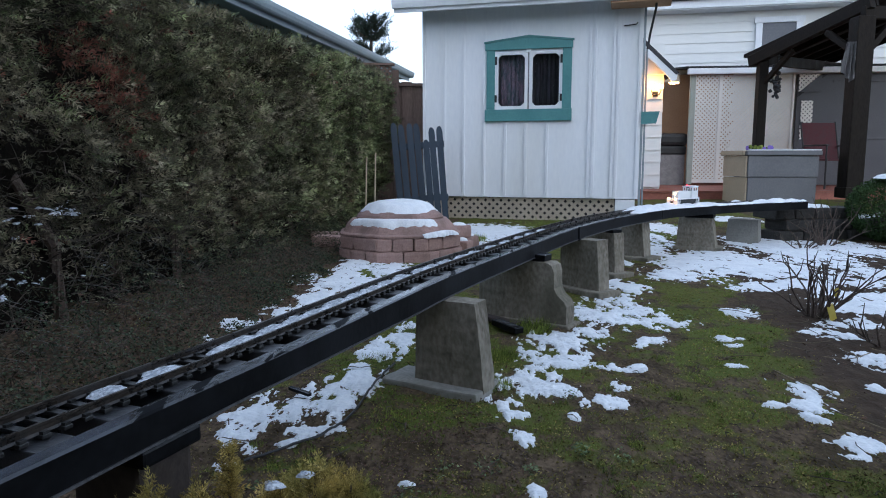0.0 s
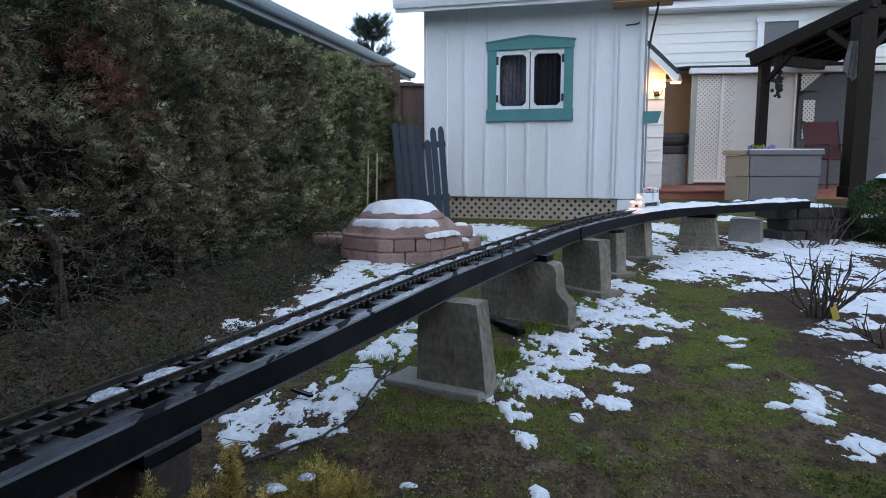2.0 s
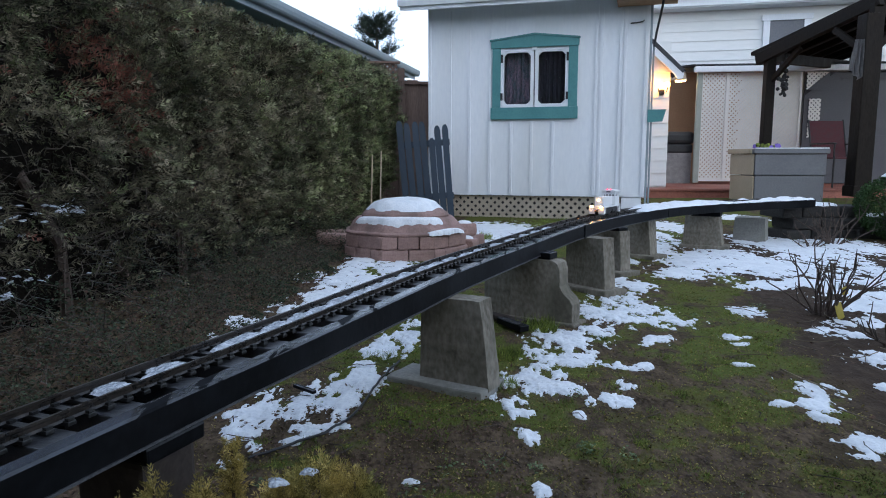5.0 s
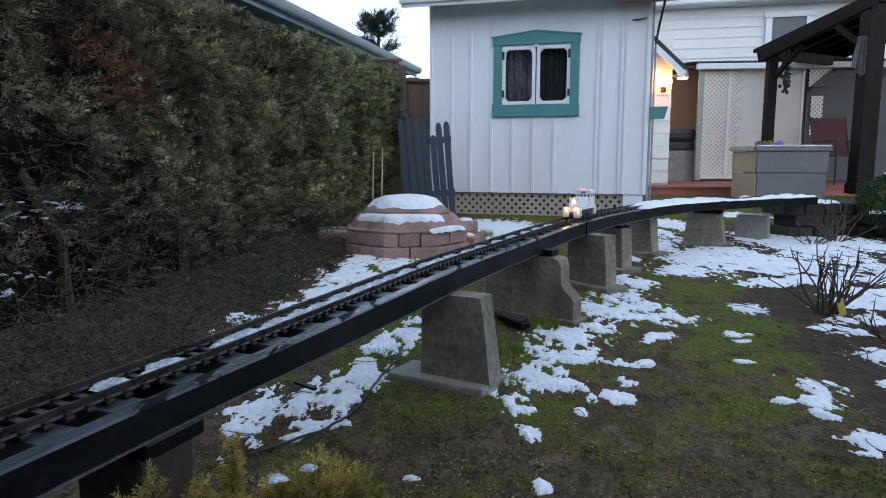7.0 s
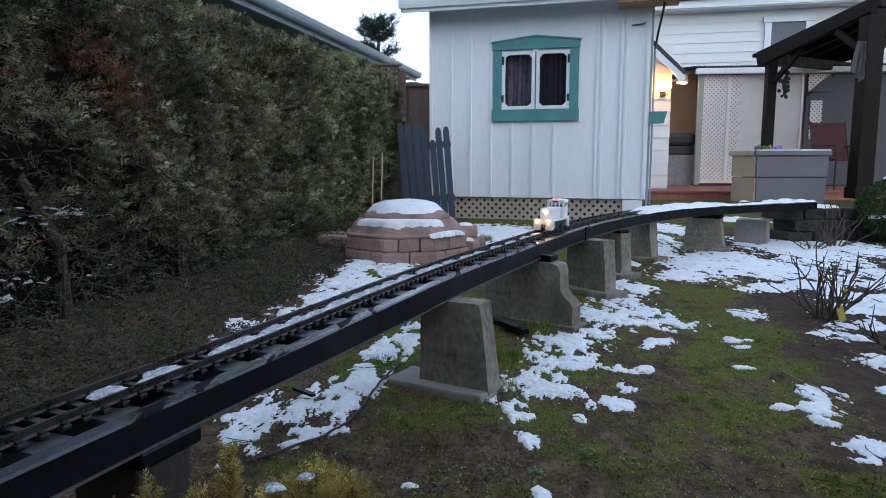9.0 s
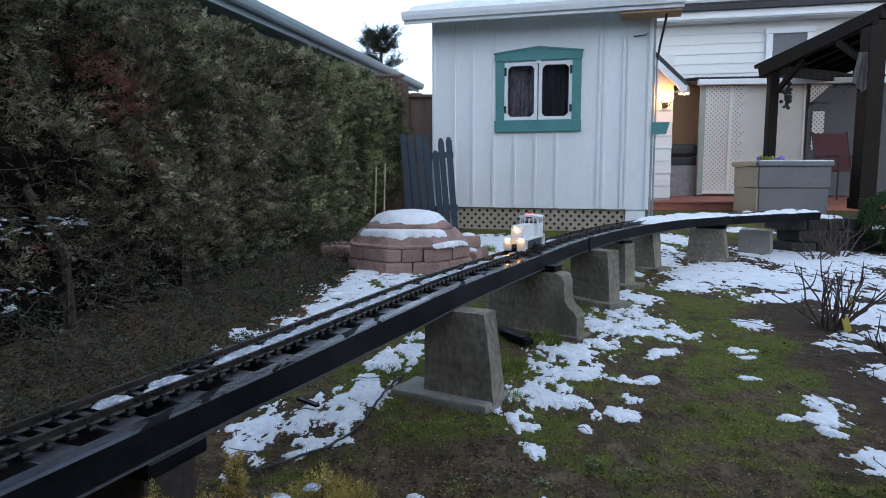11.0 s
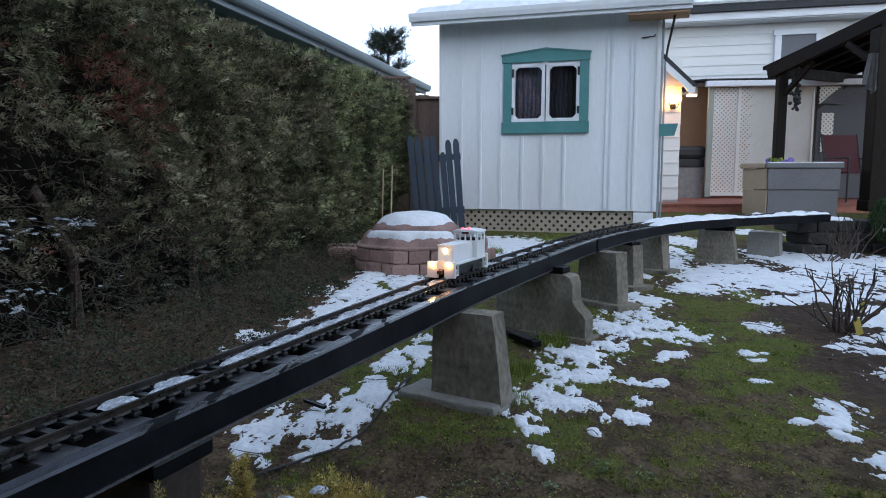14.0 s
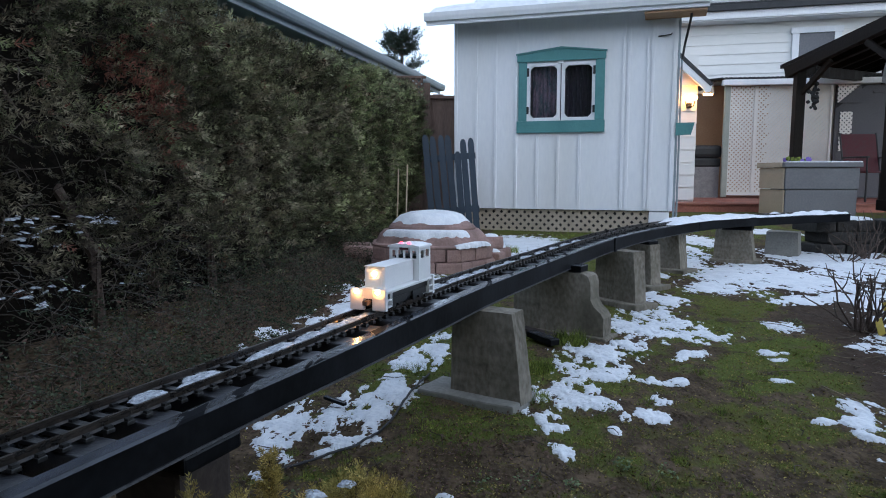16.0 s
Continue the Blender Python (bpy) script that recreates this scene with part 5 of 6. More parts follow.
SNOW_UNDER = [(-0.16, 2.21, 0.073, 0.156), (-0.22, 2.07, 0.043, 0.05), (-0.13, 2.4, 0.05, 0.066), (-0.22, 1.78, 0.066, 0.093), (-0.29, 1.73, 0.057, 0.071), (-0.34, 1.61, 0.066, 0.077), (-0.45, 1.55, 0.064, 0.065), (-0.45, 1.43, 0.053, 0.05), (-0.28, 1.43, 0.053, 0.04), (-0.25, 1.61, 0.029, 0.096), (-0.45, 1.69, 0.028, 0.042), (-0.4, 1.34, 0.028, 0.033), (-0.42, 1.27, 0.021, 0.029), (-0.33, 1.37, 0.028, 0.02), (-0.24, 1.92, 0.032, 0.027)]
SNOW_LAWN = [(0.39, 2.21, 0.091, 0.113), (0.28, 1.99, 0.049, 0.127), (0.37, 1.98, 0.066, 0.058), (0.22, 1.78, 0.066, 0.093), (0.29, 1.73, 0.057, 0.044), (0.15, 1.63, 0.034, 0.063), (0.17, 1.55, 0.023, 0.029), (0.5, 2.32, 0.086, 0.07), (0.6, 2.59, 0.096, 0.211), (0.71, 2.68, 0.133, 0.165), (0.77, 2.48, 0.103, 0.089), (0.84, 2.44, 0.05, 0.06), (0.72, 2.91, 0.096, 0.217), (0.74, 3.33, 0.082, 0.281), (0.88, 3.23, 0.08, 0.149), (0.69, 2.2, 0.055, 0.049), (0.18, 1.43, 0.021, 0.028), (0.42, 1.64, 0.051, 0.044), (0.46, 1.75, 0.026, 0.059), (0.31, 1.54, 0.013, 0.025), (0.17, 1.17, 0.015, 0.021), (0.5, 1.92, 0.04, 0.027), (0.57, 1.92, 0.022, 0.022), (-0.07, 1.2, 0.014, 0.009)]
SNOW_RIGHT = [(1.5, 3.89, 0.286, 0.422), (1.24, 3.56, 0.147, 0.179), (1.73, 3.93, 0.318, 0.597), (2.29, 4.53, 0.294, 0.622), (2.74, 4.64, 0.228, 0.478), (2.31, 3.72, 0.121, 0.537), (1.94, 3.47, 0.115, 0.171), (1.48, 3.23, 0.134, 0.119), (1.17, 2.64, 0.066, 0.06), (1.73, 2.96, 0.122, 0.125), (1.72, 2.74, 0.113, 0.193), (1.29, 2.31, 0.077, 0.047), (1.34, 2.24, 0.083, 0.058), (1.28, 1.98, 0.066, 0.092), (1.55, 2.48, 0.082, 0.089), (0.96, 2.24, 0.033, 0.022), (0.95, 2.15, 0.027, 0.027)]
SNOW_ROSES = [(1.75, 3.25, 0.16, 0.12), (1.62, 2.72, 0.12, 0.12), (1.86, 2.66, 0.12, 0.12), (2.02, 3.26, 0.14, 0.14), (1.5, 2.42, 0.1, 0.06), (1.63, 2.28, 0.1, 0.08), (1.9, 2.95, 0.2, 0.08)]
SNOW_BED = [(0.94, 1.73, 0.06, 0.062), (0.9, 1.62, 0.043, 0.055), (0.87, 1.53, 0.025, 0.035), (0.82, 1.62, 0.03, 0.016), (0.9, 1.39, 0.046, 0.041), (0.85, 1.33, 0.033, 0.019), (1.14, 1.73, 0.02, 0.031), (1.4, 4.64, 0.114, 0.478), (1.61, 5.34, 0.087, 0.628), (1.9, 5.96, 0.196, 0.491), (2.95, 6.9, 0.228, 0.395), (0.85, 1.94, 0.029, 0.028), (1.6, 4.2, 0.139, 0.247), (1.01, 3.95, 0.082, 0.11)]


def snow_depth(x, y):
    best = np.full(np.shape(x), -9.0)
    for cx, cy, rx, ry in SNOW_BEYOND + SNOW_UNDER + SNOW_LAWN + SNOW_RIGHT + SNOW_ROSES + SNOW_BED:
        d = 1.15 - np.sqrt(((x - cx) / rx) ** 2 + ((y - cy) / ry) ** 2)
        best = np.maximum(best, np.minimum(d, 0.7))
    rag = 0.55 * vnoise(x, y * 0.55, 8.0, 11) + 1.0 * vnoise(x, y * 0.45, 30.0, 12) + 0.7 * vnoise(x, y * 0.45, 64.0, 14) + 0.4 * vnoise(x, y * 0.5, 150.0, 15)
    return best + rag * np.clip(1.3 - 0.10 * y, 0.6, 1.0) - 0.14


def build_snow():
    made_v, made_f, base = [], [], 0
    for xa, xb, ya, yb, step in ((-1.0, 1.5, 1.05, 3.0, 0.0045), (-1.0, 3.1, 3.0, 5.4, 0.012), (1.5, 2.2, 1.05, 3.0, 0.016), (-0.2, 3.4, 5.4, 7.4, 0.03)):
        xs, ys = np.arange(xa, xb + step * 0.5, step), np.arange(ya, yb + step * 0.5, step)
        X, Y = np.meshgrid(xs, ys)
        D = snow_depth(X, Y)
        thick = 0.0075 * np.clip(D, 0, 0.9) ** 0.8 * (1 + 0.5 * vnoise(X, Y, 22, 13)) + np.where(D > 0, 0.0008, -0.004)
        Z = ground_height(X, Y) + thick
        nx = len(xs)
        i = np.arange((len(ys) - 1) * (nx - 1))
        j = i // (nx - 1) * nx + i % (nx - 1)
        f = np.stack([j, j + 1, j + nx + 1, j + nx], -1)
        f = f[(D.ravel()[f] > -0.02).any(1)]
        made_v.append(np.stack([X, Y, Z], -1).reshape(-1, 3))
        made_f.append(f + base)
        base += X.size
    v, f = np.concatenate(made_v), np.concatenate(made_f)
    used, f = np.unique(f, return_inverse=True)
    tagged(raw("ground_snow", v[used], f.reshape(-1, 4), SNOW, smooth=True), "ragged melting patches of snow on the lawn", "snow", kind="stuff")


build_snow()


def yaw_turns(rng, n, lean=0.5):
    a = rng.uniform(0, math.tau, n)
    up = np.stack([rng.normal(0, lean, n), rng.normal(0, lean, n), np.ones(n)], -1)
    up /= np.linalg.norm(up, axis=1, keepdims=True)
    x = np.stack([np.cos(a), np.sin(a), np.zeros(n)], -1)
    y = np.cross(up, x)
    y /= np.linalg.norm(y, axis=1, keepdims=True)
    return np.stack([np.cross(y, up), y, up], -1)


BLADES_V = np.array([(-0.05, 0, 0), (0.05, 0, 0), (0.16, 0.1, 0.95), (0.12, -0.08, 0), (0.2, 0.0, 0), (0.55, 0.1, 0.7), (-0.15, 0.05, 0), (-0.07, 0.0, 0), (-0.4, -0.25, 0.75), (0, 0.15, 0), (0.06, 0.2, 0), (0.05, 0.55, 0.6)])
BLADES_F = np.array([(0, 1, 2), (3, 4, 5), (6, 7, 8), (9, 10, 11)])


LEAF_V = np.array([(-0.5, 0, 0.05), (0, -0.28, 0.0), (0.55, 0, 0.1), (0, 0.28, 0.04)])
LEAF_F = np.array([(0, 1, 2, 3)])


def build_grass():
    rng = np.random.default_rng(7)
    n = 340000
    y = 0.95 + 8.0 * rng.random(n) ** 2.0
    x = rng.uniform(-0.75, 0.8, n) * np.maximum(y, 1.2) * 0.9 + 0.15
    keep = (rng.random(n) < (0.10 + grassy(x, y) ** 1.1) * (1 - 0.95 * flower_bed(x, y))) & (snow_depth(x, y) < 0.16)
    x, y = x[keep], y[keep]
    # sink blades that would stand inside the deck or the shed
    keep = ~((y > 6.4) & (x < 2.1)) & (y < 9.6)
    x, y = x[keep], y[keep]
    size = rng.uniform(0.004, 0.012, len(x)) * (0.55 + 0.6 * grassy(x, y) + 0.5 * (vnoise(x, y * 0.5, 11.0, 91) > 0.25))
    v, f = scatter(BLADES_V, BLADES_F, np.stack([x, y, ground_height(x, y) - 0.002], -1), yaw_turns(rng, len(x), 0.8), size)
    tagged(raw("grass", v, f, GRASS), "short sparse green grass", "grass", kind="stuff")
    # a low felt of moss, weeds and dry bits between
    n = 230000
    y = 0.95 + 5.5 * rng.random(n) ** 2.0
    x = rng.uniform(-0.7, 0.78, n) * np.maximum(y, 1.2) * 0.9 + 0.1
    keep = (rng.random(n) < (0.12 + 0.75 * grassy(x, y)) * (1 - 0.95 * flower_bed(x, y))) & (snow_depth(x, y) < 0.08) & ~((y > 6.4) & (x < 2.1))
    x, y = x[keep], y[keep]
    v, f = scatter(LEAF_V, LEAF_F, np.stack([x, y, ground_height(x, y) + rng.uniform(0.0, 0.006, len(x))], -1), yaw_turns(rng, len(x), 0.9), rng.uniform(0.0025, 0.0075, len(x)))
    tagged(raw("moss", v, f, MOSS), "low brownish green moss and weeds", "moss", kind="stuff")
    # small clumps: broad-leaved weeds and greener tussocks among the turf
    for i in range(64):
        cy = 1.1 + 1.9 * rng.random() ** 1.3
        cx = rng.uniform(-0.3, 0.52) * cy
        if float(snow_depth(np.array(cx), np.array(cy))) > 0 or float(flower_bed(cx, cy)) > 0.3:
            continue
        k = int(rng.integers(26, 60))
        a, q = rng.uniform(0, math.tau, k), np.sqrt(rng.random(k)) * rng.uniform(0.012, 0.034)
        x, y = cx + q * np.cos(a), cy + q * np.sin(a) * 1.5
        z = ground_height(x, y)
        if i % 3 == 0:
            v, f = scatter(LEAF_V, LEAF_F, np.stack([x, y, z + rng.uniform(0.002, 0.014, k)], -1), yaw_turns(rng, k, 0.6), rng.uniform(0.005, 0.010, k))
        else:
            v, f = scatter(BLADES_V * np.array([0.8, 0.8, 1.0]), BLADES_F, np.stack([x, y, z - 0.002], -1), yaw_turns(rng, k, 0.6), rng.uniform(0.010, 0.022, k))
        tagged(raw("weed_clump", v, f, (WEED, GRASS, GRASS)[i % 3]), "small low clump of weeds and grass in the lawn", "weeds", "weed clumps", "stuff")
    for cx, cy, r, h, k in ((0.31, 2.36, 0.07, 0.06, 170), (0.17, 2.02, 0.06, 0.045, 160), (0.15, 1.75, 0.04, 0.04, 90), (0.22, 5.1, 0.12, 0.07, 200), (-0.12, 1.52, 0.05, 0.03, 60), (-0.2, 2.0, 0.05, 0.03, 70), (1.9, 6.9, 0.3, 0.10, 240), (0.95, 6.35, 0.55, 0.05, 260)):
        a, q = rng.uniform(0, math.tau, k), np.sqrt(rng.random(k))
        x, y = cx + r * q * np.cos(a), cy + r * q * np.sin(a)
        v, f = scatter(BLADES_V * np.array([0.5, 0.5, 1.0]), BLADES_F, np.stack([x, y, ground_height(x, y) - 0.003], -1), yaw_turns(rng, k, 0.35), h * rng.uniform(0.5, 1.1, k))
        tagged(raw("grass_tuft", v, f, GRASS), "tuft of taller green grass", "grass", "grass tufts", "stuff")


build_grass()


def build_litter():
    rng = np.random.default_rng(17)
    n = 6500
    y = 1.0 + 5.0 * rng.random(n) ** 1.6
    x = np.where(rng.random(n) < 0.7, rng.uniform(-1.25, -0.45, n), rng.uniform(-0.5, 0.75, n) * y)
    keep = snow_depth(x, y) < 0.35
    x, y = x[keep], y[keep]
    k = len(x)
    v, f = scatter(LEAF_V, LEAF_F, np.stack([x, y, ground_height(x, y) + 0.004 + np.maximum(snow_depth(x, y), 0) * 0.012], -1), yaw_turns(rng, k, 0.5), rng.uniform(0.004, 0.014, k))
    tagged(raw("leaf_litter", v, f, DEADLEAF), "scattered brown dead leaves", "leaves", kind="stuff")
    n = 3600
    y, x = 1.12 + 0.6 * rng.random(n) ** 1.2, rng.uniform(-0.42, 0.16, n)
    keep = (snow_depth(x, y) < 0.1) & (vnoise(x, y * 0.6, 7.0, 37) > -0.2)
    x, y = x[keep], y[keep]
    v, f = scatter(LEAF_V, LEAF_F, np.stack([x, y, ground_height(x, y) + 0.003 + 0.006 * rng.random(len(x))], -1), yaw_turns(rng, len(x), 0.6), rng.uniform(0.003, 0.009, len(x)))
    tagged(raw("leaf_litter", v, f, DEADLEAF), "damp reddish brown leaf litter beneath the railway", "leaves", kind="stuff")
    bm = bmesh.new()
    for i in range(260):
        yy = 1.05 + 4.0 * rng.random() ** 1.5
        xx = rng.uniform(-1.1, 0.72 * yy)
        a, ln = rng.uniform(0, math.tau), rng.uniform(0.02, 0.08)
        z = float(ground_height(xx, yy)) + 0.004
        tube(bm, [(xx, yy, z), (xx + ln * 0.5 * math.cos(a), yy + ln * 0.5 * math.sin(a), z + 0.006), (xx + ln * math.cos(a + 0.3), yy + ln * math.sin(a + 0.3), z + 0.002)], 0.0011, 4)
    tagged(part("fallen_twigs", bm, TWIG), "thin fallen twigs on the lawn", "twigs", kind="stuff")
    # small clods and pebbles
    bm = bmesh.new()
    bmesh.ops.create_icosphere(bm, subdivisions=1, radius=1)
    ico_v = np.array([v.co[:] for v in bm.verts]) * np.array([1, 0.8, 0.55])
    ico_f = np.array([[v.index for v in f.verts] for f in bm.faces])
    bm.free()
    n = 5200
    y = 1.0 + 3.6 * rng.random(n) ** 1.8
    x = rng.uniform(-0.55, 0.72, n) * y
    keep = (grassy(x, y) < 0.5) & (snow_depth(x, y) < 0.05)
    x, y = x[keep], y[keep]
    v, f = scatter(ico_v, ico_f, np.stack([x, y, ground_height(x, y)], -1), yaw_turns(rng, len(x), 0.4), rng.uniform(0.0015, 0.0045, len(x)))
    tagged(raw("soil_clods", v, f, BARK), "small clods of dark damp earth", "soil", kind="stuff")


build_litter()


# ---- cedar hedge ----
def frond():
    """A flat spray of scaly leaflets along a stem of length one, in the x-y plane."""
    v, f = [], []
    stem = [(0.0, 0.0, 0.0), (0.34, 0.02, 0.03), (0.68, -0.02, 0.03), (1.05, 0.05, -0.05)]
    v.extend(stem)

    def leaf(base, a, ln, w, droop):
        x, y, z = v[base]
        c, s = math.cos(a), math.sin(a)
        k = len(v)
        for p, q, d in ((0.45 * ln, -w, 0.3), (ln, 0, 1.0), (0.45 * ln, w, 0.3)):
            v.append((x + c * p - s * q, y + s * p + c * q, z + droop * d))
        f.append((base, k, k + 1, k + 2))

    for i in range(3):
        (x0, y0, z0), (x1, y1, z1) = stem[i], stem[i + 1]
        k = len(v)
        v.extend([((x0 + x1) / 2, (y0 + y1) / 2 - 0.035, (z0 + z1) / 2), ((x0 + x1) / 2, (y0 + y1) / 2 + 0.035, (z0 + z1) / 2)])
        f.append((i, k, i + 1, k + 1))
    for base, a, ln, droop in ((0, 0.62, 0.5, -0.06), (0, -0.55, 0.58, 0.05), (1, 0.5, 0.52, 0.04), (1, -0.62, 0.44, -0.05), (2, 0.6, 0.36, -0.04), (2, -0.5, 0.38, 0.03)):
        leaf(base, a, ln, 0.038, droop)
    return np.array(v), np.array(f)


FROND_V, FROND_F = frond()


def hedge_face(y, z):
    """x of the hedge's face, bulging unevenly and leaning back to its top."""
    low, top = -0.92 - 0.10 * (5 - y), -1.05 - 0.20 * (5 - y)
    k = np.clip(z / 1.5, 0, 1) ** 1.25
    return low * (1 - k) + top * k + 0.10 * vnoise(y, z, 1.9, 21) + 0.13 * vnoise(y, z, 6.0, 22) - 0.22 * np.clip((z - 1.33) / 0.2, 0, 1) ** 2 - 0.21 * np.clip((y - 5.0) / 1.8, 0, 1) * np.clip((0.75 - z) / 0.75, 0, 1) ** 1.4 - 0.13 * (1 - np.abs(np.sin(np.pi * (y + 0.09 * vnoise(z, y, 2.0, 33)) / 0.52))) ** 2.5


def build_hedge():
    hedge = thing("cedar_hedge", "tall clipped cedar hedge, green with browned patches and bare twiggy base", "hedge")
    rng = np.random.default_rng(31)
    n = 100000
    y = 0.55 + 7.1 * rng.random(n) ** 1.25
    z = 1.52 * rng.random(n) ** 0.85 + 0.05 * vnoise(y, y * 0 + 3.0, 4, 9)
    depth = rng.exponential(0.05, n) - 0.04
    bare = np.clip((0.42 - z) / 0.3, 0, 1) * np.clip((5.4 - y) / 1.5, 0.25, 1)
    gap = vnoise(y, z, 3.6, 25) < -0.33
    hole = vnoise(y * 1.3, z, 9.0, 77) < -0.13 + 0.3 * np.clip((3.0 - y) / 1.0, 0, 1)
    depth = depth + np.where(hole, 0.075, 0.0)
    keep = (rng.random(n) > 0.86 * bare) & ~(hole & (rng.random(n) < 0.82)) & ~(gap & (rng.random(n) < 0.75)) & (z > 0.03)
    y, z, depth = y[keep], z[keep], depth[keep]
    z = z * (1 - 0.075 * np.exp(-((y - 4.4) / 1.4) ** 2))
    x = hedge_face(y, z) - depth
    # the stretch that goes on beside and behind the camera
    b = 14000
    yb, zb = -2.4 + 2.95 * rng.random(b), 1.5 * rng.random(b)
    xb = hedge_face(yb, zb) - rng.exponential(0.04, b)
    x, y, z, depth = np.concatenate([x, xb]), np.concatenate([y, yb]), np.concatenate([z, zb]), np.concatenate([depth, xb])
    # the clipped top
    m = 9000
    yt = 0.55 + 7.0 * rng.random(m)
    zt = 1.47 - 0.11 * np.exp(-((yt - 4.4) / 1.4) ** 2) + 0.05 * vnoise(yt, yt * 0 + 3.0, 4, 9) + rng.normal(0, 0.02, m)
    xt = hedge_face(yt, 1.3) - 0.12 - rng.random(m) * 0.5
    # the end that faces the shed
    e = 5000
    ze, xe = 1.5 * rng.random(e), None
    xe = hedge_face(np.full(e, 7.6), ze) - rng.random(e) * 0.5
    ye = 7.62 + 0.06 * vnoise(xe, ze, 4, 3)
    x, y, z = np.concatenate([x, xt, xe]), np.concatenate([y, yt, ye]), np.concatenate([z, zt, ze])
    k = len(x)
    out = np.tile(np.array([1.0, -0.25, 0.0]), (k, 1))
    out[len(depth):len(depth) + m] = (0.1, 0, 1)
    out[len(depth) + m:] = (0.2, 1, 0)
    flow = np.stack([0 * y, 0.7 * vnoise(y, z, 3.0, 71), 0.15 + 0.8 * vnoise(y, z, 3.0, 72)], -1)
    ahead = out + rng.normal(0, 0.42, (k, 3)) + flow
    size = (0.026 + 0.062 * rng.random(k) ** 1.7) * np.clip(0.42 + 0.165 * y, 0.66, 1.2)
    turn = turns_from(ahead, rng.normal(0, 1, (k, 3)), rng.uniform(0, math.tau, k))
    red = (((y - 2.72) / 0.15) ** 2 + ((z - 0.9) / 0.24) ** 2 < 1) | (((y - 2.74) / 0.08) ** 2 + ((z - 0.62) / 0.1) ** 2 < 1)
    red &= rng.random(k) < 0.75 - 0.6 * np.clip(np.hypot((y - 2.72) / 0.15, (z - 0.9) / 0.24), 0, 1)
    red |= rng.random(k) < 0.006
    dull = ~red & (rng.random(k) < np.clip(0.68 - 0.10 * (y - 1.5) + 0.6 * vnoise(y, z, 2.3, 27), 0.06, 0.92))
    fresh = ~red & ~dull & (rng.random(k) < np.clip((y - 4.2) / 2.2, 0.08, 0.7) + 0.5 * vnoise(y, z, 2.6, 61))
    for name, pick, material, label in (("foliage", ~red & ~dull & ~fresh, CEDAR, ""), ("fresh_foliage", fresh, CEDAR_FRESH, "brighter green foliage"), ("dull_foliage", dull, CEDAR_DUSTY, "dull olive-brown winter foliage"), ("browned_foliage", red, CEDAR_DRY, "dead rust-brown foliage")):
        v, f = scatter(FROND_V, FROND_F, np.stack([x, y, z], -1)[pick], turn[pick], size[pick])
        ob = raw(name, v, f, material, hedge)
        ob["kind"] = "stuff"
        if label:
            ob["label"] = label
    # near-black sheet behind the foliage: the shade of its gaps put into colour
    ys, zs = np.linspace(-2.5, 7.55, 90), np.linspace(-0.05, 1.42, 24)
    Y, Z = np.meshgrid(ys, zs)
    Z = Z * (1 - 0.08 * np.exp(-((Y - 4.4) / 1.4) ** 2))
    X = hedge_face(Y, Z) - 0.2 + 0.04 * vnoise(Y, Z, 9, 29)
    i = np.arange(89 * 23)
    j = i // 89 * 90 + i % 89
    core = raw("inner_growth", np.stack([X, Y, Z], -1).reshape(-1, 3), np.stack([j, j + 1, j + 91, j + 90], -1), mat("painted_hedge_shade", (0.005, 0.005, 0.004), (0.014, 0.011, 0.009), 20, 0.95, 0.8, 90, spec=0.02), hedge, True)
    core["label"] = "near-black sheet painted as the shade inside the hedge"
    # stems and bare twigs low down
    rr = random.Random(12)
    for i in range(16):
        yy = 0.7 + i * 0.43 + rr.uniform(-0.08, 0.08)
        xx = float(hedge_face(np.array(yy), np.array(0.2))) - 0.2
        part("trunk", tube(bmesh.new(), [(xx, yy, -0.02), (xx - 0.02, yy + 0.02, 0.3), (xx - 0.12 - 0.05 * (5 - yy), yy - 0.02, 0.8), (xx - 0.25 - 0.1 * (5 - yy), yy, 1.25)], [0.026, 0.021, 0.015, 0.006], 7), BARK, hedge)
    bm = bmesh.new()
    for i in range(1500):
        yy = 0.7 + 4.6 * rr.random() ** 1.3
        zz = rr.uniform(0.02, 0.5) if i % 2 else rr.uniform(0.3, 1.4)
        xx = float(hedge_face(np.array(yy), np.array(zz))) - rr.uniform(0.0, 0.16)
        p = Vector((xx, yy, zz))
        d = Vector((rr.uniform(0.1, 1), rr.uniform(-1, 1), rr.uniform(-0.5, 0.6))).normalized()
        pts = [p]
        for q in range(4):
            d = (d + Vector((rr.gauss(0, 0.35), rr.gauss(0, 0.35), rr.gauss(0, 0.35)))).normalized()
            pts.append(pts[-1] + d * rr.uniform(0.025, 0.06))
        tube(bm, pts, [0.0022, 0.0018, 0.0014, 0.001, 0.0006], 4)
    tw = part("twig_tangle", bm, TWIG, hedge, "tangle of bare grey twigs")
    tw["kind"] = "stuff"


build_hedge()


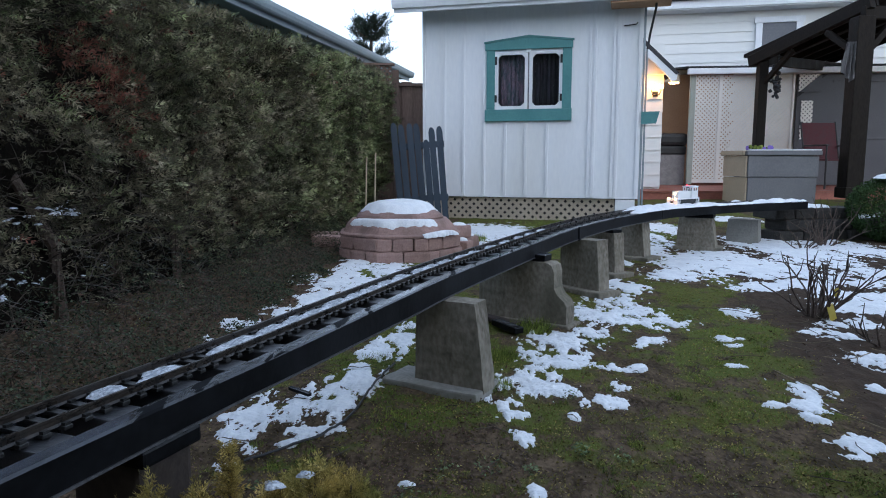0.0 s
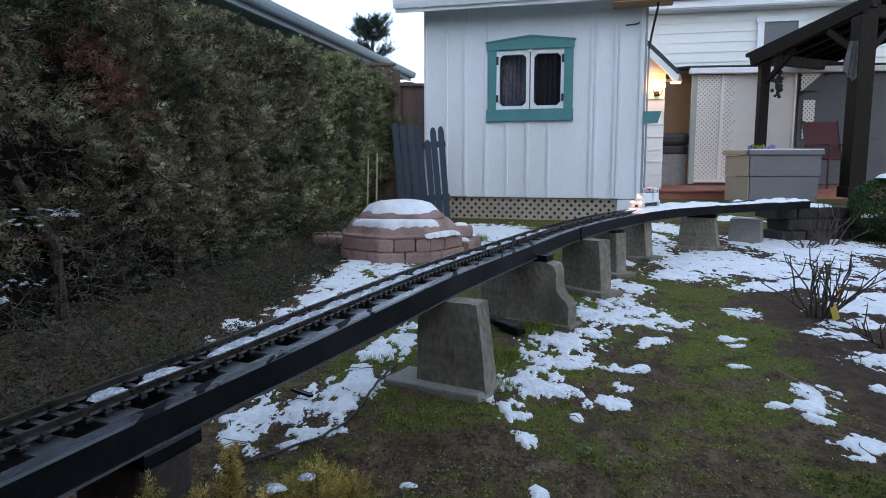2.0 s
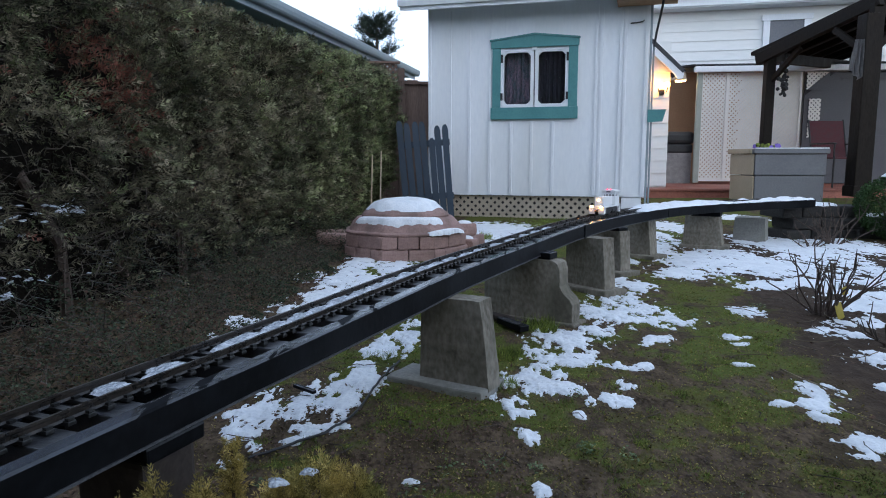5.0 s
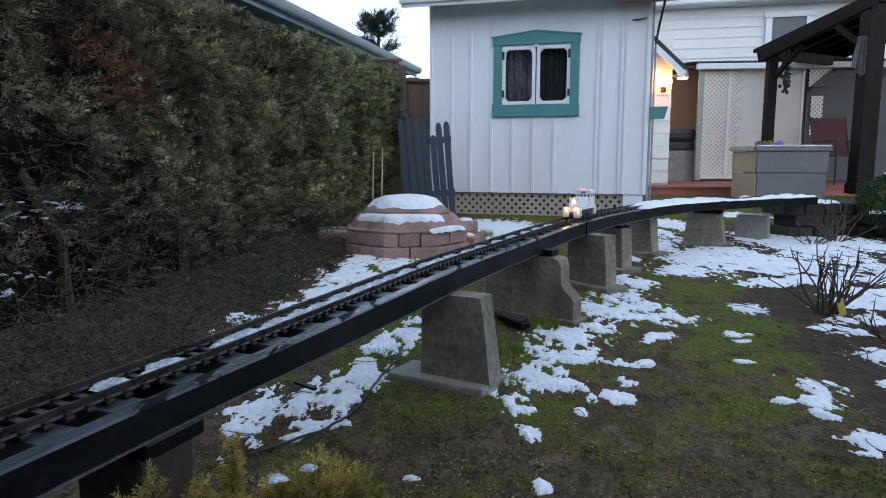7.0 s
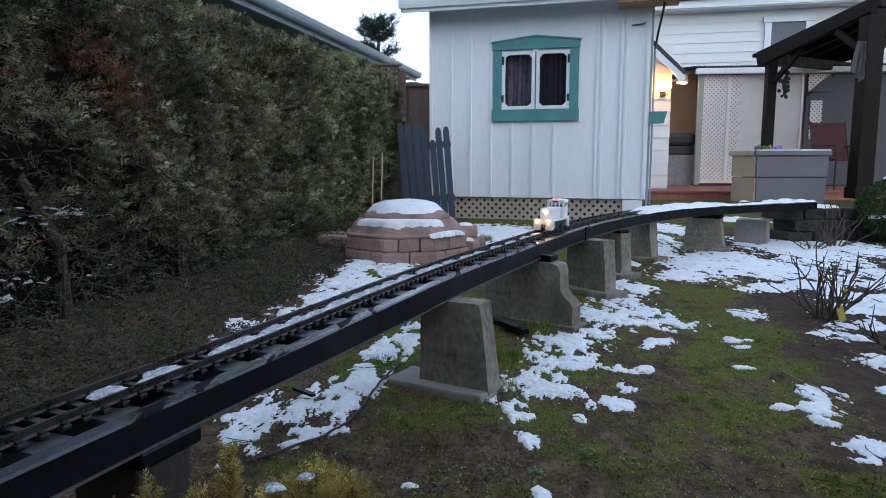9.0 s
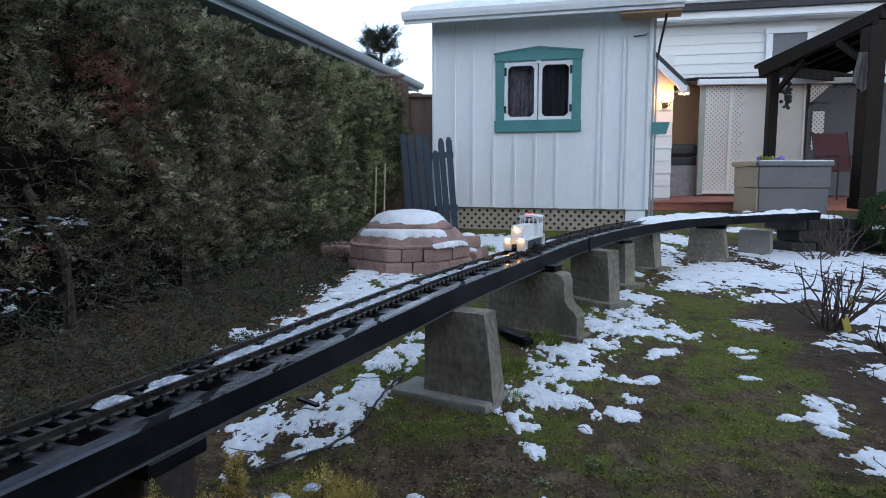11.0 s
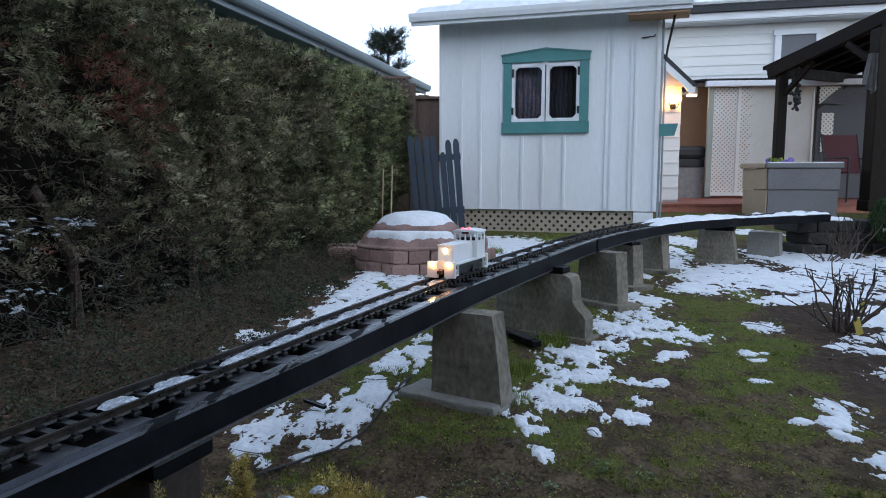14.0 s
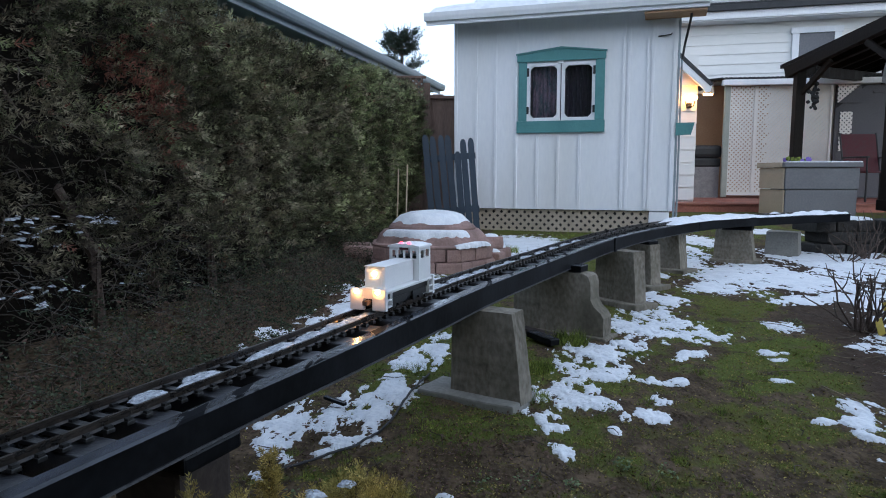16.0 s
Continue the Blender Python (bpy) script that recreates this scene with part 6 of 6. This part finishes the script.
def build_hedge_floor():
    rng = np.random.default_rng(41)
    n = 36000
    y = 0.9 + 4.6 * rng.random(n) ** 1.2
    q = rng.random(n) ** 1.3
    face = hedge_face(y, np.full(n, 0.1))
    x = face + 0.5 * (1 - q) * np.clip(1.3 - 0.12 * y, 0.5, 1.2)
    z = np.maximum(ground_height(x, y), 0) + 0.012 + 0.26 * q * rng.random(n)
    keep = (snow_depth(x, y) < 0.2) & (vnoise(x, y, 4, 44) > -0.35)
    x, y, z = x[keep], y[keep], z[keep]
    k = len(x)
    v, f = scatter(LEAF_V * np.array([1, 1.5, 1]), LEAF_F, np.stack([x, y, z], -1), yaw_turns(rng, k, 0.8), rng.uniform(0.005, 0.011, k))
    tagged(raw("ground_ivy", v, f, IVY), "low creeping ivy at the foot of the hedge", "ivy", kind="stuff")
    n = 9000
    y = 0.9 + 5.2 * rng.random(n)
    face = hedge_face(y, np.full(n, 0.1))
    q = rng.random(n)
    x = face - 0.05 + 0.6 * q
    z = ground_height(x, y) + 0.004 + 0.16 * (1 - q) ** 2 * rng.random(n)
    keep = snow_depth(x, y) < 0.15
    x, y, z = x[keep], y[keep], z[keep]
    v, f = scatter(LEAF_V, LEAF_F, np.stack([x, y, z], -1), yaw_turns(rng, len(x), 0.7), rng.uniform(0.007, 0.02, len(x)))
    tagged(raw("hedge_litter", v, f, DEADLEAF), "reddish brown dead leaves heaped under the hedge", "leaves", kind="stuff")
    bm = bmesh.new()
    for i in range(800):
        yy = 0.95 + 3.4 * rng.random()
        xx = float(hedge_face(np.array(yy), np.array(0.1))) + rng.uniform(-0.02, 0.4)
        zz = rng.uniform(0.01, 0.12)
        pts, d = [(xx, yy, zz)], rng.normal(0, 1, 3) * np.array([0.6, 1, 0.5])
        for k in range(5):
            d = d + rng.normal(0, 0.8, 3)
            d = d / np.linalg.norm(d)
            pts.append(tuple(np.array(pts[-1]) + d * rng.uniform(0.012, 0.035)))
        tube(bm, pts, 0.0009, 4)
    tagged(part("dead_vines", bm, TWIG), "curled dead vine stems at the foot of the hedge", "vines", kind="stuff")
    # wire netting along the foot of the hedge
    verts, faces = [], []
    c = 0.024

    def seg(a, b):
        d = b - a
        s = np.cross(d, [1.0, 0.1, 0.0])
        s = s / np.linalg.norm(s) * 0.0006
        k = len(verts)
        verts.extend([a - s, a + s, b + s, b - s])
        faces.append((k, k + 1, k + 2, k + 3))

    def at(u, w):
        yy = 1.2 + u
        return np.array([float(hedge_face(np.array(yy), np.array(w))) + 0.24 + 0.03 * math.sin(u * 5) - 0.62 * w + 0.012 * math.sin(u * 31 + w * 40) + 0.006 * math.sin(u * 83 - w * 61), yy + 0.006 * math.sin(w * 90 + u * 47), w + 0.015 + 0.007 * math.sin(u * 71 + w * 23)])

    for i in range(58):
        for j in range(12):
            u, w = i * c * 1.5, (j + 0.5 * (i % 2)) * c * 0.87 * 2 * 0.8
            if vnoise(np.array(u), np.array(w), 5, 50) < 0.0:
                continue
            p0, p1, p2, p3 = at(u, w), at(u + c * 0.5, w + c * 0.7), at(u + c * 0.5, w - c * 0.7), at(u + c * 1.0, w)
            seg(p0, p1)
            seg(p0, p2)
            seg(p0, at(u - c, w))
    tagged(raw("wire_netting", np.array(verts), np.array(faces), WIRE), "rusty hexagonal wire netting at the foot of the hedge", "netting", kind="stuff")
    rs = random.Random(8)
    for i in range(66):
        cy, cz, sy, sz = ((2.0, 0.225, 0.16, 0.012), (2.05, 0.41, 0.06, 0.03), (2.24, 0.43, 0.03, 0.012))[i % 3]
        py, pz = rs.gauss(cy, sy), rs.gauss(cz, sz)
        px = float(hedge_face(np.array(py), np.array(pz))) - rs.uniform(-0.01, 0.06)
        r = rs.uniform(0.004, 0.011)
        tagged(part("branch_snow", lump(bmesh.new(), 0, 0, 0, r, r * rs.uniform(1.0, 2.6), 0.004, i * 1.7, 0.0, 1.3), ICE, m=pose(px, py, pz, rs.uniform(-15, 15), 14, rs.uniform(-30, 30))), "snow caught among the low hedge branches", "snow", "snow in the hedge")
    rr = random.Random(3)
    for x, y, h in ((-0.70, 6.1, 0.62), (-0.63, 6.2, 0.66)):
        tagged(part("bamboo_stake", rod(bmesh.new(), (x, y, -0.02), (x + 0.02, y, h), 0.007, 0.006, 8), TANPAINT), "thin pale bamboo stake beside the hedge", "stake", "bamboo stakes")


build_hedge_floor()


# ---- stone ring with lid ----
def ngon(r, n=8, turn=22.5, sx=1.0):
    return [(r * sx * math.cos(radians(turn + 360 * k / n)), r * math.sin(radians(turn + 360 * k / n))) for k in range(n)]


def frustum(bm, layers, n=8, turn=22.5):
    """A stack of n-sided rings (radius, height) closed above and below."""
    def reach(a):
        return 1 - 0.05 * (1 + math.cos(8 * a)) / 2 if n > 12 else 1.0
    rings = [[bm.verts.new((x * reach(math.atan2(y, x)), y * reach(math.atan2(y, x)), z + (0.004 * noise.noise((x * 9, y * 9, z * 5)) if n > 12 else 0))) for x, y in ngon(r, n, turn)] for r, z in layers]
    for a, b in zip(rings, rings[1:]):
        for k in range(n):
            bm.faces.new((a[k], a[(k + 1) % n], b[(k + 1) % n], b[k]))
    bm.faces.new(rings[0][::-1])
    bm.faces.new(rings[-1])
    return bm


def build_stone_ring():
    ring = thing("stone_ring", "octagonal red-brown stone ring with a stepped lid under snow", "fire pit", pose(-0.275, 4.32, 0.0, 0, 0, 6) @ Matrix.Diagonal((0.865, 0.865, 1, 1)))
    rng = random.Random(77)
    for row, (r, z0, h) in enumerate(((0.478, -0.02, 0.085), (0.462, 0.066, 0.077))):
        pts = ngon(r, 8, 22.5)
        for k in range(8):
            a, b = Vector((*pts[k], 0)), Vector((*pts[(k + 1) % 8], 0))
            d = (b - a)
            ang = math.degrees(math.atan2(d.y, d.x))
            cuts = [0, 0.45 + rng.uniform(-0.1, 0.1), 1] if (k + row) % 2 else [0, 0.3, 0.72, 1]
            for c0, c1 in zip(cuts, cuts[1:]):
                w = (c1 - c0) * d.length - 0.004
                bm = boxed(0, w, 0, 0.12, 0, h - 0.003, 0.009)
                bmesh.ops.subdivide_edges(bm, edges=[e for e in bm.edges if e.calc_length() > 0.05], cuts=3, use_grid_fill=True)
                for v in bm.verts:
                    v.co += 0.005 * noise.noise_vector(v.co * 22 + Vector((k, row * 3, c0)))
                p = a + d * c0
                part("stone", bm, STONE, ring, m=Matrix.Translation((p.x, p.y, z0)) @ pose(0, 0, 0, 0, 0, ang + rng.uniform(-1.5, 1.5)))
    part("fill", frustum(bmesh.new(), [(0.38, -0.02), (0.38, 0.135)]), BARK, ring)
    bm = frustum(bmesh.new(), [(0.435, 0.136), (0.452, 0.144), (0.454, 0.154), (0.444, 0.160), (0.426, 0.163), (0.418, 0.174), (0.402, 0.200), (0.368, 0.229), (0.335, 0.236)], 40, 4.5)
    for f in bm.faces:
        f.smooth = False
    part("lid", bm, STONE, ring, "moulded brown lid with sloping sides")
    bm = frustum(bmesh.new(), [(0.325, 0.233), (0.329, 0.246), (0.315, 0.262), (0.265, 0.288), (0.25, 0.29)], 40, 4.5)
    part("lid_crown", bm, STONE, ring, "raised crown of the lid")
    sn = bmesh.new()
    lump(sn, 0, 0, 0.276, 0.28, 0.28, 0.076, 3.3, 0.0, 0.10)
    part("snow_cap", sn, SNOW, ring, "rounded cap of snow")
    for a0, a1, r0, r1, prof in ((204, 312, 0.398, 0.335, ((0.33, 0.238), (0.368, 0.230), (0.402, 0.201), (0.42, 0.172))), (288, 330, 0.475, 0.43, ((0.40, 0.158), (0.45, 0.158), (0.48, 0.146)))):
        bm, rows = bmesh.new(), []
        for i in range(61):
            a = radians(a0 + (a1 - a0) * i / 60)
            end = math.sin(math.pi * i / 60) ** 0.4
            near = 1 - 0.05 * (1 + math.cos(8 * a)) / 2
            row = []
            for q in (0, 0.1, 0.3, 0.55, 0.8, 1.0):
                rad = r0 + (r1 - r0) * q + (0.016 * noise.noise((i * 0.22, 4, r0)) + 0.006 * noise.noise((i * 0.7, 1, r0)) if q < 0.2 else 0)
                z = float(np.interp(rad, [p for p, _ in prof], [h for _, h in prof]))
                row.append(bm.verts.new((rad * near * math.cos(a), rad * near * math.sin(a), z + (0.003 + 0.02 * end * math.sin(math.pi * min(0.9, q + 0.08)) ** 0.6 if q else -0.004))))
            rows.append(row)
        for p, q in zip(rows, rows[1:]):
            for j in range(5):
                f = bm.faces.new((p[j], q[j], q[j + 1], p[j + 1]))
                f.smooth = True
        part("ledge_snow", bm, SNOW, ring)
    # loose blocks stepped against the ring and beside it
    for x, y, a, w, z in ((0.10, 4.60, 40, 0.15, 0.085), (0.15, 4.70, 40, 0.17, 0.0), (0.12, 4.42, 70, 0.14, 0.0), (0.12, 4.56, 60, 0.15, 0.0), (-0.80, 4.72, -8, 0.2, 0.0), (-0.86, 4.95, 5, 0.2, 0.0)):
        bm = boxed(-w / 2, w / 2, -0.06, 0.06, 0, 0.085, 0.016)
        bmesh.ops.subdivide_edges(bm, edges=[e for e in bm.edges if e.calc_length() > 0.05], cuts=3, use_grid_fill=True)
        for v in bm.verts:
            v.co += 0.006 * noise.noise_vector(v.co * 20 + Vector((x, y, 0)))
        tagged(part("garden_block", bm, STONE, m=pose(x, y, z - 0.008, 0, 0, a)), "rough red-brown stone block beside the ring", "stone", "stone blocks")
    for x, y, z, r in ((0.10, 4.60, 0.16, 0.05), (0.16, 4.71, 0.078, 0.06), (0.12, 4.42, 0.078, 0.04)):
        tagged(part("block_snow", lump(bmesh.new(), 0, 0, 0, r, r * 0.8, 0.02, x * 50), SNOW, m=pose(x, y, z)), "small cap of snow on a stone block", "snow", "snow on the blocks")


build_stone_ring()


# ---- small plants ----
def sprays(name, places, aheads, sizes, material, parent, seed):
    rng = np.random.default_rng(seed)
    k = len(places)
    v, f = scatter(FROND_V, FROND_F, places, turns_from(np.asarray(aheads), rng.normal(0, 1, (k, 3)), rng.uniform(0, math.tau, k)), sizes)
    ob = raw(name, v, f, material, parent)
    ob["kind"] = "stuff"
    return ob


def build_gold_shrub():
    sh = thing("golden_cypress_shrub", "low golden-green cypress shrub with bits of snow on top", "shrub")
    rng = np.random.default_rng(5)
    P, A = [], []
    for cx, cy, top, r in ((-0.16, 0.82, 0.218, 0.05), (-0.20, 0.80, 0.208, 0.03), (-0.115, 0.82, 0.20, 0.035), (-0.262, 0.80, 0.258, 0.008), (-0.285, 0.75, 0.225, 0.014), (-0.322, 0.715, 0.25, 0.012), (-0.24, 0.76, 0.195, 0.02), (-0.14, 0.77, 0.17, 0.05), (-0.085, 0.80, 0.18, 0.02), (-0.345, 0.69, 0.235, 0.008)):
        n = int(190 + 17000 * r)
        a, q = rng.uniform(0, math.tau, n), np.sqrt(rng.random(n))
        h = top * (0.45 + 0.55 * rng.random(n) ** 0.6) * (1 - 0.2 * q ** 2)
        P.append(np.stack([cx + r * q * np.cos(a), cy + r * q * np.sin(a), h], -1))
        A.append(np.stack([np.cos(a) * q * 0.8, np.sin(a) * q * 0.8 - 0.2, np.full(n, 0.8)], -1) + rng.normal(0, 0.35, (n, 3)))
        part("stem", tube(bmesh.new(), [(cx, cy, -0.02), (cx, cy, top * 0.5), (cx, cy, top * 0.95)], [0.004, 0.003, 0.0015], 5), BARK, sh)
    P, A = np.concatenate(P), np.concatenate(A)
    keep = P[:, 2] > 0.01
    sprays("foliage", P[keep], A[keep], rng.uniform(0.011, 0.021, keep.sum()), GOLD, sh, 6)
    for x, y, z, r in ((-0.205, 0.79, 0.204, 0.013), (-0.168, 0.80, 0.212, 0.011), (-0.27, 0.735, 0.19, 0.02), (-0.13, 0.78, 0.175, 0.012)):
        tagged(part("shrub_snow", lump(bmesh.new(), 0, 0, 0, r, r * 0.7, 0.006, x * 40, 0.0, 0.8), ICE, m=pose(x, y, z)), "melting clump of snow resting on the shrub", "snow", "snow on the shrub")


build_gold_shrub()


def build_rose(name, label, x, y, height, canes, seed, tags=()):
    rose = thing(name, label, "rose bush", pose(x, y, 0))
    rr = random.Random(seed)
    for i in range(canes):
        a = rr.uniform(0, math.tau)
        out, h = rr.uniform(0.3, 1.15), height * rr.uniform(0.6, 1.2)
        p, d = Vector((0.025 * math.cos(a), 0.025 * math.sin(a), -0.01)), Vector((math.cos(a) * out, math.sin(a) * out, 1)).normalized()
        pts = [p]
        for q in range(6):
            d = (d + Vector((rr.gauss(0, 0.2), rr.gauss(0, 0.2), rr.gauss(0.02, 0.1)))).normalized()
            pts.append(pts[-1] + d * h / 6)
        cane = part("cane", tube(bmesh.new(), [v[:] for v in pts], [0.0052, 0.0046, 0.004, 0.0034, 0.003, 0.0024, 0.0018], 6), BARK, rose)
        for q in (2, 3, 4, 5):
            if rr.random() < 0.6:
                e = (d + Vector((rr.gauss(0, 0.7), rr.gauss(0, 0.7), 0.3))).normalized()
                part("side_shoot", tube(bmesh.new(), [pts[q][:], (pts[q] + e * 0.03)[:], (pts[q] + e * 0.05 + Vector((0, 0, 0.03)))[:]], [0.003, 0.0022, 0.0012], 5), TWIG, cane)
    for tx, ty, tz, w, h, tilt in tags:
        part("plant_tag", boxed(-w / 2, w / 2, -0.0012, 0.0012, 0, h, 0.001), YELLOW, rose, "bright yellow plant tag", pose(tx, ty, tz, 10, tilt, 15))


build_rose("rose_bush", "leafless pruned rose bush with thorny brown canes and yellow tags", 1.44, 2.58, 0.27, 21, 4, ((0.035, -0.05, 0.10, 0.03, 0.022, 70), (0.03, -0.07, 0.0, 0.03, 0.075, -30)))
build_rose("rose_bush", "leafless dark rose bush in the snowy bed", 2.66, 4.72, 0.34, 18, 9)
build_rose("rose_bush", "small leafless dark rose bush in snow", 2.42, 4.55, 0.22, 7, 14)
build_rose("rose_bush", "low leafless rose stump in the flower bed", 1.42, 2.16, 0.13, 6, 19)


def build_box_bush():
    bush = thing("box_bush", "rounded dark green box bush with snow on top", "bush", pose(3.32, 5.0, 0))
    rng = np.random.default_rng(15)
    n = 16000
    u = rng.normal(0, 1, (n, 3))
    u /= np.linalg.norm(u, axis=1, keepdims=True)
    r = 1 - 0.18 * rng.random(n) + 0.10 * vnoise(u[:, 0] * 2 + u[:, 2], u[:, 1] * 2, 2.0, 8)
    P = u * r[:, None] * np.array([0.33, 0.33, 0.25]) + np.array([0, 0, 0.24])
    P = P[P[:, 2] > 0.0]
    k = len(P)
    v, f = scatter(LEAF_V, LEAF_F, P, turns_from(rng.normal(0, 1, (k, 3)), rng.normal(0, 1, (k, 3)), rng.uniform(0, 6, k)), rng.uniform(0.012, 0.024, k))
    raw("foliage", v, f, BOX, bush)["kind"] = "stuff"
    for i in range(7):
        a = i * 0.9
        part("stem", tube(bmesh.new(), [(0.02 * math.cos(a), 0.02 * math.sin(a), -0.02), (0.08 * math.cos(a), 0.08 * math.sin(a), 0.12), (0.18 * math.cos(a), 0.18 * math.sin(a), 0.3)], [0.012, 0.009, 0.004], 6), BARK, bush)
    tagged(part("bush_snow", lump(bmesh.new(), 0, 0, 0, 0.15, 0.13, 0.035, 9), SNOW, m=pose(3.26, 4.95, 0.465)), "cap of snow on the box bush", "snow")


build_box_bush()


def build_far_tree():
    tree = thing("far_conifer", "distant dark conifer standing against the pale sky", "tree", pose(-4.15, 40, -0.45))
    part("trunk", tube(bmesh.new(), [(0, 0, -0.1), (0.05, 0, 4), (0, 0, 7), (0.05, 0, 8.6)], [0.28, 0.22, 0.12, 0.03], 8), BARK, tree)
    rng = np.random.default_rng(23)
    P, A = [], []
    for i in range(46):
        z = 3.2 + 5.5 * rng.random()
        a = rng.uniform(0, math.tau)
        ln = (1.45 - 0.10 * abs(z - 6.4) ** 1.5) * rng.uniform(0.55, 1.0)
        ln = max(ln, 0.35)
        tip = np.array([math.cos(a) * ln, math.sin(a) * ln, z + 0.35 * ln])
        part("limb", tube(bmesh.new(), [(0, 0, z), tuple(tip * np.array([0.5, 0.5, 0]) + np.array([0, 0, z + 0.1])), tuple(tip)], [0.05, 0.03, 0.01], 5), BARK, tree)
        n = 95
        t = rng.random(n) ** 0.7
        P.append(np.array([0, 0, z]) * (1 - t)[:, None] + tip * t[:, None] + rng.normal(0, 0.15, (n, 3)))
        A.append(rng.normal(0, 0.6, (n, 3)) + np.array([math.cos(a), math.sin(a), 0.7]))
    P, A = np.concatenate(P), np.concatenate(A)
    sprays("crown", P, A, rng.uniform(0.2, 0.42, len(P)), CONIFER, tree, 2)


build_far_tree()


# ---- loose small things ----
def build_clutter():
    def lie(pts, lift):
        return [(x, y, float(ground_height(x, y)) + lift + max(0.0, float(snow_depth(np.array(x), np.array(y)))) * 0.006) for x, y in pts]

    rs = random.Random(61)
    bm = bmesh.new()
    for i in range(26):
        x, y, a, ln = rs.uniform(0.95, 1.75), rs.uniform(1.45, 2.6), rs.uniform(0, math.tau), rs.uniform(0.06, 0.24)
        line = [(x + ln * k / 5 * math.cos(a + 0.12 * k), y + ln * k / 5 * math.sin(a + 0.12 * k)) for k in range(6)]
        tube(bm, lie(line, 0.004 + 0.012 * rs.random()), 0.0014, 5)
    for pts in ([(0.93, 1.86), (0.95, 1.78), (0.985, 1.68)], [(0.92, 1.56), (0.955, 1.49), (0.985, 1.44)]):
        tube(bm, lie(pts, 0.012), 0.002, 5)
    tagged(part("dry_stems", bm, DRYSTEM), "dry pale stems lying on the flower bed", "stems", kind="stuff")
    ctrl = smooth_line([(-0.1, 2.0), (-0.14, 1.93), (-0.17, 1.82), (-0.19, 1.68), (-0.21, 1.54), (-0.25, 1.42), (-0.32, 1.345), (-0.40, 1.27), (-0.46, 1.2)], 8)
    tagged(part("black_cable", tube(bmesh.new(), lie([tuple(p) for p in ctrl], 0.006), 0.003, 8), RUBBER), "black rubber cable trailing over the snowy ground", "cable")
    tagged(part("timber_offcut", boxed(-0.075, 0.075, -0.018, 0.018, 0, 0.022, 0.003), BLACKWOOD, m=pose(0.225, 2.33, 0.012, 0, 0, -62)), "short black offcut of timber lying by the pier", "timber")
    tagged(part("timber_offcut", boxed(-0.1, 0.1, -0.02, 0.02, 0, 0.018, 0.003), POSTWOOD, m=pose(0.20, 2.44, 0.01, 0, 0, -50)), "short brown offcut of timber lying by the pier", "timber")
    tagged(part("timber_offcut", boxed(-0.04, 0.04, -0.006, 0.006, 0, 0.009, 0.002), BLACKWOOD, m=pose(-0.36, 1.66, 0.016, 0, 0, -40)), "small dark wooden stick lying in the snow", "timber")


build_clutter()


# ---- movement ----
def motions():
    rows = []
    for t, s in LOCO_RUN:
        p, a = on_line(s + 0.03 - 0.0036 * t, -0.011)
        rows.append((t, pose(p[0], p[1], 0.3115, 0, 0, math.degrees(a) + 180)))
    walk(LOCO, rows)


LOCO_RUN = [(0.0, 4.831), (0.5, 4.704), (1.0, 4.582), (1.5, 4.465), (2.0, 4.352), (2.5, 4.243), (3.0, 4.137), (3.5, 4.033), (4.0, 3.933), (4.5, 3.834), (5.0, 3.737), (5.5, 3.642), (6.0, 3.548), (6.5, 3.454), (7.0, 3.361), (7.5, 3.268), (8.0, 3.174), (8.5, 3.08), (9.0, 2.986), (9.5, 2.89), (10.0, 2.794), (10.5, 2.696), (11.0, 2.596), (11.5, 2.494), (12.0, 2.39), (12.5, 2.284), (13.0, 2.176), (13.5, 2.065), (14.0, 1.952), (14.5, 1.835), (15.0, 1.716), (15.5, 1.594), (16.0, 1.468)]
motions()
